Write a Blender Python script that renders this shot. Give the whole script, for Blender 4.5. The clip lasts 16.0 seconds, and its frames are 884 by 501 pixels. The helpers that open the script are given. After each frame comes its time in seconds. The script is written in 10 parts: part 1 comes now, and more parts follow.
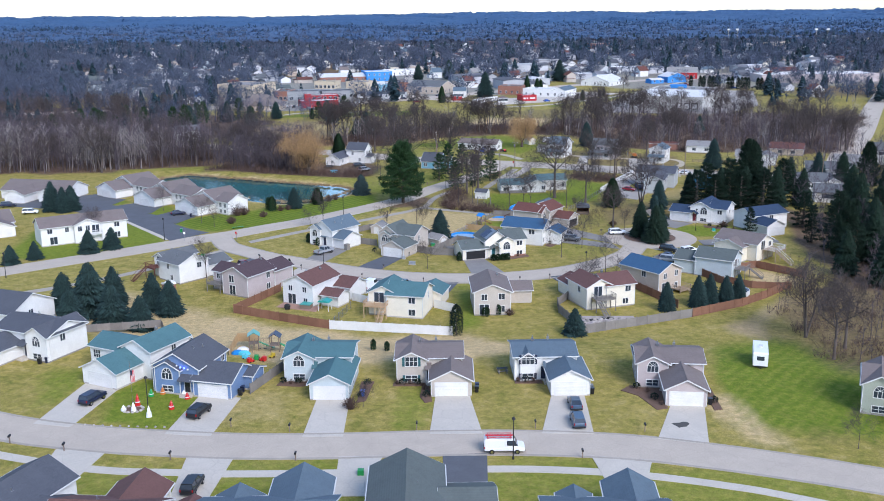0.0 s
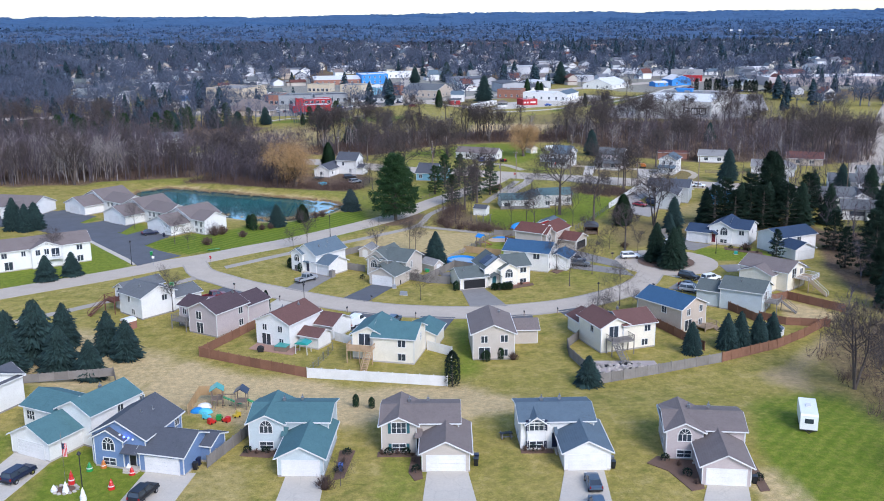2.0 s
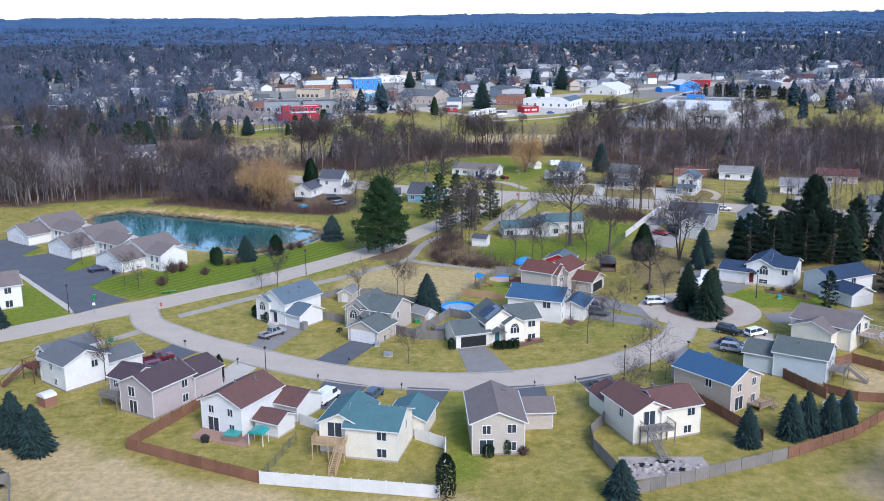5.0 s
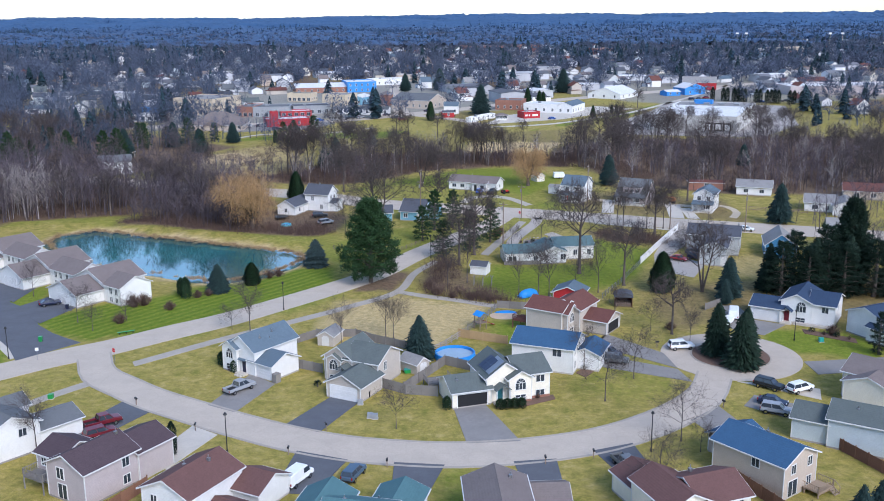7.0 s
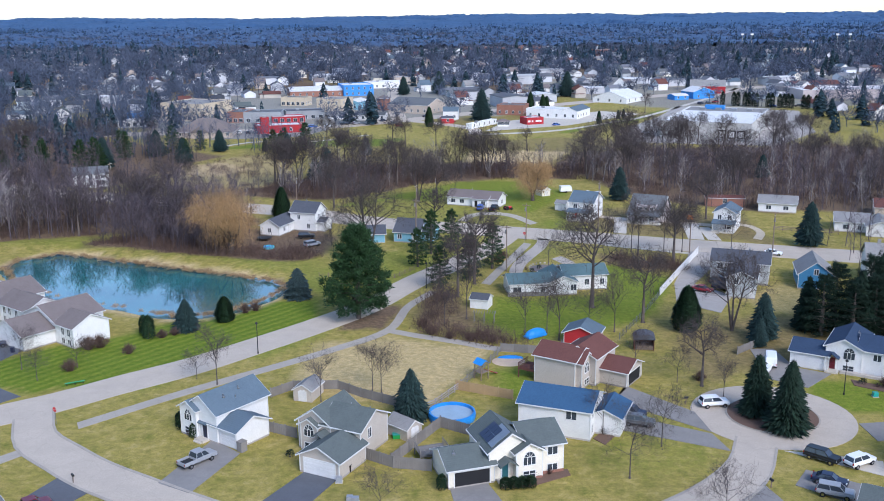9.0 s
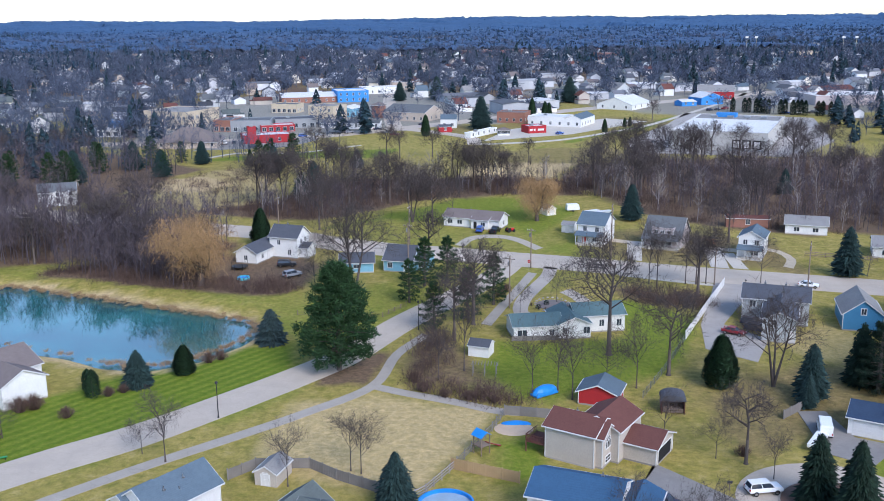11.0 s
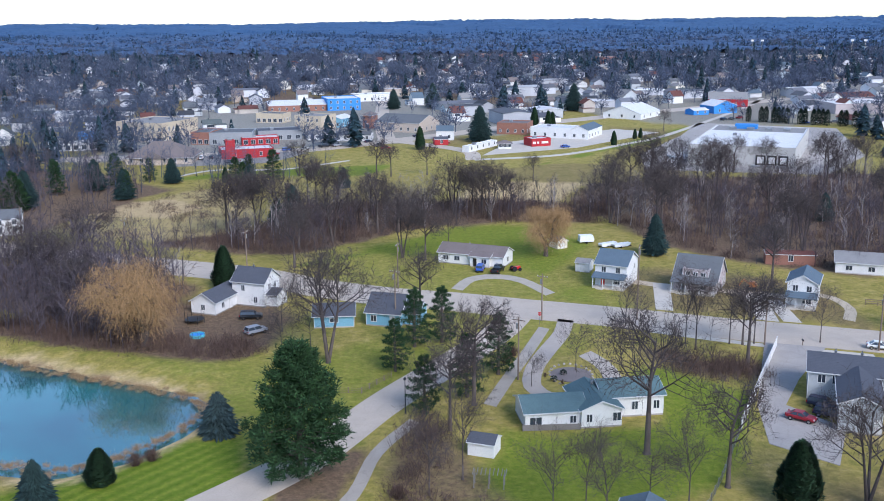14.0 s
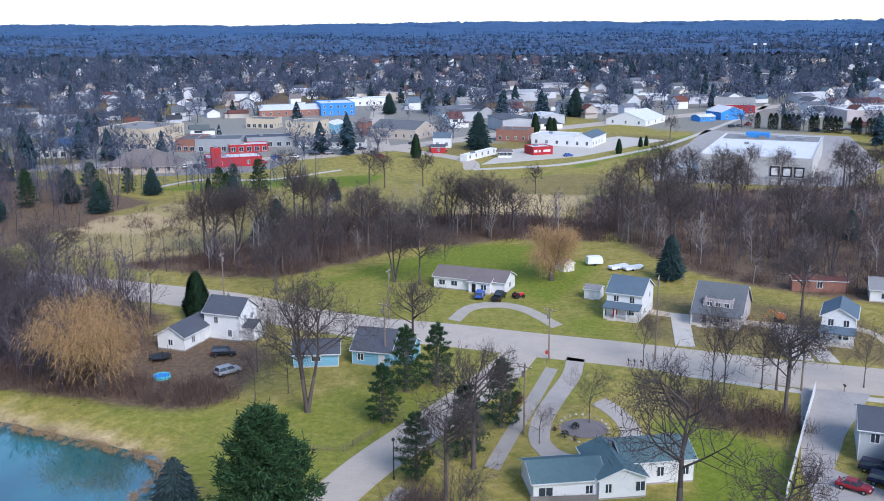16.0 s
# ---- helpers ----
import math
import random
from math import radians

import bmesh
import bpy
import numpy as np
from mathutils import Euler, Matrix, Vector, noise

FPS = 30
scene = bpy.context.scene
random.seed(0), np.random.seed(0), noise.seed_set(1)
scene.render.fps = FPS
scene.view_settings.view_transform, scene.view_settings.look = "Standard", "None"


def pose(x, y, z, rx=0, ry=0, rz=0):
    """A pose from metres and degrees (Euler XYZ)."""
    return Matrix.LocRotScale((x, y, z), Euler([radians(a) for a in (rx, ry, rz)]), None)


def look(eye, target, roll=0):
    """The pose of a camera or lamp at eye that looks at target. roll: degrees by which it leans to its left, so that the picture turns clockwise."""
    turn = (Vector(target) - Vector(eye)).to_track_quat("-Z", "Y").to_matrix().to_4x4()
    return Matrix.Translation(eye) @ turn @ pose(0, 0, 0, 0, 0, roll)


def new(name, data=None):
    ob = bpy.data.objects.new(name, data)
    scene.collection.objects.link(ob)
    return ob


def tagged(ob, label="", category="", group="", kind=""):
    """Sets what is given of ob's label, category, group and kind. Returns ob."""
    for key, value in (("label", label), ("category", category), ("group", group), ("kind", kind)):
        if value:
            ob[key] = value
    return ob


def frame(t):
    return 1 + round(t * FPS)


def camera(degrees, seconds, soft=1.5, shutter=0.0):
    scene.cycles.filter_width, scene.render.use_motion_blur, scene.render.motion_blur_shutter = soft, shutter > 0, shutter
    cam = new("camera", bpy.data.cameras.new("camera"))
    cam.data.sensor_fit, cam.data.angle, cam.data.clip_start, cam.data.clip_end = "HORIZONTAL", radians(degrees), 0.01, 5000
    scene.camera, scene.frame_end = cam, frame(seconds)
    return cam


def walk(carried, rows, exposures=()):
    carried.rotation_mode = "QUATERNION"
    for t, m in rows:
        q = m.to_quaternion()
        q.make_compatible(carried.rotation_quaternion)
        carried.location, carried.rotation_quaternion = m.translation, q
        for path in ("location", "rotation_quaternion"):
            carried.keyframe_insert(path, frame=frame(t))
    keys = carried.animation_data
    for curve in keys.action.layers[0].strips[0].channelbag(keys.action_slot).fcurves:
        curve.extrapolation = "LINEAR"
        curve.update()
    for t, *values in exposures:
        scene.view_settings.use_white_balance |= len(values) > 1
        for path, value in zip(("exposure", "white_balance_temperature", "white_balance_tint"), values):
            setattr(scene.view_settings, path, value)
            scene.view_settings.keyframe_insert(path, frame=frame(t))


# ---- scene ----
cam = camera(48.5, 16.0, 0.95)
PATH = [
    (0, (-0.091, -15.724, 60.216), (-0.238, 4.276, 55.249), -0.5),
    (0.5, (0.065, -9.854, 60.266), (-0.075, 10.146, 55.303), -0.5),
    (1, (0.177, -4.074, 60.298), (0.051, 15.926, 55.321), -0.5),
    (1.5, (0.326, 2.207, 60.336), (0.207, 22.207, 55.366), -0.5),
    (2, (0.513, 9.208, 60.398), (0.401, 29.208, 55.437), -0.5),
    (2.5, (0.667, 15.822, 60.382), (0.569, 35.822, 55.421), -0.5),
    (3, (0.820, 22.133, 60.354), (0.729, 42.133, 55.400), -0.5),
    (3.5, (0.959, 28.020, 60.325), (0.875, 48.020, 55.381), -0.5),
    (4, (1.070, 33.850, 60.319), (1.000, 53.850, 55.391), -0.5),
    (6.5, (1.625, 66.629, 60.793), (1.604, 86.629, 55.856), -0.4),
    (7, (1.809, 73.154, 60.881), (1.809, 93.154, 55.944), -0.4),
    (7.5, (2.083, 79.806, 60.968), (2.069, 99.806, 56.031), -0.4),
    (8, (2.321, 86.463, 61.090), (2.300, 106.463, 56.160), -0.5),
    (8.5, (2.484, 92.579, 61.195), (2.470, 112.579, 56.268), -0.5),
    (9, (2.736, 98.579, 61.331), (2.722, 118.579, 56.397), -0.4),
    (11.5, (3.929, 133.229, 61.364), (3.936, 153.229, 56.491), -0.5),
    (12, (4.008, 139.378, 61.381), (4.029, 159.378, 56.500), -0.5),
    (12.5, (4.144, 145.654, 61.411), (4.165, 165.654, 56.537), -0.5),
    (13, (4.334, 152.645, 61.462), (4.369, 172.645, 56.612), -0.5),
    (13.5, (4.497, 159.570, 61.502), (4.539, 179.570, 56.655), -0.5),
    (14, (4.653, 166.548, 61.551), (4.702, 186.548, 56.725), -0.5),
    (14.5, (4.748, 172.438, 61.534), (4.804, 192.438, 56.694), -0.4),
    (15, (4.832, 178.183, 61.554), (4.895, 198.183, 56.751), -0.4),
    (15.5, (4.910, 183.597, 61.566), (5.008, 203.597, 56.773), -0.3),
    (16, (5.084, 188.586, 61.531), (5.189, 208.586, 56.745), -0.3),
]
walk(cam, [(t, look(eye, target, roll)) for t, eye, target, roll in PATH], [(0, 1.0, 6020, 14), (16, 0.98, 5920, 14)])

# ---- light ----
world = bpy.data.worlds.new("overcast_sky")
scene.world = world
world.use_nodes = True
wn = world.node_tree.nodes
sky = wn.new("ShaderNodeTexSky")
sky.sky_type, sky.sun_disc = "NISHITA", False
sky.sun_elevation, sky.sun_rotation = radians(37), radians(150)
sky.air_density, sky.dust_density, sky.ozone_density = 1.0, 0.6, 2.0
wn["Background"].inputs["Strength"].default_value = 0.138
world.node_tree.links.new(sky.outputs[0], wn["Background"].inputs["Color"])
sun = new("sun", bpy.data.lights.new("sun", "SUN"))
sun.data.energy, sun.data.angle, sun.data.color = 1.65, radians(28), (1.0, 0.97, 0.93)
sun.matrix_basis = look((41.6, -72, 62.6), (0, 0, 0))

# ---- materials ----


def nodes_of(name, rough, metal=0.0, spec=0.3):
    m = bpy.data.materials.new(name)
    m.use_nodes = True
    nt = m.node_tree
    b = nt.nodes["Principled BSDF"]
    b.inputs["Roughness"].default_value = rough
    b.inputs["Metallic"].default_value = metal
    b.inputs["Specular IOR Level"].default_value = spec
    return m, nt, b


def noise_node(nt, scale, detail=4.0, rough=0.6, vec=None):
    n = nt.nodes.new("ShaderNodeTexNoise")
    n.inputs["Scale"].default_value = scale
    n.inputs["Detail"].default_value = detail
    n.inputs["Roughness"].default_value = rough
    if vec is None:
        g = nt.nodes.new("ShaderNodeNewGeometry")
        vec = g.outputs["Position"]
    nt.links.new(vec, n.inputs["Vector"])
    return n.outputs["Fac"]


def ramp(nt, fac, lo, hi):
    n = nt.nodes.new("ShaderNodeMapRange")
    n.inputs["From Min"].default_value, n.inputs["From Max"].default_value = lo, hi
    nt.links.new(fac, n.inputs["Value"])
    return n.outputs["Result"]


def mixed(nt, fac, a, b, mode="MIX"):
    n = nt.nodes.new("ShaderNodeMix")
    n.data_type, n.blend_type = "RGBA", mode
    for sock, v in ((n.inputs[0], fac), (n.inputs[6], a), (n.inputs[7], b)):
        if isinstance(v, (int, float)):
            sock.default_value = v
        elif isinstance(v, tuple):
            sock.default_value = (*v, 1.0)
        else:
            nt.links.new(v, sock)
    return n.outputs[2]


def bump(nt, b, height, strength, dist=0.05):
    n = nt.nodes.new("ShaderNodeBump")
    n.inputs["Strength"].default_value, n.inputs["Distance"].default_value = strength, dist
    nt.links.new(height, n.inputs["Height"])
    nt.links.new(n.outputs[0], b.inputs["Normal"])


def mat(name, c1, c2=None, rough=0.85, coarse=0.5, fine=9.0, relief=0.3, metal=0.0, spec=0.25, vary=0.0, island=0.0):
    """Two colours mixed by coarse and fine noise; vary shifts each object's brightness, island each loose piece's."""
    m, nt, b = nodes_of(name, rough, metal, spec)
    c2 = c2 or tuple(v * 0.78 for v in c1)
    f1 = ramp(nt, noise_node(nt, coarse, 5), 0.3, 0.7)
    f2 = noise_node(nt, fine, 3)
    col = mixed(nt, f1, c1, c2)
    k = ramp(nt, f2, 0.2, 0.8)
    col = mixed(nt, 0.35, col, mixed(nt, k, tuple(v * 0.6 for v in c1), tuple(min(1, v * 1.3) for v in c1)))
    for amount, socket in ((vary, "o"), (island, "i")):
        if amount:
            n = nt.nodes.new("ShaderNodeObjectInfo" if socket == "o" else "ShaderNodeNewGeometry")
            h = nt.nodes.new("ShaderNodeHueSaturation")
            r = nt.nodes.new("ShaderNodeMapRange")
            r.inputs["To Min"].default_value, r.inputs["To Max"].default_value = 1 - amount, 1 + amount
            nt.links.new(n.outputs["Random" if socket == "o" else "Random Per Island"], r.inputs["Value"])
            nt.links.new(r.outputs[0], h.inputs["Value"])
            nt.links.new(col, h.inputs["Color"])
            col = h.outputs[0]
    nt.links.new(col, b.inputs["Base Color"])
    if relief:
        bump(nt, b, f2, relief)
    return m


def siding(name, c):
    """Horizontal lap siding: shallow courses with faint soiling."""
    m, nt, b = nodes_of(name, 0.6)
    g = nt.nodes.new("ShaderNodeNewGeometry")
    w = nt.nodes.new("ShaderNodeTexWave")
    w.bands_direction, w.wave_profile = "Z", "SAW"
    w.inputs["Scale"].default_value = 1.6
    nt.links.new(g.outputs["Position"], w.inputs["Vector"])
    f = ramp(nt, noise_node(nt, 0.7, 5), 0.35, 0.75)
    col = mixed(nt, f, c, tuple(v * 0.88 for v in c))
    col = mixed(nt, ramp(nt, noise_node(nt, 6.0), 0.45, 0.8), col, tuple(v * 0.8 for v in c))
    col = mixed(nt, ramp(nt, w.outputs["Fac"], 0.9, 1.0), col, tuple(v * 0.72 for v in c))
    nt.links.new(col, b.inputs["Base Color"])
    bump(nt, b, w.outputs["Fac"], 0.6, 0.02)
    return m


def shingles(name, c):
    """Asphalt shingles: granule speckle, course lines across the slope, streaks down it."""
    m, nt, b = nodes_of(name, 0.93, spec=0.2)
    g = nt.nodes.new("ShaderNodeNewGeometry")
    w = nt.nodes.new("ShaderNodeTexWave")
    w.bands_direction = "Z"
    w.inputs["Scale"].default_value, w.inputs["Distortion"].default_value = 2.2, 1.5
    nt.links.new(g.outputs["Position"], w.inputs["Vector"])
    v = nt.nodes.new("ShaderNodeTexVoronoi")
    v.inputs["Scale"].default_value = 3.5
    nt.links.new(g.outputs["Position"], v.inputs["Vector"])
    col = mixed(nt, ramp(nt, noise_node(nt, 0.45, 5), 0.3, 0.7), c, tuple(k * 0.74 for k in c))
    col = mixed(nt, 0.3, col, mixed(nt, v.outputs["Color"], tuple(k * 0.7 for k in c), tuple(min(1, k * 1.35) for k in c)))
    col = mixed(nt, ramp(nt, noise_node(nt, 14.0, 2), 0.35, 0.8), col, tuple(min(1, k * 1.3) for k in c))
    nt.links.new(col, b.inputs["Base Color"])
    bump(nt, b, w.outputs["Fac"], 0.4, 0.02)
    return m


def ground_material():
    """Grass in winter; cover holds how green, dry, leaf-covered and paved each spot is, mown the striping."""
    m, nt, b = nodes_of("winter_grass", 0.95, spec=0.12)
    a = nt.nodes.new("ShaderNodeAttribute")
    a.attribute_name = "cover"
    s = nt.nodes.new("ShaderNodeSeparateColor")
    nt.links.new(a.outputs["Color"], s.inputs[0])
    n1, n2, n3 = noise_node(nt, 0.12, 6, 0.65), noise_node(nt, 1.1, 5, 0.7), noise_node(nt, 7.0, 3)
    col = mixed(nt, ramp(nt, n1, 0.36, 0.66), (0.41, 0.325, 0.095), (0.3, 0.262, 0.058))
    col = mixed(nt, ramp(nt, n2, 0.35, 0.8), col, (0.35, 0.275, 0.09))

    n4 = noise_node(nt, 0.35, 6, 0.75)
    col = mixed(nt, ramp(nt, n4, 0.5, 0.72), col, (0.165, 0.178, 0.03))
    col = mixed(nt, ramp(nt, n4, 0.46, 0.3), col, (0.5, 0.385, 0.155))

    def covered(col, channel, c1, c2, gain=1.6):
        mul = nt.nodes.new("ShaderNodeMath")
        mul.operation, mul.use_clamp = "MULTIPLY_ADD", True
        nt.links.new(channel, mul.inputs[0])
        mul.inputs[1].default_value = gain
        sub = nt.nodes.new("ShaderNodeMath")
        sub.operation = "MULTIPLY"
        nt.links.new(ramp(nt, n2, 0.3, 0.75), sub.inputs[0])
        sub.inputs[1].default_value = -(gain - 1) * 0.8
        nt.links.new(sub.outputs[0], mul.inputs[2])
        return mixed(nt, mul.outputs[0], col, mixed(nt, ramp(nt, n2, 0.3, 0.7), c1, c2))

    col = covered(col, s.outputs[0], (0.15, 0.21, 0.02), (0.24, 0.265, 0.04))
    col = covered(col, s.outputs[1], (0.66, 0.49, 0.27), (0.53, 0.39, 0.205))
    col = covered(col, s.outputs[2], (0.13, 0.088, 0.062), (0.25, 0.17, 0.11))
    col = covered(col, a.outputs["Alpha"], (0.36, 0.34, 0.31), (0.27, 0.25, 0.22))
    st = nt.nodes.new("ShaderNodeAttribute")
    st.attribute_name = "mown"
    g = nt.nodes.new("ShaderNodeNewGeometry")
    w = nt.nodes.new("ShaderNodeTexWave")
    w.bands_direction = "X"
    w.inputs["Scale"].default_value, w.inputs["Distortion"].default_value = 0.15, 1.6
    turn = nt.nodes.new("ShaderNodeMapping")
    turn.inputs["Rotation"].default_value = (0, 0, radians(38))
    nt.links.new(g.outputs["Position"], turn.inputs[0])
    nt.links.new(turn.outputs[0], w.inputs["Vector"])
    mul = nt.nodes.new("ShaderNodeMath")
    mul.operation = "MULTIPLY"
    nt.links.new(st.outputs["Fac"], mul.inputs[0])
    nt.links.new(w.outputs["Fac"], mul.inputs[1])
    col = mixed(nt, mul.outputs[0], col, mixed(nt, 1.0, col, (0.66, 0.8, 0.58), "MULTIPLY"))
    n5 = noise_node(nt, 0.8, 6, 0.8)
    col = mixed(nt, ramp(nt, n5, 0.42, 0.62), mixed(nt, 1.0, col, (0.8, 0.82, 0.78), "MULTIPLY"), mixed(nt, 1.0, col, (1.14, 1.1, 1.05), "MULTIPLY"))
    col = mixed(nt, ramp(nt, n3, 0.42, 0.72), col, mixed(nt, 1.0, col, (0.62, 0.62, 0.58), "MULTIPLY"))
    nt.links.new(col, b.inputs["Base Color"])
    bump(nt, b, n3, 0.6, 0.06)
    return m


def road_material(name, c1, c2, crack=0.1):
    m, nt, b = nodes_of(name, 0.9, spec=0.2)
    n1, n2 = noise_node(nt, 0.25, 6, 0.7), noise_node(nt, 5.0, 4)
    v = nt.nodes.new("ShaderNodeTexVoronoi")
    v.feature = "DISTANCE_TO_EDGE"
    v.inputs["Scale"].default_value = 0.28
    g = nt.nodes.new("ShaderNodeNewGeometry")
    ns = nt.nodes.new("ShaderNodeTexNoise")
    ns.inputs["Scale"].default_value = 1.2
    nt.links.new(g.outputs["Position"], ns.inputs["Vector"])
    nt.links.new(mixed(nt, 0.55, g.outputs["Position"], ns.outputs["Color"], "ADD"), v.inputs["Vector"])
    col = mixed(nt, ramp(nt, n1, 0.3, 0.7), c1, c2)
    col = mixed(nt, ramp(nt, n2, 0.4, 0.85), col, tuple(k * 0.78 for k in c1))
    line = ramp(nt, v.outputs["Distance"], 0.022, 0.008)
    cr = nt.nodes.new("ShaderNodeMath")
    cr.operation = "MULTIPLY"
    nt.links.new(line, cr.inputs[0])
    cr.inputs[1].default_value = crack
    col = mixed(nt, cr.outputs[0], col, tuple(k * 0.45 for k in c1))
    nt.links.new(col, b.inputs["Base Color"])
    bump(nt, b, n2, 0.25, 0.02)
    return m


def water_material():
    m, nt, b = nodes_of("pond_water", 0.03, spec=0.5)
    b.inputs["IOR"].default_value = 2.4
    b.inputs["Base Color"].default_value = (0.03, 0.17, 0.17, 1)
    col = mixed(nt, ramp(nt, noise_node(nt, 0.07, 3), 0.35, 0.65), (0.008, 0.075, 0.08), (0.02, 0.15, 0.145))
    nt.links.new(col, b.inputs["Base Color"])
    bump(nt, b, noise_node(nt, 0.5, 2), 0.015, 0.03)
    return m


GROUND = ground_material()
PATHGREY = road_material("path_asphalt", (0.42, 0.37, 0.31), (0.34, 0.3, 0.25), 0.2)
YARD = road_material("stained_yard", (0.42, 0.38, 0.34), (0.33, 0.3, 0.27), 0.2)
ASPHALT = road_material("worn_asphalt", (0.53, 0.45, 0.36), (0.44, 0.37, 0.3))
DRIVE_DARK = road_material("sealed_asphalt", (0.13, 0.135, 0.15), (0.1, 0.103, 0.113), 0.1)
DRIVE_GREY = road_material("grey_asphalt", (0.28, 0.26, 0.24), (0.21, 0.195, 0.18), 0.1)
CONCRETE = road_material("pale_concrete", (0.58, 0.52, 0.44), (0.49, 0.44, 0.37), 0.15)
WATER = water_material()
TRIM = mat("white_trim", (0.69, 0.68, 0.66), rough=0.5, relief=0)
GLASS, nt_, b_ = nodes_of("window_glass", 0.06, spec=0.6)
b_.inputs["Base Color"].default_value = (0.035, 0.045, 0.06, 1)
# near-black for dark parts, and for the painted shade of open garages
DARK = mat("dark_and_garage_shade", (0.02, 0.02, 0.022), relief=0)
DOORWHITE = mat("white_panel_door", (0.72, 0.7, 0.68), rough=0.45, relief=0)
WALLS = {k: siding(k + "_siding", c) for k, c in dict(
    white=(0.75, 0.735, 0.71), cream=(0.78, 0.72, 0.6), tan=(0.52, 0.43, 0.35), taupe=(0.48, 0.41, 0.4),
    beige=(0.5, 0.44, 0.38), blue=(0.16, 0.24, 0.4), grey=(0.46, 0.48, 0.49), paleblue=(0.5, 0.56, 0.58),
    sage=(0.38, 0.4, 0.33), skyblue=(0.2, 0.42, 0.55), red=(0.4, 0.025, 0.03), brick=(0.3, 0.14, 0.1),
    slate=(0.3, 0.31, 0.32), concrete=(0.52, 0.5, 0.47), yellow=(0.56, 0.46, 0.33), brightblue=(0.05, 0.25, 0.62), barnblue=(0.06, 0.22, 0.4)).items()}
ROOFS = {k: shingles(k + "_shingles", c) for k, c in dict(
    grey=(0.125, 0.13, 0.135), teal=(0.072, 0.148, 0.16), brown=(0.13, 0.068, 0.06), taupe=(0.17, 0.14, 0.13),
    slate=(0.08, 0.085, 0.1), blue=(0.04, 0.092, 0.165), navy=(0.034, 0.055, 0.095), bluegrey=(0.1, 0.135, 0.165),
    greygreen=(0.1, 0.115, 0.11), purple=(0.075, 0.052, 0.058), green=(0.095, 0.15, 0.155), lightgrey=(0.24, 0.23, 0.22),
    white=(0.56, 0.56, 0.56), cool=(0.62, 0.61, 0.59), rust=(0.13, 0.055, 0.045)).items()}
WOODDECK = mat("weathered_deck_wood", (0.36, 0.27, 0.19), rough=0.9)
CEDAR = mat("brown_fence_boards", (0.24, 0.12, 0.075), (0.17, 0.085, 0.055), fine=14, vary=0.15)
GREYWOOD = mat("grey_fence_boards", (0.23, 0.21, 0.19), (0.16, 0.145, 0.135), fine=14, vary=0.15)
TANWOOD = mat("tan_fence_boards", (0.42, 0.29, 0.15), (0.33, 0.22, 0.12), fine=14, vary=0.12)
VINYL = mat("white_vinyl", (0.72, 0.71, 0.69), rough=0.4, relief=0.05)
BARK = mat("grey_bark", (0.11, 0.088, 0.076), (0.07, 0.055, 0.05), fine=20, relief=0.6, island=0.25)
TWIG = mat("bare_twigs", (0.08, 0.063, 0.058), (0.048, 0.039, 0.04), relief=0, island=0.35)
PALEBARK = mat("pale_bark", (0.34, 0.3, 0.28), (0.22, 0.19, 0.19), relief=0, island=0.3)
WOODTWIG = mat("wood_twigs", (0.112, 0.09, 0.1), (0.054, 0.046, 0.058), coarse=0.06, relief=0, island=0.4)
BRUSH = mat("brown_brush", (0.125, 0.08, 0.062), (0.075, 0.05, 0.045), coarse=0.08, relief=0, island=0.35)
WILLOW = mat("golden_willow_twigs", (0.38, 0.235, 0.105), (0.27, 0.165, 0.085), relief=0, island=0.3)
SPRUCE = mat("blue_spruce_needles", (0.024, 0.05, 0.046), (0.011, 0.024, 0.023), fine=4, relief=0, island=0.45)
SPRUCEPALE = mat("pale_spruce_needles", (0.04, 0.065, 0.064), (0.024, 0.042, 0.04), fine=4, relief=0, island=0.4)
PINEN = mat("pine_needles", (0.03, 0.07, 0.024), (0.012, 0.031, 0.012), fine=3, relief=0, island=0.5)
YEW = mat("yew_needles", (0.013, 0.031, 0.018), (0.006, 0.014, 0.008), fine=4, relief=0, island=0.45)
REED = mat("dry_reeds", (0.34, 0.23, 0.12), (0.26, 0.16, 0.085), relief=0, island=0.35)
STONE = mat("fieldstone", (0.4, 0.36, 0.32), vary=0.3)
MULCH = mat("bark_mulch", (0.17, 0.105, 0.075), fine=16, relief=0.6)
RUBBER = mat("tyre_rubber", (0.02, 0.02, 0.022), relief=0, rough=0.8)
STEEL = mat("grey_metal", (0.35, 0.35, 0.36), rough=0.4, metal=0.8, relief=0)
BLACKMETAL = mat("black_painted_metal", (0.025, 0.025, 0.027), rough=0.5, relief=0)
POLEWOOD = mat("pole_wood", (0.23, 0.17, 0.13), fine=18)
CHROME = mat("bright_metal", (0.6, 0.6, 0.62), rough=0.2, metal=1.0, relief=0)
POOLBLUE = mat("blue_vinyl", (0.03, 0.25, 0.65), rough=0.35, relief=0.1)
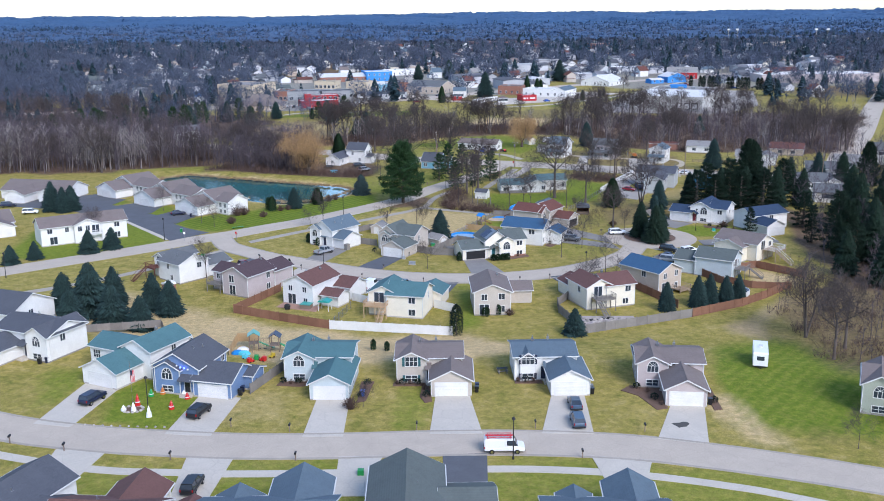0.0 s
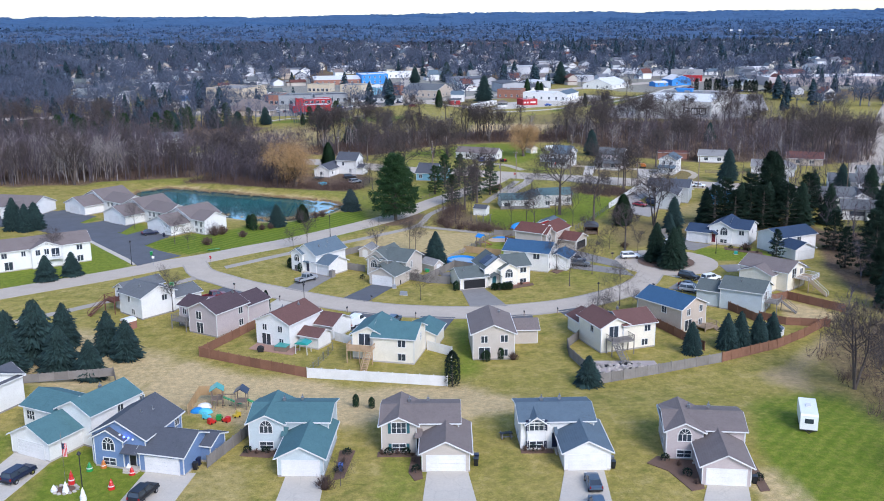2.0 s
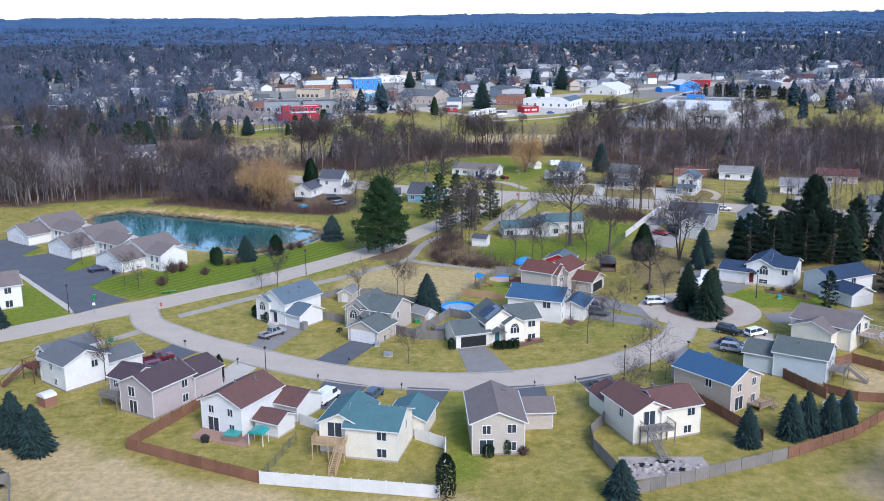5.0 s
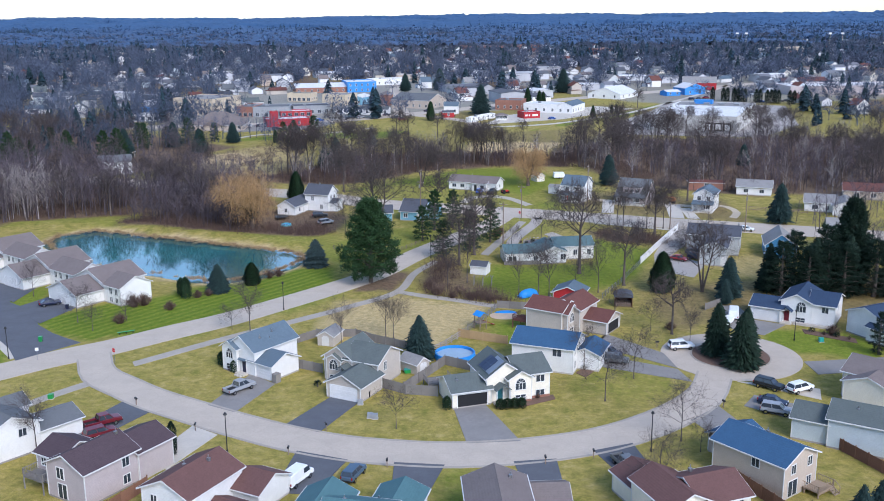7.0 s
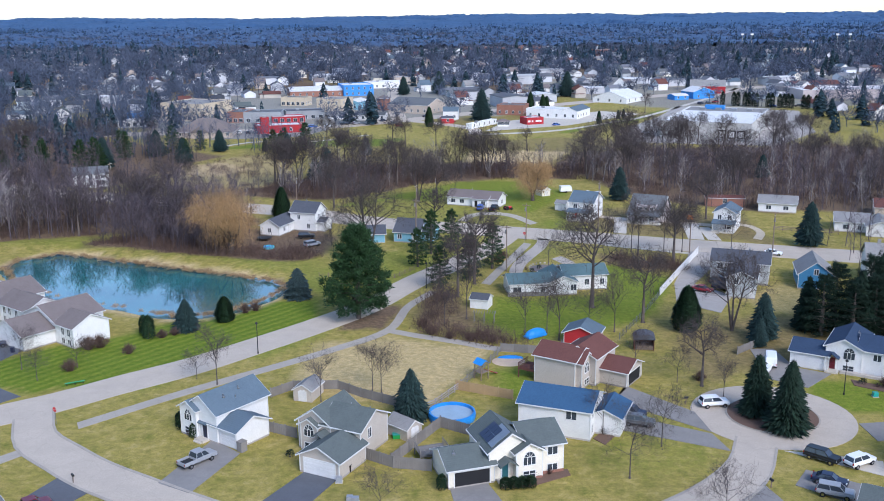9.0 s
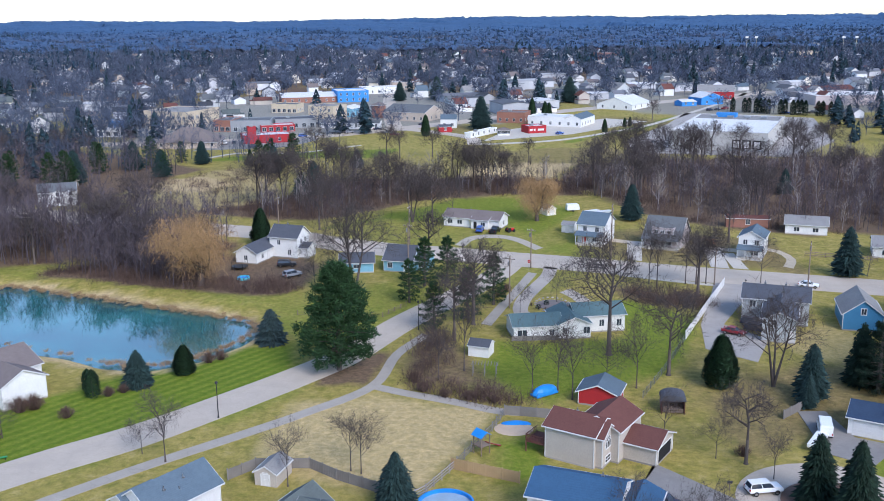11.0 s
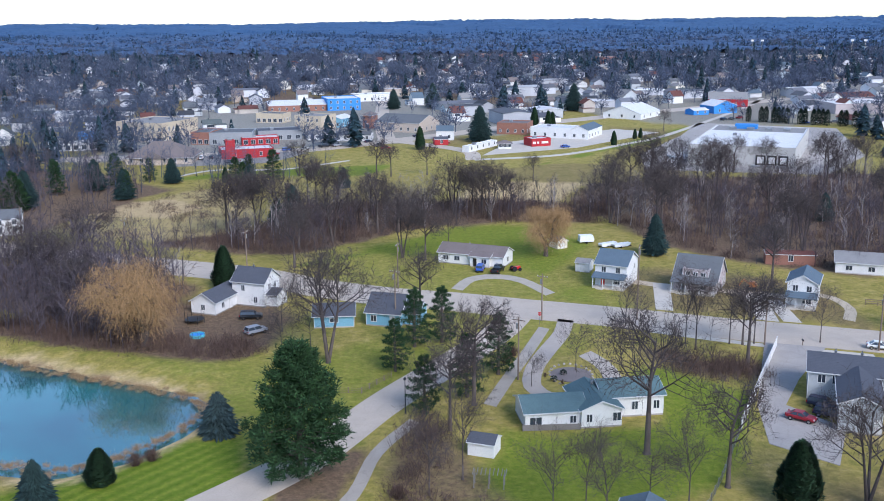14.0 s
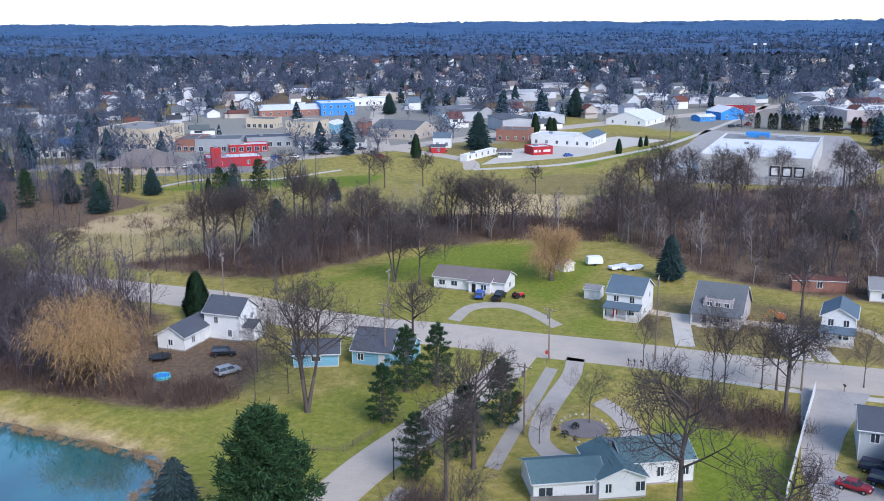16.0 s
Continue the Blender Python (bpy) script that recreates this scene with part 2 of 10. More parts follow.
PAINTS = {k: mat(k + "_paint", c, tuple(v * 0.92 for v in c), rough=0.3, relief=0, spec=0.5) for k, c in dict(
    white=(0.8, 0.8, 0.78), black=(0.012, 0.013, 0.016), navy=(0.014, 0.02, 0.05), red=(0.26, 0.012, 0.02), maroon=(0.13, 0.01, 0.02),
    silver=(0.3, 0.31, 0.33), grey=(0.13, 0.135, 0.14), blue=(0.03, 0.1, 0.4), bluegrey=(0.06, 0.1, 0.15), shutterteal=(0.025, 0.11, 0.13), green=(0.02, 0.26, 0.06),
    teal=(0.03, 0.3, 0.26), orange=(0.5, 0.16, 0.03), yellow=(0.6, 0.42, 0.04), brightred=(0.55, 0.02, 0.02), aqua=(0.1, 0.5, 0.6)).items()}
LAMPRED, nt_, b_ = nodes_of("red_lens", 0.2)
b_.inputs["Base Color"].default_value = (0.3, 0.01, 0.01, 1)
LAMPCLEAR, nt_, b_ = nodes_of("clear_lens", 0.1)
b_.inputs["Base Color"].default_value = (0.7, 0.7, 0.68, 1)

# ---- mesh kit ----
# the front street and its houses stand on a low terrace above the back yards
# plan: x in metres east, y in units of NORTH metres north, drawn tighter beyond the town
TERRACE, KNEE = 1.35, (0.18, 9.0, 58.1)
NORTH, LEAN, RISE = 1.4737, 0.2980, 1.0372
FAR_PLAN, FAR_SLOPE = 1500.0, 0.756


def terrace(x, y):
    edge = 101.5 + 0.32 * np.clip(-45 - x, 0, 60) - 0.25 * np.clip(x - 36, 0, 40)
    k = np.clip((edge + 7 - y) / 7, 0, 1)
    return TERRACE * k * k * (3 - 2 * k)


def seat(x, y):
    """Where a spot of the flat plan lies once the terrace is raised: x, y, z."""
    z = terrace(x, y)
    k = 1 - z / KNEE[2]
    px, py = KNEE[0] + (x - KNEE[0]) * k, KNEE[1] + (y - KNEE[1]) * k
    wy = np.where(py < FAR_PLAN, NORTH * py, NORTH * FAR_PLAN + (py - FAR_PLAN) * FAR_SLOPE)
    return px * np.where(py < FAR_PLAN, 1.0, wy / (NORTH * np.maximum(py, 1))), wy - LEAN * z, RISE * z


def ground_spot(x, y):
    """The place in metres of a spot of the plan."""
    q = seat(x, y)
    return float(q[0]), float(q[1])


def bearing(a):
    """The true bearing, in degrees, of a line drawn at that bearing on the plan."""
    return math.degrees(math.atan2(NORTH * math.sin(radians(a)), math.cos(radians(a))))


class Shape:
    """Collects the corners and faces of one mesh."""

    def __init__(self):
        self.v, self.f = [], []

    def add(self, verts, faces):
        n = len(self.v)
        self.v += [tuple(p) for p in verts]
        self.f += [tuple(i + n for i in f) for f in faces]
        return self

    def box(self, x0, x1, y0, y1, z0, z1):
        return self.add([(x0, y0, z0), (x1, y0, z0), (x1, y1, z0), (x0, y1, z0), (x0, y0, z1), (x1, y0, z1), (x1, y1, z1), (x0, y1, z1)],
                        [(3, 2, 1, 0), (4, 5, 6, 7), (0, 1, 5, 4), (1, 2, 6, 5), (2, 3, 7, 6), (3, 0, 4, 7)])

    def prism(self, ring, axis, a, b):
        """A closed ring of 2D points drawn along x, y or z from a to b."""
        n = len(ring)
        def at(p, k):
            return (k, p[0], p[1]) if axis == "x" else (p[0], k, p[1]) if axis == "y" else (p[0], p[1], k)
        return self.add([at(p, a) for p in ring] + [at(p, b) for p in ring],
                        [tuple(range(n))[::-1], tuple(range(n, 2 * n))] + [(i, (i + 1) % n, n + (i + 1) % n, n + i) for i in range(n)])

    def tube(self, p, q, r0, r1, n=8):
        p, q = Vector(p), Vector(q)
        d = (q - p).normalized()
        u = d.orthogonal().normalized()
        w = d.cross(u)
        ring = [(math.cos(2 * math.pi * i / n), math.sin(2 * math.pi * i / n)) for i in range(n)]
        return self.add([p + (u * c + w * s) * r0 for c, s in ring] + [q + (u * c + w * s) * r1 for c, s in ring],
                        [tuple(range(n))[::-1], tuple(range(n, 2 * n))] + [(i, (i + 1) % n, n + (i + 1) % n, n + i) for i in range(n)])

    def dome(self, c, rx, ry, rz, n=10, m=5, low=0.0):
        rows = []
        for j in range(m + 1):
            a = low + (math.pi / 2 - low) * j / m
            rows += [(c[0] + rx * math.cos(a) * math.cos(2 * math.pi * i / n), c[1] + ry * math.cos(a) * math.sin(2 * math.pi * i / n), c[2] + rz * math.sin(a)) for i in range(n)]
        return self.add(rows, [tuple(range(n))[::-1]] + [(j * n + i, j * n + (i + 1) % n, (j + 1) * n + (i + 1) % n, (j + 1) * n + i) for j in range(m) for i in range(n)])

    def mesh(self, name, material, smooth=False):
        me = bpy.data.meshes.new(name)
        me.from_pydata(self.v, [], self.f)
        me.materials.append(material)
        if smooth:
            me.polygons.foreach_set("use_smooth", [True] * len(me.polygons))
        return me


def part(name, shape, material, parent, label="", m=None, smooth=False):
    """Links a shape (or a ready mesh) as one mesh object under a thing or a part."""
    ob = new(name, shape if isinstance(shape, bpy.types.Mesh) else shape.mesh(name, material, smooth))
    ob.parent = parent
    if m is not None:
        ob.matrix_basis = m
    return tagged(ob, label)


def thing(name, label, category, m, group="", kind=""):
    ob = new(name)
    x, y, z = seat(m.translation.x, m.translation.y)
    ob.matrix_basis = Matrix.Translation((float(x) - m.translation.x, float(y) - m.translation.y, float(z))) @ m
    ob.empty_display_size = 0.5
    return tagged(ob, label, category, group, kind)


def mesh_np(name, V, F, material):
    """A triangle mesh from arrays."""
    me = bpy.data.meshes.new(name)
    V, F = np.asarray(V, dtype=np.float32), np.asarray(F, dtype=np.int32)
    me.vertices.add(len(V))
    me.vertices.foreach_set("co", V.ravel())
    me.loops.add(F.size)
    me.loops.foreach_set("vertex_index", F.ravel())
    me.polygons.add(len(F))
    me.polygons.foreach_set("loop_start", np.arange(0, F.size, 3, dtype=np.int32))
    me.update(calc_edges=True)
    me.materials.append(material)
    return me


def smooth_line(pts, step=2.0):
    """Points along a Catmull-Rom curve through pts."""
    P = [Vector((*p[:2], 0)) for p in pts]
    P = [2 * P[0] - P[1]] + P + [2 * P[-1] - P[-2]]
    out = []
    for i in range(1, len(P) - 2):
        n = max(1, int((P[i + 1] - P[i]).length / step))
        for k in range(n):
            t = k / n
            a, b, c, d = P[i - 1:i + 3]
            out.append(0.5 * (2 * b + (c - a) * t + (2 * a - 5 * b + 4 * c - d) * t * t + (3 * b - a - 3 * c + d) * t ** 3))
    return out + [P[-2]]


def offset_line(line, d):
    out = []
    for i, p in enumerate(line):
        t = (line[min(i + 1, len(line) - 1)] - line[max(i - 1, 0)]).normalized()
        out.append(p + Vector((-t.y, t.x, 0)) * d)
    return out


def ribbon(left, right, z0, z1):
    """A strip with a top at z1 and sides down to z0."""
    s, n = Shape(), len(left)
    rows = [(p.x, p.y, z) for line, z in ((left, z0), (left, z1), (right, z1), (right, z0)) for p in line]
    s.add(rows, [(k * n + i, (k + 1) * n + i, (k + 1) * n + i + 1, k * n + i + 1) for k in range(3) for i in range(n - 1)])
    return s


def structure(name, shape, material, label, category, smooth=False):
    seats = [(seat(p[0], p[1]), p[2]) for p in shape.v]
    shape.v = [(float(q[0]), float(q[1]), float(q[2]) + z) for q, z in seats]
    return tagged(new(name, shape.mesh(name, material, smooth)), label, category, kind="structure")


def slab(pts, z, depth=0.12):
    """A paved patch with the outline pts, its top at z."""
    s = Shape()
    n = len(pts)
    area = sum(pts[i][0] * pts[(i + 1) % n][1] - pts[(i + 1) % n][0] * pts[i][1] for i in range(n))
    return s.prism(pts if area > 0 else pts[::-1], "z", z - depth, z)


def inside(poly, x, y):
    """Which of the points x, y lie in the polygon."""
    r = np.zeros(np.shape(x), bool)
    for (ax, ay), (bx, by) in zip(poly, poly[1:] + poly[:1]):
        c = ((ay > y) != (by > y)) & (x < (bx - ax) * (y - ay) / ((by - ay) or 1e-9) + ax)
        r ^= c
    return r


def edge_distance(poly, x, y):
    d = np.full(np.shape(x), 1e9)
    for (ax, ay), (bx, by) in zip(poly, poly[1:] + poly[:1]):
        t = np.clip(((x - ax) * (bx - ax) + (y - ay) * (by - ay)) / ((bx - ax) ** 2 + (by - ay) ** 2 + 1e-9), 0, 1)
        d = np.minimum(d, np.hypot(x - ax - t * (bx - ax), y - ay - t * (by - ay)))
    return np.where(inside(poly, x, y), d, -d)

# ---- ground, roads, water ----
POND = [(-106, 226), (-104, 231), (-98, 235), (-88, 232.5), (-67, 226), (-48, 220), (-37, 216.5), (-33, 213), (-35, 207.5), (-41, 201.5), (-49, 198.5), (-57, 199.5), (-65, 203), (-71, 204.5), (-83, 208), (-95, 215)]
WOOD_WEST = [(-330, 285), (-215, 238), (-130, 240), (-112, 246), (-82, 251), (-64, 238), (-56, 236), (-50, 244), (-54, 262), (-72, 271), (-100, 279), (-200, 302), (-330, 335)]
FARM_EDGE = [(-93, 240), (-71, 234.5), (-48, 230), (-38, 227.5), (-30, 231), (-31, 234), (-40, 235.5), (-50, 238), (-58, 246), (-78, 252)]
FARM_YARD = [(-50, 230), (-38, 227), (-29, 233), (-27, 246), (-30, 253), (-34, 256), (-48, 254), (-60, 258)]
WOOD_CREEK = [(-78, 292), (-60, 288), (-45, 284), (-30, 286), (-15, 297), (6, 307), (32, 311), (52, 309), (60, 322), (46, 331), (10, 335), (-40, 333), (-50, 305)]
WOOD_EAST = [(54, 312), (66, 290), (80, 274), (105, 268), (165, 262), (190, 300), (225, 350), (175, 369), (100, 363), (60, 356), (47, 335)]
WOOD_SIDE = [(64, 108), (67, 96), (84, 88), (125, 92), (128, 150), (104, 152), (92, 138), (76, 130), (66, 119)]
WOOD_NORTHWEST = [(-330, 342), (-200, 312), (-118, 300), (-104, 326), (-92, 352), (-120, 372), (-180, 400), (-330, 420)]
ISLE = (53.4, 162.4)

xs = np.concatenate([np.linspace(-4950, -420, 24), np.linspace(-400, -170, 40), np.arange(-166, 170, 2.2), np.linspace(172, 400, 40), np.linspace(430, 4950, 24)])
ys = np.concatenate([np.linspace(-900, 20, 14), np.arange(30, 480, 2.2), np.linspace(484, 900, 50), np.linspace(930, 4950, 30)])
GX, GY = np.meshgrid(xs, ys)


def wobble(x, y, s):
    return (np.sin(x / s + 1.3 * np.sin(y / s * 0.7)) + np.sin(y / s * 1.1 + 1.7 * np.sin(x / s * 0.8 + 2)) + 0.6 * np.sin((x + y) / s * 2.3)) / 2.6


def cover_of(poly, soft=3.0, ragged=2.0):
    d = edge_distance(poly, GX, GY) + ragged * wobble(GX, GY, 5.0)
    return np.clip(d / soft + 0.5, 0, 1)


green, dry, leafy, paved, mown = (np.zeros_like(GX) for _ in range(5))
for poly, v in (([(-130, 246), (-96, 250), (-60, 240), (-26, 230), (-22, 208), (-32, 212), (-36, 220), (-60, 230), (-98, 240), (-130, 238)], 0.42), ([(-10, 236), (26, 228), (62, 262), (40, 300), (-30, 290)], 0.35), ([(-60, 164), (-30, 182), (-12, 196), (0, 214), (-6, 216), (-24, 196), (-62, 172)], 0.45), ([(20, 150), (40, 150), (44, 160), (28, 168)], 0.3), ([(43, 80), (62, 76), (85, 84), (72, 100), (60, 107), (46, 104)], 0.72), ([(-70, 176), (-56, 168), (-20, 192), (-26, 206), (-38, 204), (-50, 197), (-62, 186)], 1.0),
                ([(-112, 150), (-92, 149), (-76, 162), (-90, 175), (-108, 186), (-116, 170)], 0.9), ([(-70, 176), (-86, 190), (-104, 200), (-96, 190), (-80, 178)], 0.9), ([(-13, 200), (-2, 216), (8, 232), (-10, 236), (-26, 226), (-34, 216), (-24, 208)], 0.5),
                ([(6, 190), (20, 186), (46, 196), (56, 216), (46, 226), (38, 222), (40, 208), (14, 206)], 0.8), ([(-33, 275), (-14, 290), (8, 307), (34, 309), (46, 290), (30, 266), (10, 284), (-10, 282)], 0.7),
                ([(66, 166), (78, 160), (84, 164), (76, 170)], 1.0), ([(1, 112), (6, 112), (5, 134), (0, 134)], 0.7), ([(-46, 82), (-37, 80), (-38, 90), (-48, 90)], 0.8), ([(-66, 84), (-60, 84), (-62, 96), (-70, 96)], 0.6),
                ([(12, 167), (19, 168), (18, 178), (11, 176)], 0.8), ([(46, 388), (57, 398), (145, 482), (120, 444)], 0.9), ([(-106, 366), (-76, 382), (-34, 390), (-16, 390), (-23, 372), (-60, 372)], 0.8),
                ([(-90, 120), (-70, 128), (-56, 120), (-60, 106), (-80, 104)], 0.3), ([(-9, 79), (-3, 79), (-3, 92), (-9, 92)], 0.5), ([(30, 254), (38, 252), (40, 262), (33, 262)], 0.6), ([(-60, 56), (60, 50), (50, 72), (0, 73), (-50, 73)], 0.5)):
    green = np.maximum(green, v * cover_of(poly))
for poly in ([(-80.6, 179.0), (-75.4, 182.3), (-70.3, 186.2), (-60.9, 186.7), (-56.3, 192.8), (-34.7, 204.3), (-27, 203.8), (-50.7, 180.8), (-65.3, 169.2), (-72.6, 172.4)], [(-93.2, 188.7), (-90.8, 193.1), (-88.4, 196.4), (-83.9, 188.8), (-86.1, 185.0), (-89.6, 185.7)], [(-113, 200), (-106, 203), (-102, 199), (-106, 195)], [(61.4, 167.7), (65.0, 173.2), (70.2, 171.1), (75.1, 169.8), (79.9, 168.6), (70.7, 163.7), (65.1, 163.1)], [(-53.1, 82.8), (-54.1, 90.6), (-51.0, 93.9), (-42.4, 91.2), (-40.9, 80.3), (-47.4, 80.7)]):
    green = np.maximum(green, cover_of(poly, 1.5, 0.6))
green = np.maximum(green, 0.5 * cover_of([(-125, 300), (-100, 296), (-84, 312), (-110, 322)]))
for poly, v in (([(-46, 116), (-52, 104), (-24, 98), (2, 99), (14, 104), (2, 108), (-22, 110)], 1.0), ([(-20, 186), (-9, 190), (11, 184), (6, 174), (0, 163), (-24, 172)], 0.6), ([(-90, 126), (-70, 130), (-50, 118), (-46, 108), (-66, 108), (-86, 112)], 0.7), ([(66, 118), (74, 126), (62, 118), (48, 110), (58, 106)], 0.8), ([(66, 130), (74, 130), (80, 134), (70, 140)], 0.9), ([(18, 363), (60, 358), (44, 329), (9, 333)], 0.7),
                ([(-115, 307), (-102, 327), (-86, 351), (-68, 358), (-48, 301), (-62, 290)], 0.45), ([(-110, 322), (-80, 318), (-70, 330), (-90, 340), (-108, 336)], 0.9), ([(-40, 80), (-24, 80), (-26, 90), (-36, 90)], 0.3), ([(42, 76), (48, 74), (44, 88), (40, 86)], 0.7), ([(70, 200), (86, 190), (82, 214), (66, 206)], 0.4)):
    dry = np.maximum(dry, v * cover_of(poly))
for poly in (WOOD_WEST, WOOD_CREEK, WOOD_EAST, WOOD_NORTHWEST):
    leafy = np.maximum(leafy, cover_of(poly, 4, 3))
leafy = np.maximum(leafy, 0.6 * cover_of(WOOD_SIDE, 6, 4))
leafy = np.maximum(leafy, cover_of([(-19.5, 198), (-12.5, 197.6), (-9.6, 195.4), (-11.7, 192.4), (-17.4, 191.0)], 1.5, 0.5))
leafy = np.maximum(leafy, np.maximum(cover_of(FARM_EDGE, 2, 1), 0.8 * cover_of(FARM_YARD, 3, 2)))
for poly, v in (([(-22, 195), (-8, 190), (-6, 202), (-18, 205)], 0.9), ([(-2, 194), (16, 186), (15, 191), (4, 206), (1, 214), (-3, 205)], 0.65), ([(48, 172), (66, 176), (100, 176), (108, 200), (60, 196), (44, 186)], 0.5),
                ([(48, 110), (62, 104), (72, 116), (60, 119)], 0.35), ([(40, 182), (60, 184), (62, 198), (52, 205), (44, 196)], 0.3), ([(42, 232), (66, 226), (62, 220), (46, 222)], 0.8), ([(88, 128), (150, 120), (150, 186), (98, 184), (90, 160)], 0.9), ([(44, 250), (90, 238), (96, 262), (50, 274)], 0.5), ([(-120, 300), (-60, 292), (-30, 300), (-10, 340), (20, 350), (0, 372), (-60, 370), (-110, 350)], 0.22), ([(46, 356), (110, 366), (100, 384), (60, 392), (20, 380)], 0.4)):
    leafy = np.maximum(leafy, v * cover_of(poly))
far = np.clip((GY - 620) / 200, 0, 1) + np.clip((np.abs(GX) - 260) / 120, 0, 1) * (GY > 220)
leafy = np.maximum(leafy, np.clip(0.9 * np.clip(far, 0, 1) + 0.45 * np.clip((GY - 500) / 80, 0, 1) + 0.6 * np.clip((GY - 400) / 60, 0, 1) * np.clip(0.4 + wobble(GX, GY, 23.0) * 1.4, 0, 1), 0, 1))
for poly, v in (([(-150, 395), (-110, 414), (-55, 430), (-16, 464), (44, 496), (20, 540), (-60, 530), (-160, 480)], 0.8), ([(120, 500), (160, 470), (400, 520), (420, 700), (150, 720), (60, 600)], 0.65), ([(-200, 428), (-110, 420), (-20, 440), (60, 470), (70, 560), (-20, 640), (-130, 610), (-200, 520)], 0.75)):
    paved = np.maximum(paved, v * cover_of(poly, 8, 5))
mown = np.maximum(cover_of([(-82, 179.0), (-75.4, 182.3), (-70.3, 186.2), (-60.9, 186.7), (-56.3, 192.8), (-34.7, 206), (-22, 203.8), (-20, 192), (-56, 168), (-72.6, 171)], 3, 0), 0.6 * cover_of([(43, 80), (62, 76), (85, 84), (72, 100), (60, 107), (46, 104)], 3, 0))
basin = edge_distance(POND, GX, GY)
GZ = np.where(basin > -3, -1.3 * np.clip((basin + 3) / 5, 0, 1), 0.0)
berm = edge_distance([(-128, 242), (-112, 243), (-96, 245), (-59, 232), (-36, 227), (-36, 222), (-60, 228), (-96, 240), (-112, 238)], GX, GY)
GZ = GZ + 0.9 * np.clip((berm + 3) / 5, 0, 1) * (basin < -3)
dry = np.maximum(dry, 0.85 * np.clip((basin + 3.2 + 1.2 * wobble(GX, GY, 4.0)) / 1.2, 0, 1) * (basin < 3))
leafy = np.maximum(leafy, 0.6 * np.clip((basin + 1.8 + 1.4 * wobble(GX, GY, 3.0)) / 1.2, 0, 1) * (basin < 3))
ny, nx = GX.shape
idx = np.arange(nx * ny).reshape(ny, nx)
quads = np.stack([idx[:-1, :-1], idx[:-1, 1:], idx[1:, 1:], idx[1:, :-1]], -1).reshape(-1, 4)
tris = np.concatenate([quads[:, [0, 1, 2]], quads[:, [0, 2, 3]]])
ground_mesh = mesh_np("ground", np.stack([seat(GX, GY)[0], seat(GX, GY)[1], GZ + seat(GX, GY)[2]], -1).reshape(-1, 3), tris, GROUND)
ground_mesh.attributes.new("cover", "FLOAT_COLOR", "POINT").data.foreach_set("color", np.stack([green, dry, leafy, paved], -1).astype(np.float32).ravel())
ground_mesh.attributes.new("mown", "FLOAT", "POINT").data.foreach_set("value", mown.astype(np.float32).ravel())
tagged(new("ground", ground_mesh), "olive and straw-coloured winter grass with leaf litter under the woods", "ground", kind="structure")
structure("water", Shape().add([(x, y, -0.45) for x, y in [(-112, 192), (-26, 192), (-26, 240), (-112, 240)]], [(0, 1, 2, 3)]), WATER, "still turquoise pond reflecting bare trees", "pond")


def road(name, pts, width, material, label, kerb=True, z=0.05):
    line = smooth_line(pts)
    structure(name, ribbon(offset_line(line, width / 2), offset_line(line, -width / 2), z - 0.3, z), material, label, "road")
    if kerb:
        for side in (1, -1):
            a, b = offset_line(line, side * (width / 2 + 0.35)), offset_line(line, side * (width / 2 + 0.002))
            structure("kerb", ribbon(*((a, b) if side > 0 else (b, a)), z - 0.3, z + 0.035), PATHGREY, "low grey concrete kerb along the road", "kerb")
    return line


FRONT = road("road_front", [(-140, 104), (-95, 90), (-67.4, 81.1), (-52.2, 78.1), (-40, 76.8), (-28, 76.05), (-15, 76.1), (-4, 76.5), (7, 76.6), (17, 76.2), (26, 75.3), (34, 73.8), (42, 72), (54, 68.8), (75, 62), (120, 44)], 5.1, ASPHALT, "worn pale grey residential street with cracks")
CURVE = road("road_crescent", [(-61.5, 164), (-57.5, 157.8), (-51, 153.5), (-45, 150), (-37.5, 146.6), (-30, 143.3), (-21, 139.8), (-12.4, 137.4), (-5, 136.3), (2, 135.75), (9, 136), (17, 137), (25, 138.9), (32, 141.8), (39, 145.8), (44.5, 150.5), (48, 156)], 5.0, ASPHALT, "curved pale concrete-grey crescent street", True, 0.055)
AVENUE = road("road_avenue", [(-200, 92), (-140, 124), (-107, 141.5), (-94, 148.4), (-78, 157), (-68.3, 163), (-60, 167.2), (-51.5, 172.6), (-42, 178.2), (-32.4, 185.5), (-21.6, 194.3), (-13, 202.5), (-5.2, 213.5), (2, 222), (9.9, 231), (17, 240), (22, 249)], 6.6, ASPHALT, "worn pale grey avenue running to the main road", False, 0.045)
MAIN = road("road_main", [(-330, 352), (-200, 314), (-101.5, 286), (-70.4, 277.8), (-42, 270.2), (-24.2, 262.2), (-7.2, 256.7), (7.6, 253.6), (22, 249.8), (38, 246), (52, 242.3), (67, 238.3), (82, 235), (120, 226), (170, 213), (260, 190)], 9.6, ASPHALT, "pale grey main road with grass verges", False, 0.06)
road("road_side", [(140, 226), (160, 258), (196, 306), (250, 384), (291, 441), (345, 520)], 10, ASPHALT, "straight pale side road between trees", False, 0.05)
road("road_town", [(-330, 372), (-170, 405), (-110, 412), (-60, 424), (-15, 447), (44, 484), (114, 522), (347, 640), (600, 760)], 11, ASPHALT, "town street past shops and car parks", False, 0.05)
road("road_town_cross", [(-20, 438), (-30, 520), (-36, 640), (-44, 900)], 9, ASPHALT, "straight town street leading north", False, 0.06)
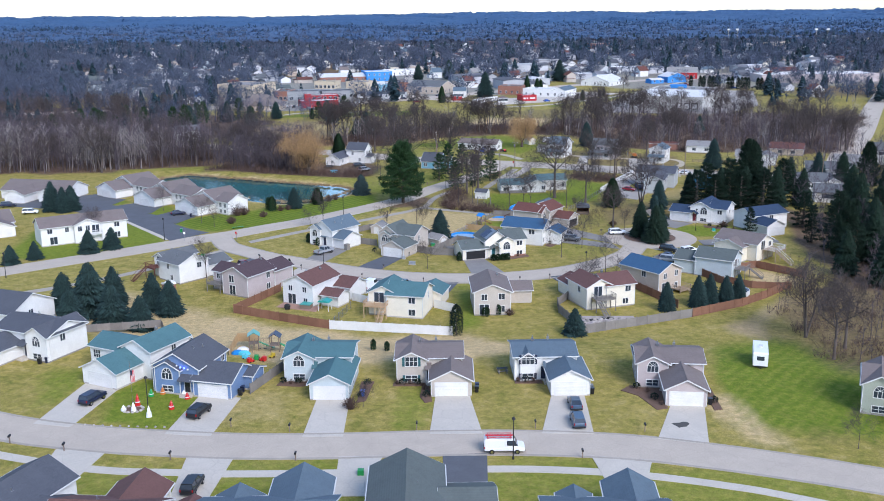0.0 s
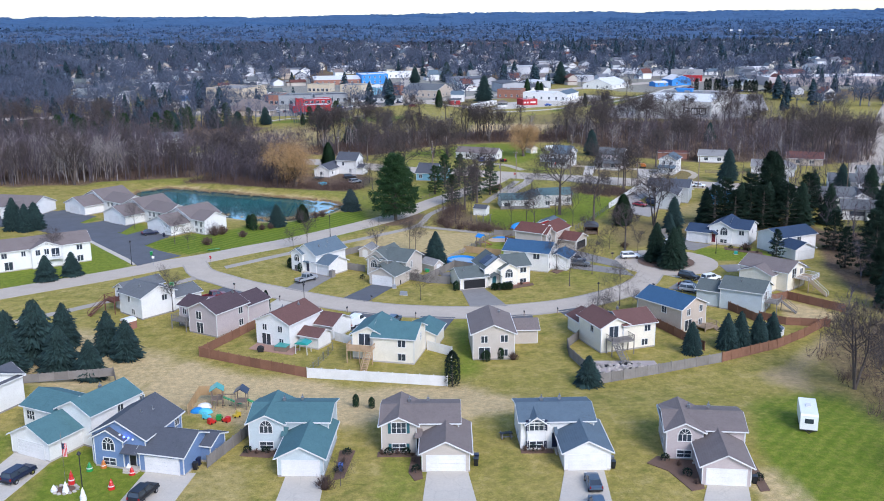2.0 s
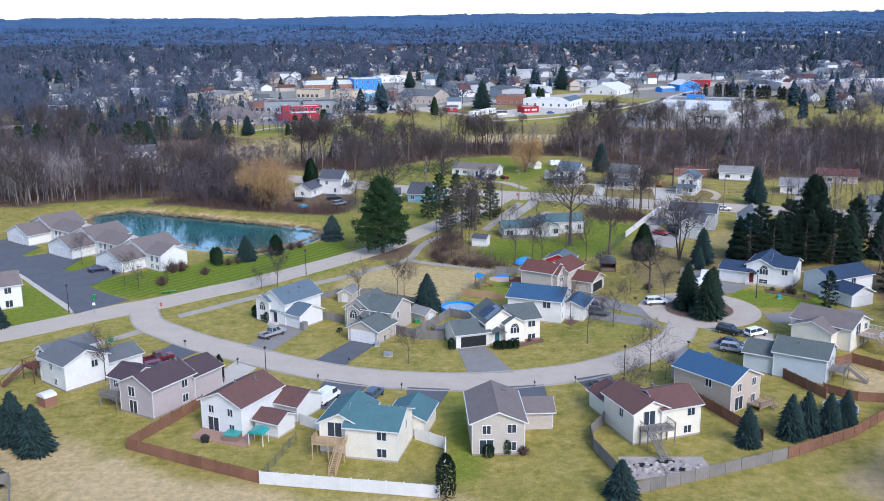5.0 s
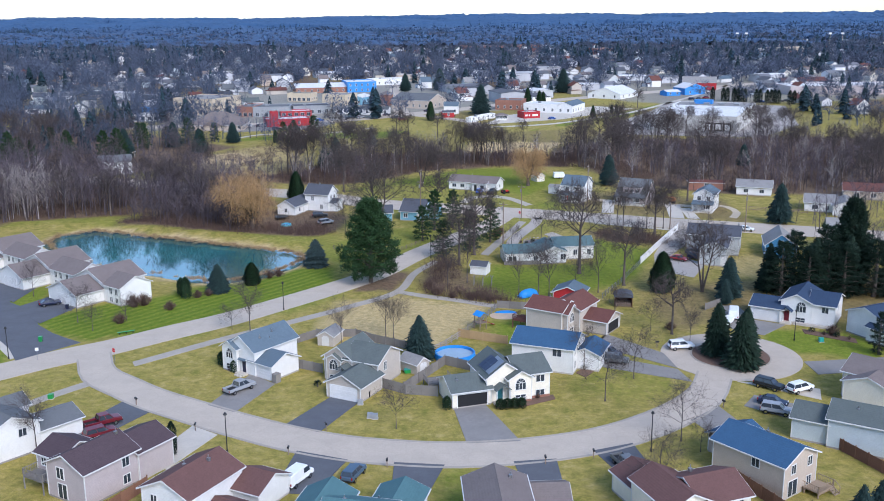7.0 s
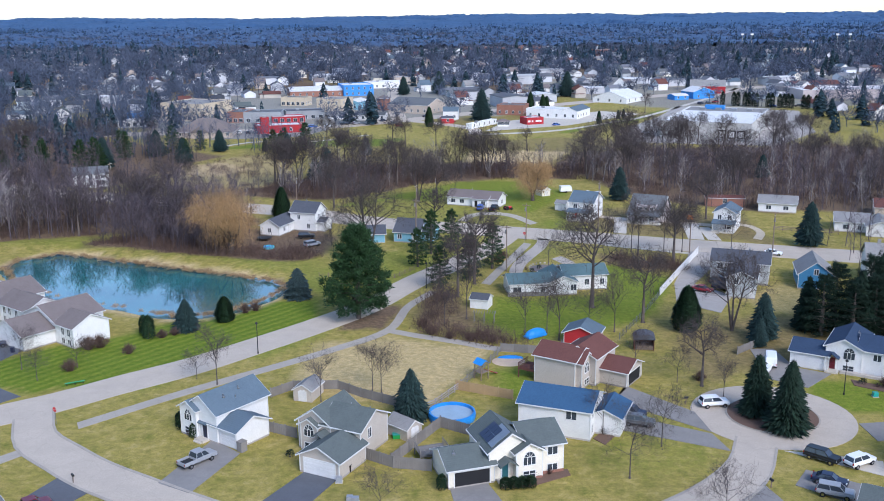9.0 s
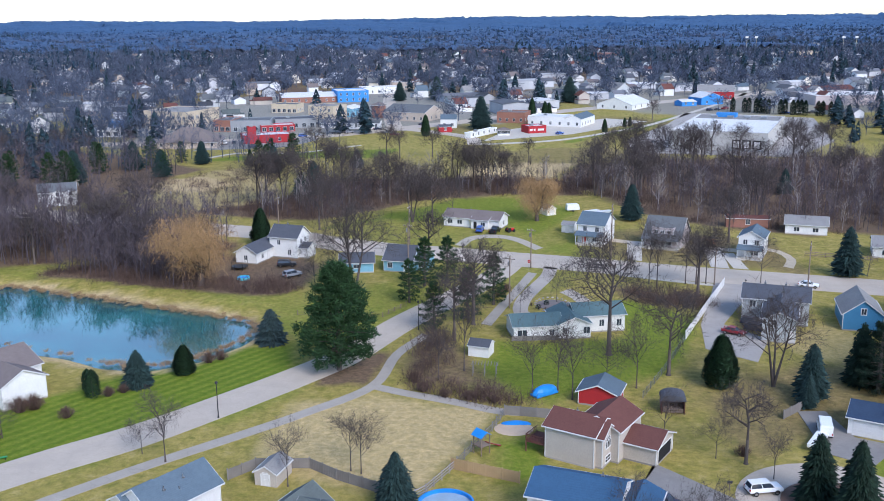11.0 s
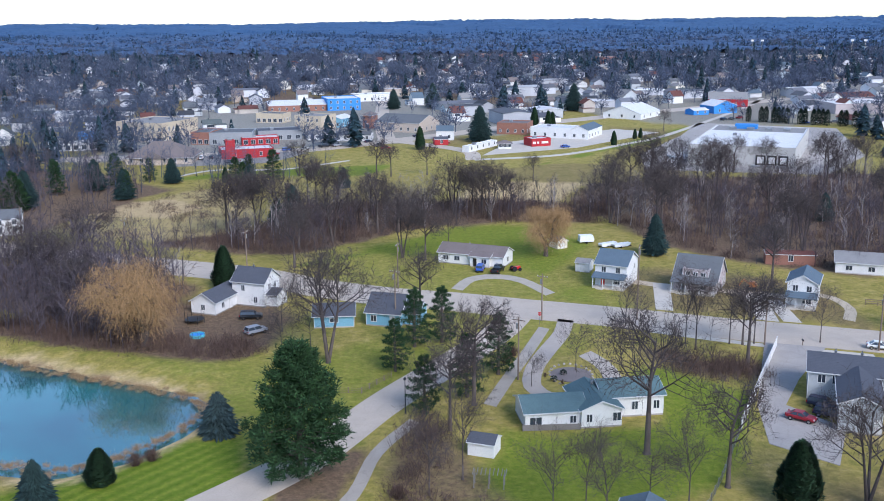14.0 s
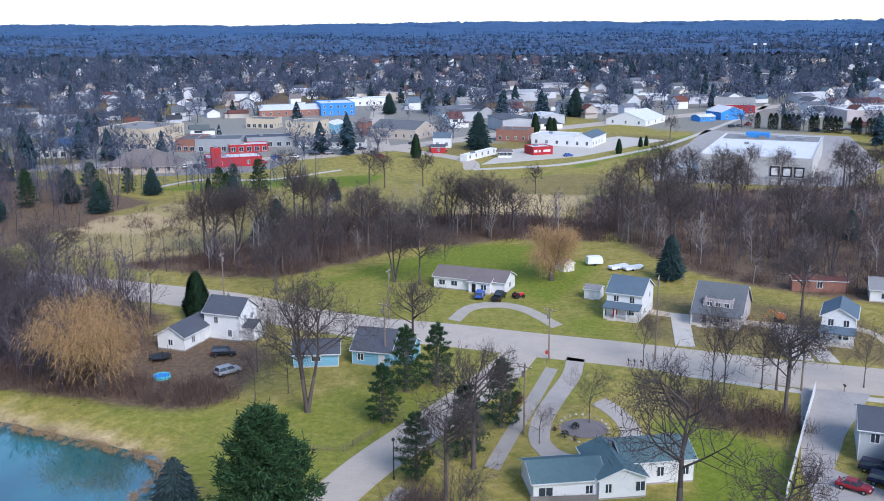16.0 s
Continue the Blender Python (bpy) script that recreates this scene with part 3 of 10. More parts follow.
road("road_lane", [(20, 399), (16, 420), (-18, 446)], 7, ASPHALT, "short paved lane in the park", False, 0.055)
disc = lambda c, r, n=40: [(c[0] + r * math.cos(2 * math.pi * i / n), c[1] + r * math.sin(2 * math.pi * i / n) / NORTH) for i in range(n)]
structure("road_turning_circle", slab(disc(ISLE, 12.3), 0.062), ASPHALT, "round pale grey turning circle at the street's end", "road")
structure("kerb", slab(disc(ISLE, 7.0), 0.16), PATHGREY, "round grey kerb of the planted island", "kerb")
structure("planting_bed", slab(disc(ISLE, 6.75), 0.2), MULCH, "brown mulch bed in the turning circle", "planting bed")


def footpath(pts, width, material, label, z=0.05):
    line = smooth_line(pts)
    structure("pavement", ribbon(offset_line(line, width / 2), offset_line(line, -width / 2), z - 0.2, z), material, label, "footpath")


footpath([(-130, 96), (-95, 83), (-54, 72.4), (-36.2, 70.6), (-27, 70.3), (-11.2, 70.5), (4.6, 71), (15.1, 70.7), (26, 69.5), (36.2, 67.4), (43.7, 65.2), (70, 56)], 1.3, CONCRETE, "pale concrete footpath along the front street")
footpath([(-120, 113), (-98, 127), (-88, 132), (-78, 138), (-67, 146.3), (-62, 151.2), (-57.5, 155)], 1.9, PATHGREY, "grey asphalt path beside the avenue")
footpath([(-53, 161), (-39.6, 170.2), (-26.2, 178.4), (-18.1, 183.6), (-8.1, 191.3), (-4.7, 201.8), (0.5, 209.5)], 1.9, PATHGREY, "grey asphalt path beside the avenue")
footpath([(-8.1, 191.3), (-2.9, 189.2), (5.3, 186.5), (13.1, 183.6), (19, 183.2)], 1.7, PATHGREY, "grey asphalt branch path to the back fence", 0.056)
footpath([(-75.6, 163.4), (-81.6, 168.6), (-90.4, 176.2), (-99.8, 184.4)], 1.3, CONCRETE, "pale concrete footpath by the condominium road")
footpath([(46, 239), (60, 234.2), (69, 231.6), (84, 228)], 1.4, CONCRETE, "pale concrete footpath along the main road")
footpath([(20, 399), (59, 408), (95, 432), (125, 458), (206, 553), (240, 600)], 3.0, CONCRETE, "pale trail through the green field")
footpath([(-100, 372), (-86, 384), (-60, 384), (-34, 400)], 2.0, CONCRETE, "pale path in the small park")


def drive(pts, material, label, z=0.072):
    structure("driveway", slab(pts, z), material, label, "driveway")


drive([(-62.6, 81.6), (-56.6, 80.7), (-54.3, 90.6), (-60.6, 92.6)], CONCRETE, "pale concrete driveway to a white garage")
drive([(-41.8, 78.9), (-35.6, 78.4), (-34.2, 88.2), (-40.2, 89)], CONCRETE, "grey driveway with a pale concrete edge")
drive([(-35.6, 78.4), (-34.9, 78.35), (-33.4, 88.1), (-34.2, 88.2)], CONCRETE, "narrow pale concrete strip along a driveway")
STAIN = mat("oil_stain", (0.09, 0.085, 0.08), fine=6)
structure("driveway_stain", slab([(34.0 + (1.1 + 0.35 * math.sin(3 * a)) * math.cos(a), 80.4 + (0.8 + 0.3 * math.sin(2 * a + 1)) * math.sin(a)) for a in [k * 0.35 for k in range(18)]], 0.08, 0.02), STAIN, "dark irregular oil stain on a driveway", "stain")
drive([(-21.5, 78.1), (-15.6, 78.1), (-16, 88), (-21.2, 88)], CONCRETE, "grey concrete driveway to a garage")
drive([(-3.1, 78.6), (4.6, 78.6), (3, 88.6), (-2.4, 88.6)], CONCRETE, "clean pale concrete driveway flared at the street")
drive([(13.2, 78.6), (20.7, 78.4), (21.3, 88.2), (16, 88.2)], CONCRETE, "pale concrete driveway with two parked cars")
drive([(29.6, 77.2), (36.4, 75.9), (39.2, 85.2), (34.2, 85.7)], CONCRETE, "pale concrete driveway with a dark oil stain")
drive([(19.3, 73.6), (27.4, 72.6), (24.4, 66), (20.6, 66)], CONCRETE, "pale concrete driveway crossing the footpath")
drive([(-55.8, 75.6), (-48.4, 74.9), (-50.4, 66), (-55, 66)], CONCRETE, "grey driveway crossing the footpath")
drive([(-36.6, 73.8), (-30, 73.6), (-31, 64), (-35.6, 64)], CONCRETE, "grey driveway beside a brown-roofed house")
drive([(-15.5, 73.7), (-9.5, 73.8), (-10.5, 66), (-15, 66)], CONCRETE, "grey driveway crossing the footpath")
drive([(-1.2, 74), (5, 74.2), (4.6, 65), (-0.6, 65)], DRIVE_DARK, "dark asphalt driveway beside a grey roof")
drive([(-35.5, 148.2), (-30.6, 146.2), (-26.3, 154.2), (-31.2, 157.4)], DRIVE_GREY, "grey asphalt driveway with a parked pickup")
drive([(-22, 143), (-16.6, 141), (-11.3, 149.2), (-16.3, 150.3)], DRIVE_DARK, "freshly sealed dark asphalt driveway")
drive([(5.2, 138.2), (13, 138.6), (8.4, 148), (3.4, 147.2)], DRIVE_GREY, "patched grey asphalt driveway to an open garage")
drive([(-49.5, 149.4), (-44, 146.4), (-50, 138.5), (-54, 142)], DRIVE_DARK, "dark asphalt driveway with two red cars")
drive([(-36, 142.8), (-31.5, 140.6), (-36, 133), (-39.5, 135)], CONCRETE, "pale concrete driveway to a tan house")
drive([(-19, 136.8), (-11.5, 134.8), (-15, 128), (-20.5, 128.4)], DRIVE_DARK, "dark asphalt driveway with a white van")
drive([(-5, 134.2), (2, 133.6), (-0.8, 126.5), (-5, 126.5)], DRIVE_DARK, "dark asphalt driveway beside a teal roof")
drive([(11.5, 134.2), (17.5, 134.7), (17.6, 127), (12.8, 127)], DRIVE_DARK, "dark asphalt driveway to a tan garage")
drive([(23, 136.4), (29, 138), (30.5, 131), (26.4, 129.5)], DRIVE_DARK, "dark driveway with a parked pickup")
drive([(39.4, 143.4), (45, 147), (47.5, 140), (42.5, 137.5)], DRIVE_GREY, "grey asphalt driveway behind a blue roof")
drive([(49, 147), (52, 150), (60, 146), (58, 141.5)], DRIVE_GREY, "grey driveway with two parked cars")
drive([(51, 154), (55, 153.4), (63.5, 151.6), (62, 148.5)], CONCRETE, "pale concrete pad with two parked cars")
drive([(42.5, 158.4), (41.8, 163.5), (33, 171), (36.4, 174.4), (30, 166.6)], DRIVE_GREY, "long grey asphalt driveway to an open garage")
drive([(43.5, 154), (42.4, 158), (29, 163.5), (28, 159.5)], DRIVE_GREY, "grey asphalt driveway with parked cars")
drive([(58, 172.8), (63, 170), (69.2, 174.2), (64.2, 176.4), (63.5, 183), (59.2, 183)], DRIVE_GREY, "grey asphalt driveway to a white garage")
drive([(65.4, 160.2), (65.6, 156), (86, 158), (86, 162)], DRIVE_GREY, "grey asphalt driveway at the turning circle")
drive([(-66.6, 169.0), (-71, 171.2), (-74.1, 172.9), (-78.9, 176.4), (-81, 179.2), (-80.3, 181.6), (-75.6, 183.0), (-83.6, 189.2), (-84.2, 185.2), (-86.8, 184.6), (-91.4, 187.2), (-93.0, 189.8), (-91.0, 193.0), (-100.6, 198.2), (-105.0, 195.6), (-109.6, 197.4), (-111.4, 200.2), (-107.8, 202.0), (-118.4, 209.2), (-123.6, 207.6), (-140, 212), (-140, 196), (-118.5, 191.3), (-108.9, 186.5), (-99.6, 184.3), (-97.4, 182.6), (-88, 174.6), (-78.9, 167.0), (-74.8, 162.4)], DRIVE_DARK, "dark asphalt condominium road", 0.066)
drive([(-88.6, 184.4), (-79.0, 177.0), (-75.4, 184.6), (-84.0, 190.4)], DRIVE_DARK, "dark asphalt parking bay by a garage", 0.07)
drive([(-101.2, 193.4), (-90.6, 187.2), (-90.1, 194.6), (-101.0, 199.6)], DRIVE_DARK, "dark asphalt parking bay by a garage", 0.07)
drive([(-114.6, 197.0), (-107.6, 194.2), (-105.4, 202.7), (-115.6, 207.0)], DRIVE_DARK, "dark asphalt parking bay by a garage", 0.07)
drive([(66.5, 233.6), (77, 231.4), (66.2, 220.5), (60, 212.8), (66, 206.5), (60, 198), (52.6, 203), (55.5, 213)], YARD, "pale gravel driveway beside a white fence")
GRAVEL = mat("gravel_drive", (0.44, 0.38, 0.32), (0.36, 0.31, 0.26), fine=12)
footpath([(30.5, 244), (28.5, 238), (24.5, 231), (21.4, 225), (20.2, 219), (23, 215.2), (28, 214.6), (32.6, 217), (34.4, 222), (33.6, 226.4), (31.4, 230)], 3.2, GRAVEL, "pale gravel loop drive round a round bed", 0.06)
footpath([(25.5, 240.5), (21, 231), (16.5, 222), (12.5, 213.5)], 2.2, PATHGREY, "old grey asphalt path beside the loop drive", 0.058)
drive([(50.5, 248.6), (54, 247.8), (58, 262), (54.4, 263)], CONCRETE, "new pale concrete driveway between new houses")
drive([(69.6, 243.4), (73.6, 242.2), (77, 256), (72.6, 257)], CONCRETE, "new pale concrete driveway")
drive([(74.6, 242.4), (78, 241.6), (79, 252.5), (75.8, 253)], CONCRETE, "new pale concrete driveway")
footpath([(87, 256), (91, 253.5), (91.5, 248), (88, 242.5)], 2.2, mat("sandy_ground", (0.52, 0.43, 0.31), fine=12), "bare sandy strip round a new house", 0.05)
drive([(48, 266), (56, 262.5), (70, 259), (86, 254.5), (86, 251.6), (70, 256.4), (56, 260), (48, 263)], mat("sandy_track", (0.5, 0.41, 0.3), fine=12), "bare sandy track behind the new houses", 0.046)
footpath([(8.5, 260), (12, 266), (18, 267.6), (24, 265), (29.5, 257)], 2.8, mat("sandy_drive", (0.46, 0.4, 0.32), fine=12), "pale gravel half-loop drive at a ranch house", 0.05)
drive([(88, 378), (154, 366), (190, 400), (218, 470), (152, 492), (128, 452), (94, 408)], YARD, "wide pale concrete yard round the warehouse", 0.05)
drive([(-110, 390), (-68, 397), (-56, 416), (-60, 422), (-112, 410)], DRIVE_GREY, "grey town car park", 0.058)
drive([(24, 408), (70, 424), (120, 462), (100, 474), (40, 440)], CONCRETE, "pale concrete yard by a white shop", 0.052)

# ---- houses ----
FACE = {"S": 0, "E": 90, "N": 180, "W": -90}
window_meshes = {}


def window_parts(w, h, kind):
    """Frame and pane meshes of one window size, shared by all its repeats."""
    key = (w, h, kind)
    if key not in window_meshes:
        f, g, b = Shape(), Shape(), 0.1
        if kind == "arch":
            n, r = 10, w / 2
            arc = [(r * math.cos(math.pi * i / n), h + r * math.sin(math.pi * i / n)) for i in range(n + 1)]
            inner = [((r - b) * math.cos(math.pi * i / n), h + (r - b) * math.sin(math.pi * i / n)) for i in range(n + 1)]
            g.prism([(-r, 0), (r, 0)] + arc, "y", -0.03, 0.02)
            for i in range(n):
                f.prism([arc[i], arc[i + 1], inner[i + 1], inner[i]], "y", -0.08, 0.02)
            for a in (math.pi / 4, math.pi / 2, 3 * math.pi / 4):
                f.tube((0, -0.05, h), ((r - b) * math.cos(a), -0.05, h + (r - b) * math.sin(a)), 0.03, 0.03, 4)
        else:
            g.box(-w / 2, w / 2, -0.03, 0.02, 0, h)
            f.box(-w / 2 - b, w / 2 + b, -0.08, 0.02, h, h + b)
        f.box(-w / 2 - b, w / 2 + b, -0.1, 0.02, -b, 0)
        f.box(-w / 2 - b, -w / 2, -0.08, 0.02, 0, h).box(w / 2, w / 2 + b, -0.08, 0.02, 0, h)
        if kind in ("arch", "triple"):
            for k in (-1 / 6, 1 / 6):
                f.box(w * k - 0.04, w * k + 0.04, -0.07, -0.03, 0, h)
        else:
            f.box(-0.04, 0.04, -0.07, -0.03, 0, h)
        if kind in ("arch", "grid", "triple"):
            f.box(-w / 2, w / 2, -0.065, -0.03, h * (1 if kind == "arch" else 0.5) - 0.03, h * (1 if kind == "arch" else 0.5) + 0.03)
        window_meshes[key] = (f.mesh("window_frame", TRIM), g.mesh("pane", GLASS))
    return window_meshes[key]


def place_on(block, face, u, z, out=0.0):
    """The pose of something fixed u metres along one face of a block, z metres up."""
    x0, x1, y0, y1 = block[:4]
    p = {"S": (x0 + u, y0 - out), "N": (x1 - u, y1 + out), "W": (x0 - out, y1 - u), "E": (x1 + out, y0 + u)}[face]
    return pose(p[0], p[1], z, 0, 0, FACE[face])


def add_window(root, block, face, u, z, w=1.1, h=1.3, kind="plain", shutters=None):
    f, g = window_parts(w, h, kind)
    win = part("window", f, None, root, m=place_on(block, face, u, z))
    part("pane", g, None, win)
    if shutters:
        for sx in (-1, 1):
            s = Shape().box(sx * (w / 2 + 0.32) - 0.2, sx * (w / 2 + 0.32) + 0.2, -0.06, 0.01, -0.05, h + 0.05)
            for k in range(5):
                s.box(sx * (w / 2 + 0.32) - 0.15, sx * (w / 2 + 0.32) + 0.15, -0.08, -0.06, 0.05 + k * h / 5, 0.05 + k * h / 5 + h / 9)
            part("shutter", s, PAINTS[shutters], win, "painted louvred shutter")


def add_door(root, block, face, u, z, w=0.95, h=2.1, paint=None, glass=False):
    m = place_on(block, face, u, z)
    d = Shape().box(-w / 2 - 0.1, -w / 2, -0.09, 0.01, 0, h + 0.1).box(w / 2, w / 2 + 0.1, -0.09, 0.01, 0, h + 0.1).box(-w / 2, w / 2, -0.09, 0.01, h, h + 0.1)
    door = part("door", d, TRIM, root, m=m)
    leaf = Shape().box(-w / 2, w / 2, -0.04, 0.01, 0, h)
    if not glass:
        for k in (0.15, 1.15):
            leaf.box(-w / 2 + 0.14, -0.06, -0.06, -0.04, k, k + 0.8).box(0.06, w / 2 - 0.14, -0.06, -0.04, k, k + 0.8)
    part("door_leaf", leaf, GLASS if glass else (paint or DOORWHITE), door)
    part("handle", Shape().tube((w / 2 - 0.12, -0.1, 1.0), (w / 2 - 0.12, -0.04, 1.0), 0.03, 0.03, 6), CHROME, door)
    if glass:
        part("mullion", Shape().box(-0.05, 0.05, -0.07, -0.035, 0, h), TRIM, door)


def add_garage_door(root, block, face, u, w=4.9, h=2.15, opened=False):
    m = place_on(block, face, u, 0.08)
    fr = Shape().box(-w / 2 - 0.14, -w / 2, -0.07, 0.01, 0, h + 0.14).box(w / 2, w / 2 + 0.14, -0.07, 0.01, 0, h + 0.14).box(-w / 2, w / 2, -0.07, 0.01, h, h + 0.14)
    g = part("garage_door", fr, TRIM, root, m=m)
    if opened:
        # no room behind: a dark sheet on the wall gives the inner shade
        part("garage_shade_panel", Shape().box(-w / 2, w / 2, -0.012, 0.01, 0, h), DARK, g, "flat dark panel painted as the shade inside an open garage")
        return
    s = h / 4
    for k in range(4):
        p = Shape().box(-w / 2, w / 2, -0.035, 0.01, k * s + 0.012, (k + 1) * s - 0.012)
        for i in range(8):
            c = -w / 2 + w * (i + 0.5) / 8
            p.box(c - w / 20, c + w / 20, -0.05, -0.035, k * s + 0.12, (k + 1) * s - 0.12)
        part("door_panel", p, DOORWHITE, g)


def add_block(root, b, wall, roof, over=0.4, base=True):
    """Walls, roof and white edge boards of one block (x0, x1, y0, y1, eave, ridge, pitch)."""
    x0, x1, y0, y1, h, ridge, pitch = b[:7]
    t = 0.16
    w = Shape()
    if ridge in "xy":
        lo, hi, a, c = (y0, y1, x0, x1) if ridge == "x" else (x0, x1, y0, y1)
        mid, hr = (lo + hi) / 2, h + pitch * (hi - lo) / 2
        w.prism([(lo, 0), (hi, 0), (hi, h), (mid, hr), (lo, h)], ridge, a, c)
        ze = h - pitch * over
        top = [(lo - over, ze + t), (mid, hr + t), (hi + over, ze + t)]
        bot = [(hi + over, ze), (mid, hr), (lo - over, ze)]
        r = Shape().prism(top + bot, ridge, a - over, c + over)
        f = Shape()
        drop = [(hi + over + 0.03, ze - 0.06), (mid, hr - 0.06), (lo - over - 0.03, ze - 0.06)]
        crest = [(lo - over - 0.03, ze + t - 0.03), (mid, hr + t - 0.03), (hi + over + 0.03, ze + t - 0.03)]
        for e0, e1 in ((a - over - 0.05, a - over), (c + over, c + over + 0.05)):
            f.prism(crest + drop, ridge, e0, e1)
        for s0, s1 in ((lo - over - 0.12, lo - over - 0.002), (hi + over + 0.002, hi + over + 0.12)):
            k = (ze - 0.02, ze + 0.12)
            f.box(*((a - over, c + over, s0, s1) if ridge == "x" else (s0, s1, a - over, c + over)), *k)
        part("roof", r, roof, root)
        cap = [(mid - 0.16, hr + t - 0.16 * pitch + 0.02), (mid, hr + t + 0.035), (mid + 0.16, hr + t - 0.16 * pitch + 0.02), (mid, hr + t - 0.1)]
        part("ridge_cap", Shape().prism(cap, ridge, a - over + 0.02, c + over - 0.02), roof, root)
    elif ridge == "hip":
        w.box(x0, x1, y0, y1, 0, h)
        q = min(x1 - x0, y1 - y0) / 2 + over
        ze, hr = h - 0.05, h + pitch * q
        X0, X1, Y0, Y1 = x0 - over, x1 + over, y0 - over, y1 + over
        pk = [(X0 + q, (Y0 + Y1) / 2, hr), (X1 - q, (Y0 + Y1) / 2, hr)] if x1 - x0 >= y1 - y0 else [((X0 + X1) / 2, Y0 + q, hr), ((X0 + X1) / 2, Y1 - q, hr)]
        fc = [(0, 1, 5, 4), (1, 2, 5), (2, 3, 4, 5), (3, 0, 4)] if x1 - x0 >= y1 - y0 else [(0, 1, 4), (1, 2, 5, 4), (2, 3, 5), (3, 0, 4, 5)]
        part("roof", Shape().add([(X0, Y0, ze), (X1, Y0, ze), (X1, Y1, ze), (X0, Y1, ze)] + pk, fc + [(3, 2, 1, 0)]), roof, root)
        f = Shape().box(X0, X1, Y0 - 0.06, Y0 - 0.002, ze - 0.12, ze + 0.03).box(X0, X1, Y1 + 0.002, Y1 + 0.06, ze - 0.12, ze + 0.03)
        f.box(X0 - 0.06, X0 - 0.002, Y0, Y1, ze - 0.12, ze + 0.03).box(X1 + 0.002, X1 + 0.06, Y0, Y1, ze - 0.12, ze + 0.03)
    else:
        w.box(x0, x1, y0, y1, 0, h)
        part("roof", Shape().box(x0 + 0.25, x1 - 0.25, y0 + 0.25, y1 - 0.25, h - 0.2, h + 0.03), roof, root)
        f = Shape().box(x0 - 0.06, x1 + 0.06, y0 - 0.06, y0 + 0.25, h, h + 0.4).box(x0 - 0.06, x1 + 0.06, y1 - 0.25, y1 + 0.06, h, h + 0.4)
        f.box(x0 - 0.06, x0 + 0.25, y0 + 0.25, y1 - 0.25, h, h + 0.4).box(x1 - 0.25, x1 + 0.06, y0 + 0.25, y1 - 0.25, h, h + 0.4)
    part("wall", w, wall, root)
    part("fascia", f, TRIM if ridge in "xyhip" else wall, root)
    if base and h > 2.2:
        part("plinth", Shape().box(x0 - 0.03, x1 + 0.03, y0 - 0.03, y1 + 0.03, 0, 0.25), STONE, root)
        for cx, cy in ((x0, y0), (x1, y0), (x0, y1), (x1, y1)):
            part("corner_board", Shape().box(cx - 0.06, cx + 0.06, cy - 0.06, cy + 0.06, 0.25, h - 0.02), TRIM, root)


def add_vents(root, spots):
    for x, y, z in spots:
        part("vent_pipe", Shape().tube((x, y, z - 0.6), (x, y, z + 0.35), 0.07, 0.07, 6).box(x - 0.2, x + 0.2, y - 0.2, y + 0.2, z - 0.5, z - 0.05), STEEL, root)


DEPTH = 1.22


def turned(rot):
    return bearing(rot) if abs(rot) < 22 else (rot + bearing(rot)) / 2


def deepen(b):
    """A block drawn on the plan, brought to its true depth."""
    y0, y1 = (v * DEPTH if v > 0 else v * NORTH if v < -1.5 else v for v in b[2:4])
    return (*b[:2], y0, y1, b[4], b[5], b[6] * (0.9 if b[5] == "x" else 1), *b[7:])


def house(label, x, y, rot, blocks, wall, roof, wins=(), doors=(), garages=(), vents=(), category="house", name="house", over=0.4, metres=False):
    """One house; with metres its corner, bearing and blocks are true, else they are drawn on the plan."""
    root = thing(name, label, category, pose(x, y / NORTH, 0, 0, 0, rot) if metres else pose(x, y, 0, 0, 0, turned(rot)))
    if not metres:
        blocks = [deepen(b) for b in blocks]
        wins = [(i, f, u * (DEPTH if f in "EW" else 1), *rest) for i, f, u, *rest in wins]
        vents = [(vx, vy * DEPTH, vz) for vx, vy, vz in vents]
    for b in blocks:
        add_block(root, b, WALLS[b[7]] if len(b) > 7 else WALLS[wall], ROOFS[b[8]] if len(b) > 8 else ROOFS[roof], over)
    for i, face, u, z, *rest in wins:
        add_window(root, blocks[i], face, u, z, *rest)
    for i, face, u, z, *rest in doors:
        add_door(root, blocks[i], face, u, z, *rest)
    for i, face, u, *rest in garages:
        add_garage_door(root, blocks[i], face, u, *rest)
    add_vents(root, vents)
    return root


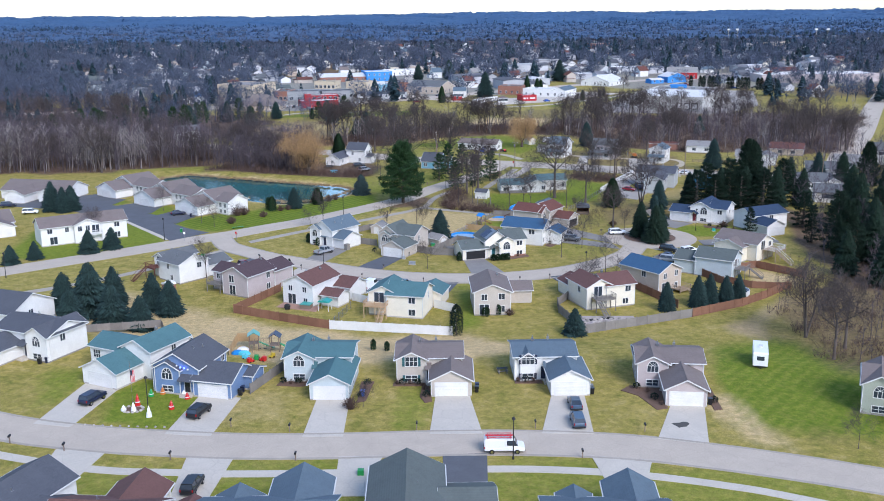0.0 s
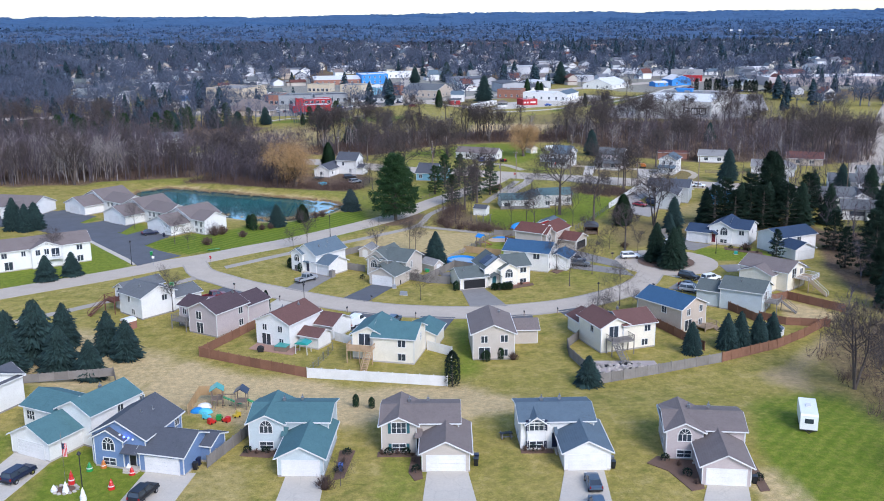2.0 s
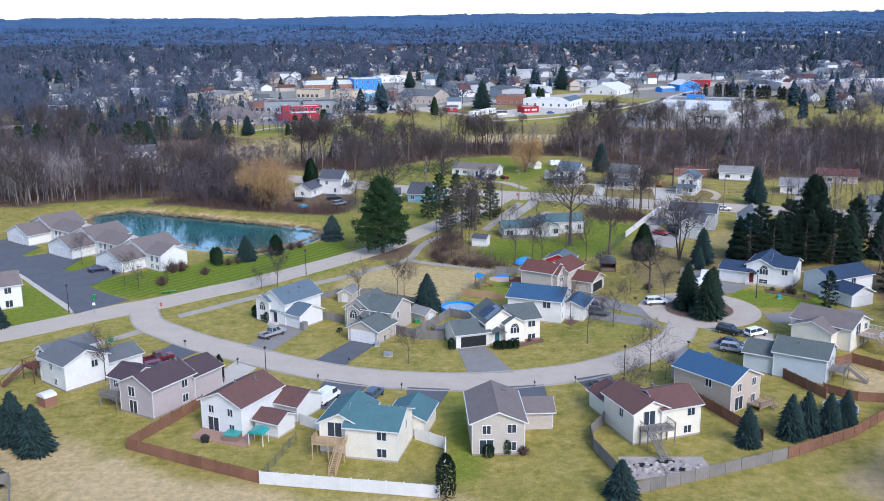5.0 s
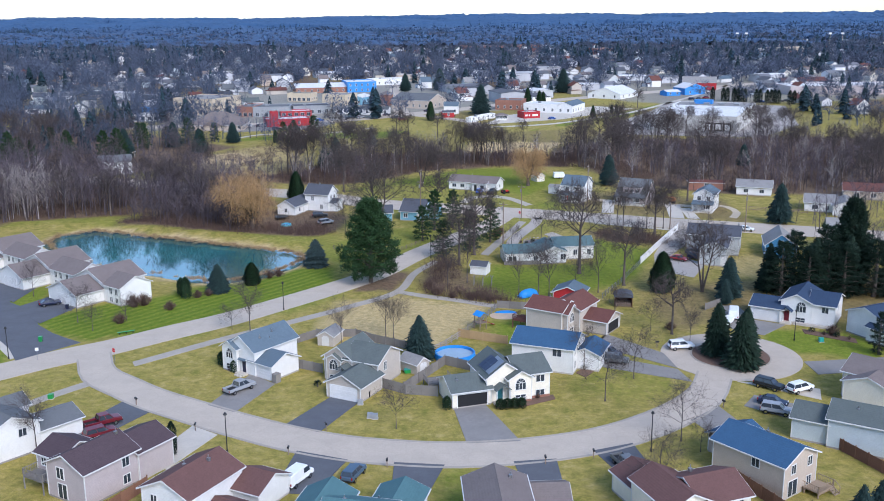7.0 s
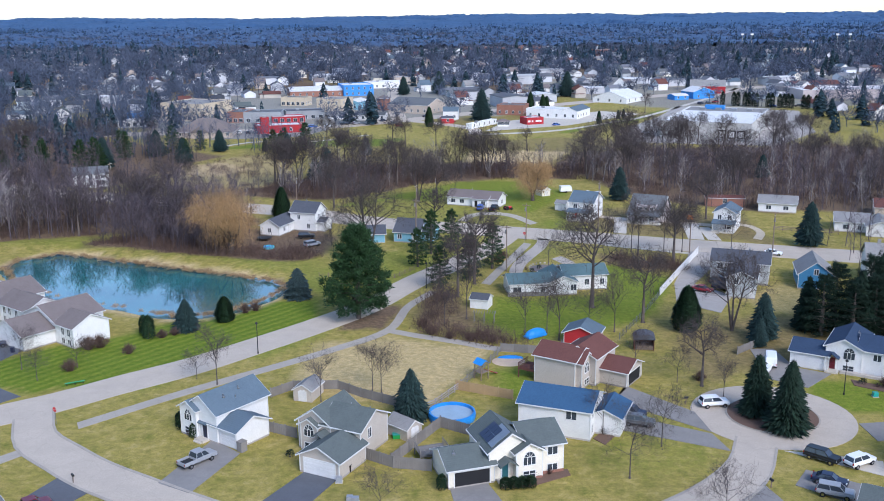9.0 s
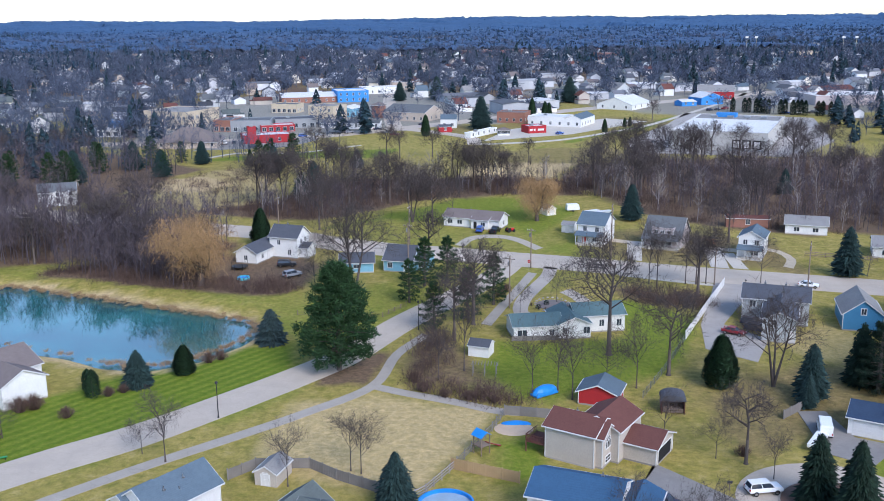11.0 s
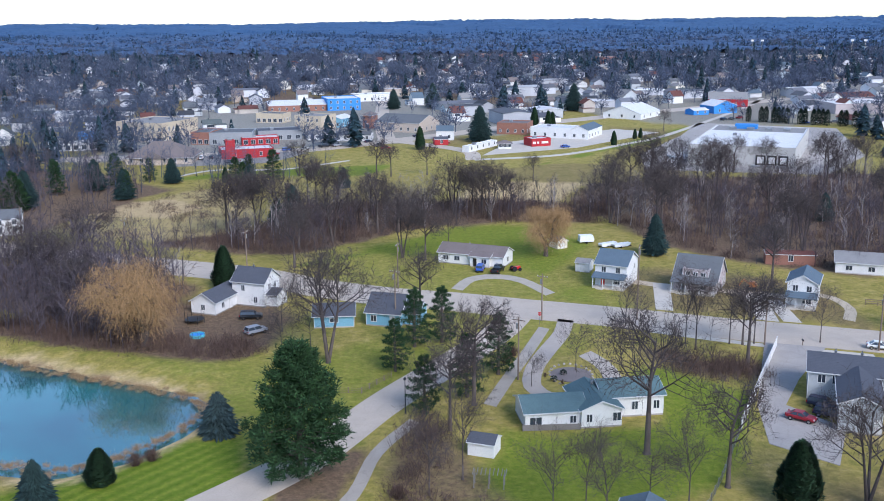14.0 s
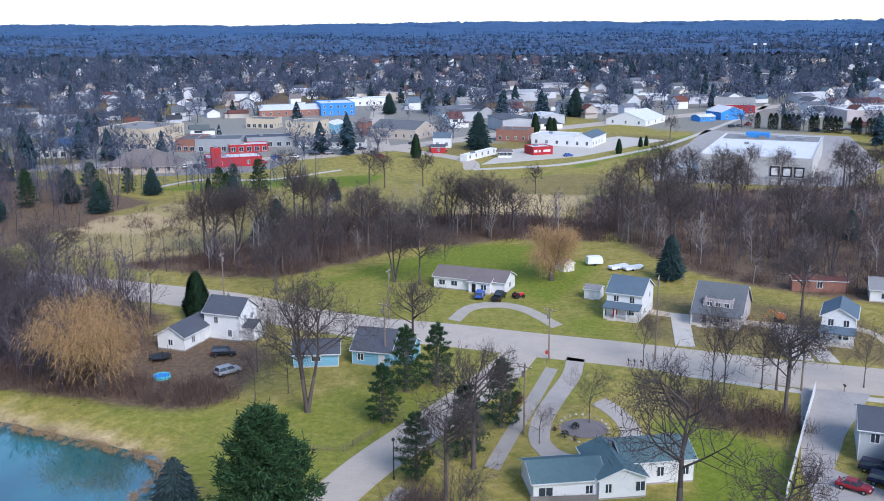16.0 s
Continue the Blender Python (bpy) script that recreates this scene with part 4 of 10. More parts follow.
def bilevel(label, x, y, rot, wall, roof, W=11.8, D=6.6, h=4.7, side=1, gproj=4.0, garage_ridge="y", gw=6.6, gover=0.6, window="arch", shutters=None, opened=False, gable=True, small_gable=False, side_windows=True, M=None, wing=True, pitch=0.4):
    """A raised ranch with a front gable, an entry between, and a front garage. side: 1 with the garage on its right, -1 on its left."""
    def fx(a, b):
        return (a, b) if side > 0 else (W - b, W - a)
    g0 = W + gover - gw
    blocks = [(*fx(0.02, M or W), 0, D, h, "x", pitch), (*fx(0, 4.7), -0.7, D - 0.01, h, "y", pitch + 0.2), (*fx(g0, W + gover), -gproj, 2.6, 2.75, garage_ridge, 0.5)]
    if small_gable:
        blocks[1] = (*fx(0.9, 3.3), -0.35, D / 2, h - 0.1, "y", 0.72)
    if not gable:
        blocks[1] = (*fx(0.2, 4.2), -0.5, D / 2, h - 0.05, "y", 0.5)
    if not wing:
        blocks[0] = (*fx(0.02, M or W), 0, D + 0.4, h, "x", pitch)
        blocks[1] = (*fx(0.3, 4.6), -0.7, D / 2, h - 0.1, "y", 0.62)
    mid = (blocks[1][1] - blocks[1][0]) / 2
    root = house(label, x, y, rot, blocks, wall, roof,
                 [(1, "S", mid, 2.75 if window == "arch" else 3.0, 1.7 if window == "arch" else 1.9, 1.0 if window == "arch" else 1.5, window, shutters),
                  (1, "S", mid, 0.45, 1.8, 0.95, "grid", shutters if window != "arch" else None),
                  (0, "N", (M or W) * 0.2, 3.0, 1.2, 1.2), (0, "N", (M or W) * 0.75, 3.0, 1.2, 1.2), (0, "N", (M or W) * 0.75, 0.5, 1.2, 1.0)]
                 + ([(0, "E", D * 0.35, 3.0, 1.1, 1.2), (0, "W", D * 0.6, 3.0, 1.1, 1.2), (0, "W", D * 0.6, 0.5, 1.1, 1.0)] if side_windows else []),
                 [(0, "N", (M or W) * 0.45, 0.4, 1.8, 2.05, None, True)], [(2, "S", gw / 2, min(4.9, gw - 1.2), 2.15, opened)],
                 [(fx((M or W) * 0.6, 0)[0 if side > 0 else 1], D * 0.62, h + 1.7), (fx((M or W) * 0.35, 0)[0 if side > 0 else 1], D * 0.7, h + 1.3)])
    e0, e1 = fx(4.5, g0 - 0.05)
    part("porch_roof", Shape().prism([(-1.6, 2.72), (0.05, 3.35), (0.05, 3.2), (-1.6, 2.57)], "x", e0, e1), ROOFS[roof], root)
    part("step", Shape().box(e0 + 0.1, e1 - 0.1, -1.5, -0.02, 0, 0.35).box(e0 + 0.3, e1 - 0.3, -1.9, -1.5, 0, 0.18), CONCRETE, root)
    add_door(root, (e0, e1, 0, 0.1), "S", (e1 - e0) / 2, 0.36, 0.95, 2.1, PAINTS["navy"])
    part("downpipe", Shape().box(W + 0.02, W + 0.12, -0.1, 0.0, 0.2, h - 0.2), TRIM, root)
    return root


# front row, facing the front street
bilevel("white and grey bilevel house with a dark slate roof", -82.0, 103.2, -17, "white", "slate", side=-1, gproj=4.6, W=12.5, D=7)
b2 = house("white house with a teal shingle roof and front garage", -60.9, 92.8, -19, [(0, 7.2, 0, 6.6, 2.9, "y", 0.5), (-4.0, 3.4, 4.6, 10, 4.2, "x", 0.45), (2.8, 9.0, 4.8, 12.4, 4.9, "y", 0.5)], "white", "teal",
           [(1, "S", 1.4, 2.2, 1.5, 1.3, "triple"), (2, "E", 4.5, 3.2, 1.0, 1.2), (2, "E", 8, 3.2, 0.8, 1.0), (2, "E", 5.5, 0.6, 1.0, 0.9), (2, "N", 3, 3.2, 1.6, 1.3), (1, "W", 3, 2.5)], (), [(0, "S", 3.7, 4.9, 2.15)], [(5.8, 9, 7.0)])
blue_house = house("blue-sided house with slate-grey roof and holiday lights", -48.2, 90.4, -10, [(0, 8.0, 0, 7.6, 4.4, "y", 0.55), (0.7, 5.0, -0.6, 3, 4.2, "y", 0.55), (7.4, 13.8, -0.7, 5.6, 2.9, "x", 0.5), (13.0, 15.2, 3.2, 6.6, 2.5, "x", 0.4)], "blue", "slate",
                   [(1, "S", 2.15, 2.5, 1.7, 1.0, "arch"), (1, "S", 2.15, 0.4, 1.8, 0.95, "grid"), (0, "E", 6.6, 2.9, 1.0, 1.1), (0, "N", 2, 2.9, 1.2, 1.2), (0, "N", 5.4, 2.9, 1.2, 1.2)], [(0, "S", 6.0, 0.36, 0.95, 2.1, PAINTS["black"])], [(2, "S", 3.3, 4.8, 2.15)], [(5.6, 5, 5.9), (5.0, 3.4, 6.2)])
part("porch_roof", Shape().prism([(-1.5, 2.72), (0.05, 3.35), (0.05, 3.2), (-1.5, 2.57)], "x", 5.0, 7.4), ROOFS["slate"], blue_house)
part("step", Shape().box(5.2, 7.3, -1.4, -0.02, 0, 0.35).box(5.4, 7.1, -1.8, -1.4, 0, 0.18), CONCRETE, blue_house)
bilevel("grey bilevel house with a streaked blue-grey roof", -27.4, 93.2, -1.5, "paleblue", "teal", W=10.8, gproj=5.5, gover=0.6, D=6.3, h=4.2, gw=6.0, pitch=0.28)
bilevel("beige bilevel house with a taupe roof and teal shutters", -8.8, 92.5, 0, "beige", "taupe", W=10.4, gproj=4.2, window="triple", shutters="shutterteal", D=6.3, h=4.2, gover=1.4, gw=6.2, pitch=0.28)
bilevel("cream-white bilevel house with a blue-grey roof and navy shutters", 10.6, 92.6, 1.5, "white", "bluegrey", W=9.9, gproj=4.5, window="triple", shutters="navy", small_gable=True, D=6.3, h=4.2, gover=1.1, gw=6.0, pitch=0.28)
bilevel("taupe bilevel house with an arched window and brown-grey roof", 30.3, 90.9, -4, "taupe", "taupe", W=10.2, gproj=5.2, gover=-0.5, D=6.3, h=4.2, gw=6.0, pitch=0.28)
bilevel("sage-green bilevel house with a taupe roof", 62.3, 83.6, -16, "sage", "taupe", W=12)

# south side of the front street, seen from above and behind
house("white house with a slate-grey roof", -59, 56, -14, [(0, 8, 0, 12, 4.6, "y", 0.5), (7, 13, 4, 11, 2.8, "x", 0.5)], "white", "slate", [(0, "S", 4, 2.6, 1.4, 1.2), (0, "E", 2.4, 2.6, 0.9, 1.2)], (), (), [(5.5, 6, 6)])
house("cream house with a brown shingle roof", -45, 52.5, -3, [(0, 11, 0, 9.5, 4.4, "x", 0.5), (3.5, 9.5, 4, 12.6, 4.4, "y", 0.55), (11, 15, 3, 11, 2.9, "y", 0.5)], "cream", "brown", [(0, "S", 3, 2.4), (0, "S", 8, 2.4)], (), (), [(4, 6.5, 6.2)])
house("pale house with a blue-grey roof", -28.5, 53, 1, [(0, 15, 0, 8.5, 4.3, "x", 0.45), (7.4, 14, 3, 12.2, 4.3, "y", 0.55), (1, 6, 4, 10, 3.6, "y", 0.55)], "paleblue", "bluegrey", [(0, "S", 4, 2.4), (0, "S", 10, 2.4)], (), (), [(6, 4, 6.3)])
house("white house with a grey-green gable roof", -9.4, 55, 1, [(0, 8.4, 0, 12, 4.6, "y", 0.5), (8.2, 14.2, 2, 10.6, 3, "x", 0.45)], "white", "greygreen", [(0, "S", 4.2, 2.6, 1.6, 1.3), (0, "S", 4.2, 0.5, 1.6, 1.0)], (), (), [(5.5, 6, 6)])
house("pale house with a grey-blue roof", 10, 52.6, -2, [(0, 14, 0, 9, 4.2, "x", 0.45), (7.5, 13, 4, 12.4, 4.2, "y", 0.55), (2, 5.5, 4, 10.4, 3.8, "y", 0.55)], "grey", "bluegrey", [(0, "S", 4, 2.4), (0, "S", 10, 2.4)])

# back row along the crescent, their backs to the camera
c1 = house("white two-storey house with a grey roof and rear deck", -65.9, 201.0, -40, [(-4.4, -0.2, 1.2, 10, 4.6, "y", 0.55), (-1, 6.8, 0, 7.9, 4.6, "x", 0.42), (0.2, 6.4, 7.9, 14.6, 2.8, "y", 0.4)], "white", "grey",
           [(0, "S", 3.6, 3.0, 0.6, 0.9), (1, "S", 3.6, 3.0, 0.8, 1.2), (1, "S", 4.8, 0.6, 0.9, 1.1), (1, "E", 5.4, 3.0, 1.1, 1.1)], [(0, "S", 2.0, 2.7, 1.8, 2.05, None, True)], (), [(3, 2.4, 5.9), (5, 6, 5.6)], metres=True)
c2 = house("tan two-storey house with a purple-brown roof", -49.2, 189.0, -31, [(0, 7.1, 0, 8.6, 4.8, "y", 0.48), (0.6, 7.3, 8.6, 14.6, 4.2, "y", 0.42), (-4.6, 0, 2.0, 8.0, 4.3, "x", 0.42)], "taupe", "purple",
           [(0, "S", 2.6, 3.0, 1.3, 1.5), (0, "E", 6.6, 3.1, 1.1, 1.2), (0, "E", 6.6, 0.7, 1.1, 1.2), (2, "S", 1.4, 2.6, 0.9, 1.1)], [(0, "S", 2.8, 0.3, 1.6, 2.0, None, True), (2, "S", 3.7, 2.1, 1.2, 2.0, None, True)], (), [(4, 8, 6.8)], metres=True)
c3 = house("white two-storey house with a brown roof", -34.9, 182.0, -27.5, [(0, 7.4, 0, 9.8, 4.75, "y", 0.46), (7.4, 11.5, 7.8, 14.0, 2.8, "x", 0.45), (8.2, 12.2, 2.1, 6.2, 2.4, "x", 0.45)], "white", "brown",
           [(0, "S", 1.9, 3.0, 0.9, 1.1), (0, "S", 5.4, 3.0, 0.9, 1.1), (0, "S", 5.6, 0.6, 0.9, 1.1)], [(0, "S", 2.2, 0.25, 1.9, 2.05, None, True)], (), [(4.6, 7, 6.6), (2.4, 5, 6.2)], metres=True)
c4 = house("cream-white house with a teal roof and wooden rear deck", -16.4, 173.3, -13, [(0, 5.8, 0.3, 8.6, 4.7, "y", 0.5), (4.0, 11.4, -0.5, 7.4, 4.7, "x", 0.42), (7.6, 13.2, 7.8, 14.4, 2.9, "y", 0.42)], "cream", "teal",
           [(0, "S", 4.5, 3.2, 0.7, 0.9), (1, "S", 5.2, 3.1, 1.3, 1.2), (1, "S", 5.2, 0.6, 1.3, 1.2), (1, "E", 4.6, 3.1, 0.7, 1.3)], [(0, "S", 2.2, 2.7, 2.0, 2.05, None, True)], (), [(6.2, 3.6, 6.6), (9, 7.9, 4.6)], metres=True)
c5 = house("tan two-storey house with a taupe gable roof", 4.9, 172.3, 2.5, [(0, 7.3, 0, 11.2, 4.9, "y", 0.42), (7.3, 12.5, 8.2, 13.6, 2.8, "x", 0.42)], "beige", "taupe",
           [(0, "S", 2.0, 3.2, 1.1, 1.2), (0, "S", 5.5, 3.3, 1.2, 1.2), (0, "S", 5.5, 0.7, 1.2, 1.2), (0, "W", 5, 3.5, 0.9, 1.1)], [(0, "S", 2.0, 0.25, 1.9, 2.05, None, True)], (), [(5.4, 9, 6.3)], metres=True)
c6 = house("cream house with a brown roof and grey rear deck", 27.9, 175.2, 20, [(0, 5.8, 0.2, 8.6, 4.8, "y", 0.5), (4.4, 10.9, 0, 7.6, 4.8, "x", 0.4), (0.8, 6.6, 8.6, 14.6, 2.9, "y", 0.42)], "cream", "brown",
           [(0, "S", 4.7, 3.2, 0.7, 1.0), (1, "S", 4.9, 3.2, 1.2, 1.1), (1, "S", 4.4, 0.6, 1.2, 1.1), (0, "W", 5, 3, 1.0, 1.2)], [(0, "S", 2.5, 2.7, 1.8, 2.05, None, True)], (), [(6.2, 5.6, 6.5), (3.6, 9.4, 4.4)], metres=True)
c7 = house("tan two-storey house with a dark blue roof", 44.6, 186.0, 37.5, [(0, 7.2, 0, 10.8, 4.8, "y", 0.46), (4.6, 10.2, 9.6, 15, 2.9, "x", 0.42)], "tan", "blue",
           [(0, "S", 2.0, 3.2, 0.9, 1.2), (0, "S", 5.6, 3.4, 0.9, 1.2), (0, "S", 5.6, 0.7, 0.9, 1.2), (0, "W", 6.6, 3.2, 1.1, 1.2)], [(0, "S", 2.0, 0.25, 1.9, 2.05, PAINTS["teal"], True)], (), [(5, 6, 6.3)], metres=True)
c8 = house("pale grey-blue house with a taupe-grey roof", 63.3, 197.2, 58, [(0, 7.2, 0, 8.4, 4.5, "y", 0.44), (0.5, 6.8, 8.4, 13.4, 3.4, "y", 0.44)], "paleblue", "greygreen",
           [(0, "S", 1.4, 2.8, 0.8, 1.1), (0, "S", 4.6, 2.8, 0.9, 1.1), (0, "S", 4.6, 0.6, 0.9, 1.1)], [(0, "S", 2.8, 2.2, 1.4, 2.0, None, True)], (), [(2.4, 5, 5.8)], metres=True)
c9 = house("cream house with a taupe roof and white raised deck", 73.6, 144.4, 40, [(0, 8, 0, 9, 4.4, "y", 0.42), (-2.6, 1, 2, 8, 3.8, "x", 0.42)], "cream", "taupe",
           [(0, "S", 6.5, 3, 1.2, 1.1), (0, "E", 4, 3, 1.0, 1.1), (0, "E", 8, 3, 1.0, 1.1)], [(0, "S", 3, 2.7, 1.8, 2.05, None, True)])

# inside the crescent
d1 = house("white bilevel house with a grey roof and arched window", -36.2, 234.8, -37, [(0.8, 7.4, 0.2, 10.2, 4.6, "y", 0.66), (0, 3.5, -0.35, 4.0, 4.5, "y", 0.6), (5.7, 11.2, 0.5, 6.7, 2.75, "x", 0.47)], "white", "bluegrey",
           [(1, "S", 1.75, 2.5, 1.6, 1.0, "arch"), (1, "S", 1.75, 0.5, 1.6, 0.9, "grid")], [(0, "S", 4.0, 0.36, 0.95, 2.1, PAINTS["navy"])], [(2, "S", 2.9, 4.6, 2.15)], [(5.6, 3.2, 6.1), (5.2, 6.4, 6.3), (6.2, 5, 5.5)], metres=True)
part("porch_roof", Shape().prism([(-0.2, 2.6), (3.4, 4.25), (3.4, 4.1), (-0.2, 2.45)], "x", 3.5, 5.32), ROOFS["bluegrey"], d1)
part("step", Shape().box(3.6, 5.6, -1.0, 0.18, 0, 0.34).box(3.8, 5.4, -1.4, -1.0, 0, 0.17), CONCRETE, d1)
part("porch_post", Shape().box(3.6, 3.75, -0.1, 0.05, 0.34, 2.5), TRIM, d1)
part("heat_pump", Shape().box(11.5, 12.5, 0.2, 1.3, 0, 1.5).box(11.45, 12.55, 0.15, 1.35, 1.5, 1.56), GREYWOOD, d1, "grey wooden screen beside the garage")
d2 = house("tan bilevel house with a grey-green roof", -18.1, 229.4, -27, [(4.0, 10.3, 0.1, 7.5, 4.4, "x", 0.5), (0, 5.4, 0, 7.6, 4.4, "y", 0.7), (4.6, 10.9, -6.4, 0.3, 2.7, "y", 0.5), (0.7, 3.5, -0.5, 3, 4.1, "y", 0.62)], "beige", "greygreen",
           [(3, "S", 1.4, 2.3, 1.6, 1.0, "arch"), (3, "S", 1.4, 0.4, 1.5, 0.85, "grid"), (0, "E", 2.4, 2.6, 0.8, 1.4)], [(1, "S", 4.5, 0.36, 0.9, 2.1, PAINTS["shutterteal"])], [(2, "S", 3.15, 4.9, 2.15)], [(6.2, 4.4, 6.0), (9.4, 4.4, 6.0)], metres=True)
part("porch_roof", Shape().prism([(3.5, 3.2), (4.5, 3.75), (5.5, 3.2), (5.5, 3.05), (4.5, 3.6), (3.5, 3.05)], "y", -2.2, 0.0), ROOFS["greygreen"], d2)
part("step", Shape().box(3.3, 4.58, -2.2, -0.02, 0, 0.34).box(3.1, 4.58, -3.0, -2.2, 0, 0.17), CONCRETE, d2)
d3 = house("cream house with roof solar panels and open garage", 3.4, 215.8, 18, [(5.8, 12.0, 0.6, 8.2, 4.4, "y", 0.7), (11.0, 16.4, 0.3, 8.2, 4.4, "x", 0.44), (0, 6.4, 0.3, 7.0, 2.8, "x", 0.45), (9.2, 13.0, -0.5, 4.0, 4.2, "y", 0.58)], "cream", "greygreen",
           [(3, "S", 1.9, 2.2, 1.7, 1.1, "arch"), (3, "S", 1.9, 0.4, 1.7, 0.9, "grid"), (1, "S", 3.8, 2.8, 1.4, 1.1), (1, "S", 3.8, 0.5, 1.4, 0.9), (1, "E", 4, 2.9, 1.0, 1.1)], [(0, "S", 2.2, 0.36, 0.95, 2.1, PAINTS["shutterteal"])], [(2, "S", 3.3, 4.9, 2.15, True)], [(1.4, 2.4, 4.1), (14, 5, 5.6)], metres=True)
part("porch_roof", Shape().prism([(6.7, 2.7), (8.0, 3.5), (9.3, 2.7), (9.3, 2.55), (8.0, 3.35), (6.7, 2.55)], "y", -1.2, 0.6), ROOFS["greygreen"], d3)
part("step", Shape().box(6.8, 9.18, -1.2, 0.58, 0, 0.33), CONCRETE, d3)
for px_ in (6.8, 9.1):
    part("porch_post", Shape().box(px_, px_ + 0.14, -1.15, -1.01, 0.33, 2.62), TRIM, d3)
part("brick_skirting", Shape().box(13.02, 16.44, 0.2, 0.26, 0, 0.5).box(9.2, 13.0, -0.6, -0.54, 0, 0.4), WALLS["brick"], d3, "low red brick skirting")
house("white house with a blue shingle roof", 13.9, 234.6, -22, [(0, 10.8, 0, 8.0, 4.6, "x", 0.42), (9.8, 14.6, 3.0, 9.6, 3.0, "y", 0.42)], "white", "blue", [(0, "S", 8.0, 3.0, 1.5, 1.2), (0, "E", 1.4, 3.2, 0.8, 1.2), (0, "E", 1.4, 0.8, 0.8, 1.2)], (), [(1, "E", 3.3, 4.4, 2.1)], [(8, 5, 6.3)], metres=True)
d5 = house("beige house with a red-brown roof and open garage", 18.1, 254.4, -33, [(0, 7.4, 0, 6.6, 4.9, "x", 0.45), (3.2, 9.6, 3.4, 11.2, 4.9, "y", 0.5), (9.0, 14.4, 5.2, 11.6, 2.75, "x", 0.42), (6.6, 8.4, 0.6, 4.4, 4.7, "x", 0.7)], "beige", "rust",
           [(3, "E", 1.9, 2.6, 1.6, 1.0, "arch"), (3, "E", 1.9, 0.5, 1.6, 0.9, "grid")], (), [(2, "E", 3.2, 4.9, 2.15, True)], [(3, 4, 6.4)], metres=True)
e1 = house("white house with a navy roof and arched window", 64.3, 178.0, -26, [(5.6, 11.4, -0.4, 8.0, 4.5, "y", 0.5), (10.8, 15.6, 0, 6.8, 4.4, "x", 0.42), (0, 6.2, -1.4, 4.6, 2.9, "x", 0.42)], "white", "navy",
           [(0, "S", 3.8, 2.5, 1.8, 1.2, "arch"), (0, "S", 3.8, 0.4, 1.7, 0.9, "grid"), (1, "S", 3.0, 2.8, 1.2, 1.1), (1, "E", 3, 2.8, 1.0, 1.1)], [(0, "S", 1.2, 0.36, 0.95, 2.1, PAINTS["maroon"])], [(2, "S", 3.1, 4.8, 2.15)], [(9.8, 5, 5.6), (13, 4.4, 5.4)])
part("porch_roof", Shape().prism([(5.6, 2.7), (6.8, 3.5), (8.0, 2.7), (8.0, 2.55), (6.8, 3.35), (5.6, 2.55)], "y", -1.9, -0.4), ROOFS["navy"], e1)
part("step", Shape().box(5.8, 8.0, -1.9, -0.42, 0, 0.33), CONCRETE, e1)
for px_ in (5.8, 7.8):
    part("porch_post", Shape().box(px_, px_ + 0.14, -1.85, -1.71, 0.33, 2.62), TRIM, e1)
part("wall_bed", Shape().box(8.2, 15.4, -1.3, -0.45, 0, 0.45), STONE, e1, "dark stone retaining bed along the front")
house("grey-white house with a navy roof", 84.6, 162.4, 18, [(0, 6, 0, 7, 2.9, "y", 0.45), (1, 12.6, 5, 11.5, 4.4, "x", 0.42)], "white", "navy", [(1, "S", 6, 3, 1.2, 1.2)], (), [(0, "S", 3.5, 4.9, 2.15)])

# condominiums by the pond
for cx, cy, run in ((-117.2, 305.6, 21.3), (-100.3, 290.9, 21.3), (-83.3, 277.0, 16.4)):
    house("white condominium with a grey-brown roof and front garage", cx, cy, -38, [(10.6, run, 6.8, 14.4, 4.0, "x", 0.5), (-0.3, 10.2, 0.3, 6.9, 2.9, "y", 0.42), (-0.5, 10.6, 6.9, 17.0, 4.0, "y", 0.42)], "white", "taupe",
          [(0, "S", 2.4, 2.2, 0.9, 1.3), (0, "S", 4.4, 2.2, 0.9, 1.3), (0, "S", 2.4, 0.5, 0.9, 1.0), (0, "S", 4.4, 0.5, 0.9, 1.0), (2, "W", 5, 2.2, 1.1, 1.2)] + ([] if run < 20 else [(0, "S", 7.0, 2.2, 0.9, 1.3)]), [(0, "S", 0.9, 0.4)], [(1, "S", 5.2, 4.9, 2.15)], [(5.0, 8.2, 6.2), (5.0, 10.6, 6.2), (5.0, 13.2, 6.2)], metres=True)
condo = house("white two-storey condominium with balconies and a grey roof", -106.5, 233.2, 32, [(0, 22.0, 0, 9.0, 5.0, "x", 0.42), (8.2, 15.0, -1, 5, 5.0, "y", 0.42)], "white", "taupe",
      [(0, "S", 2.2, 3.3, 1.2, 1.2), (0, "S", 6.5, 3.3, 0.9, 1.2), (1, "S", 1.4, 3.3, 1.0, 1.3), (1, "S", 3.4, 3.3, 1.0, 1.3), (0, "S", 19.4, 3.3, 1.3, 1.2), (0, "S", 3.0, 0.4, 1.8, 1.9), (0, "S", 19.4, 0.4, 1.4, 1.4), (0, "E", 5, 3.3, 1.1, 1.2)], [(1, "S", 5.4, 2.6, 1.8, 2.0, None, True)], metres=True)
house("white single-storey condominium with a grey-brown roof", -148, 203.4, -8, [(0, 24, 2, 12, 3.0, "x", 0.45), (6, 13, -3, 6, 2.9, "y", 0.45), (16, 22, -1, 6, 3, "y", 0.5)], "white", "taupe", [(0, "S", 2.5, 0.9), (2, "S", 3, 0.9, 1.2, 1.4)], (), [(1, "S", 3.5, 4.9, 2.15)])
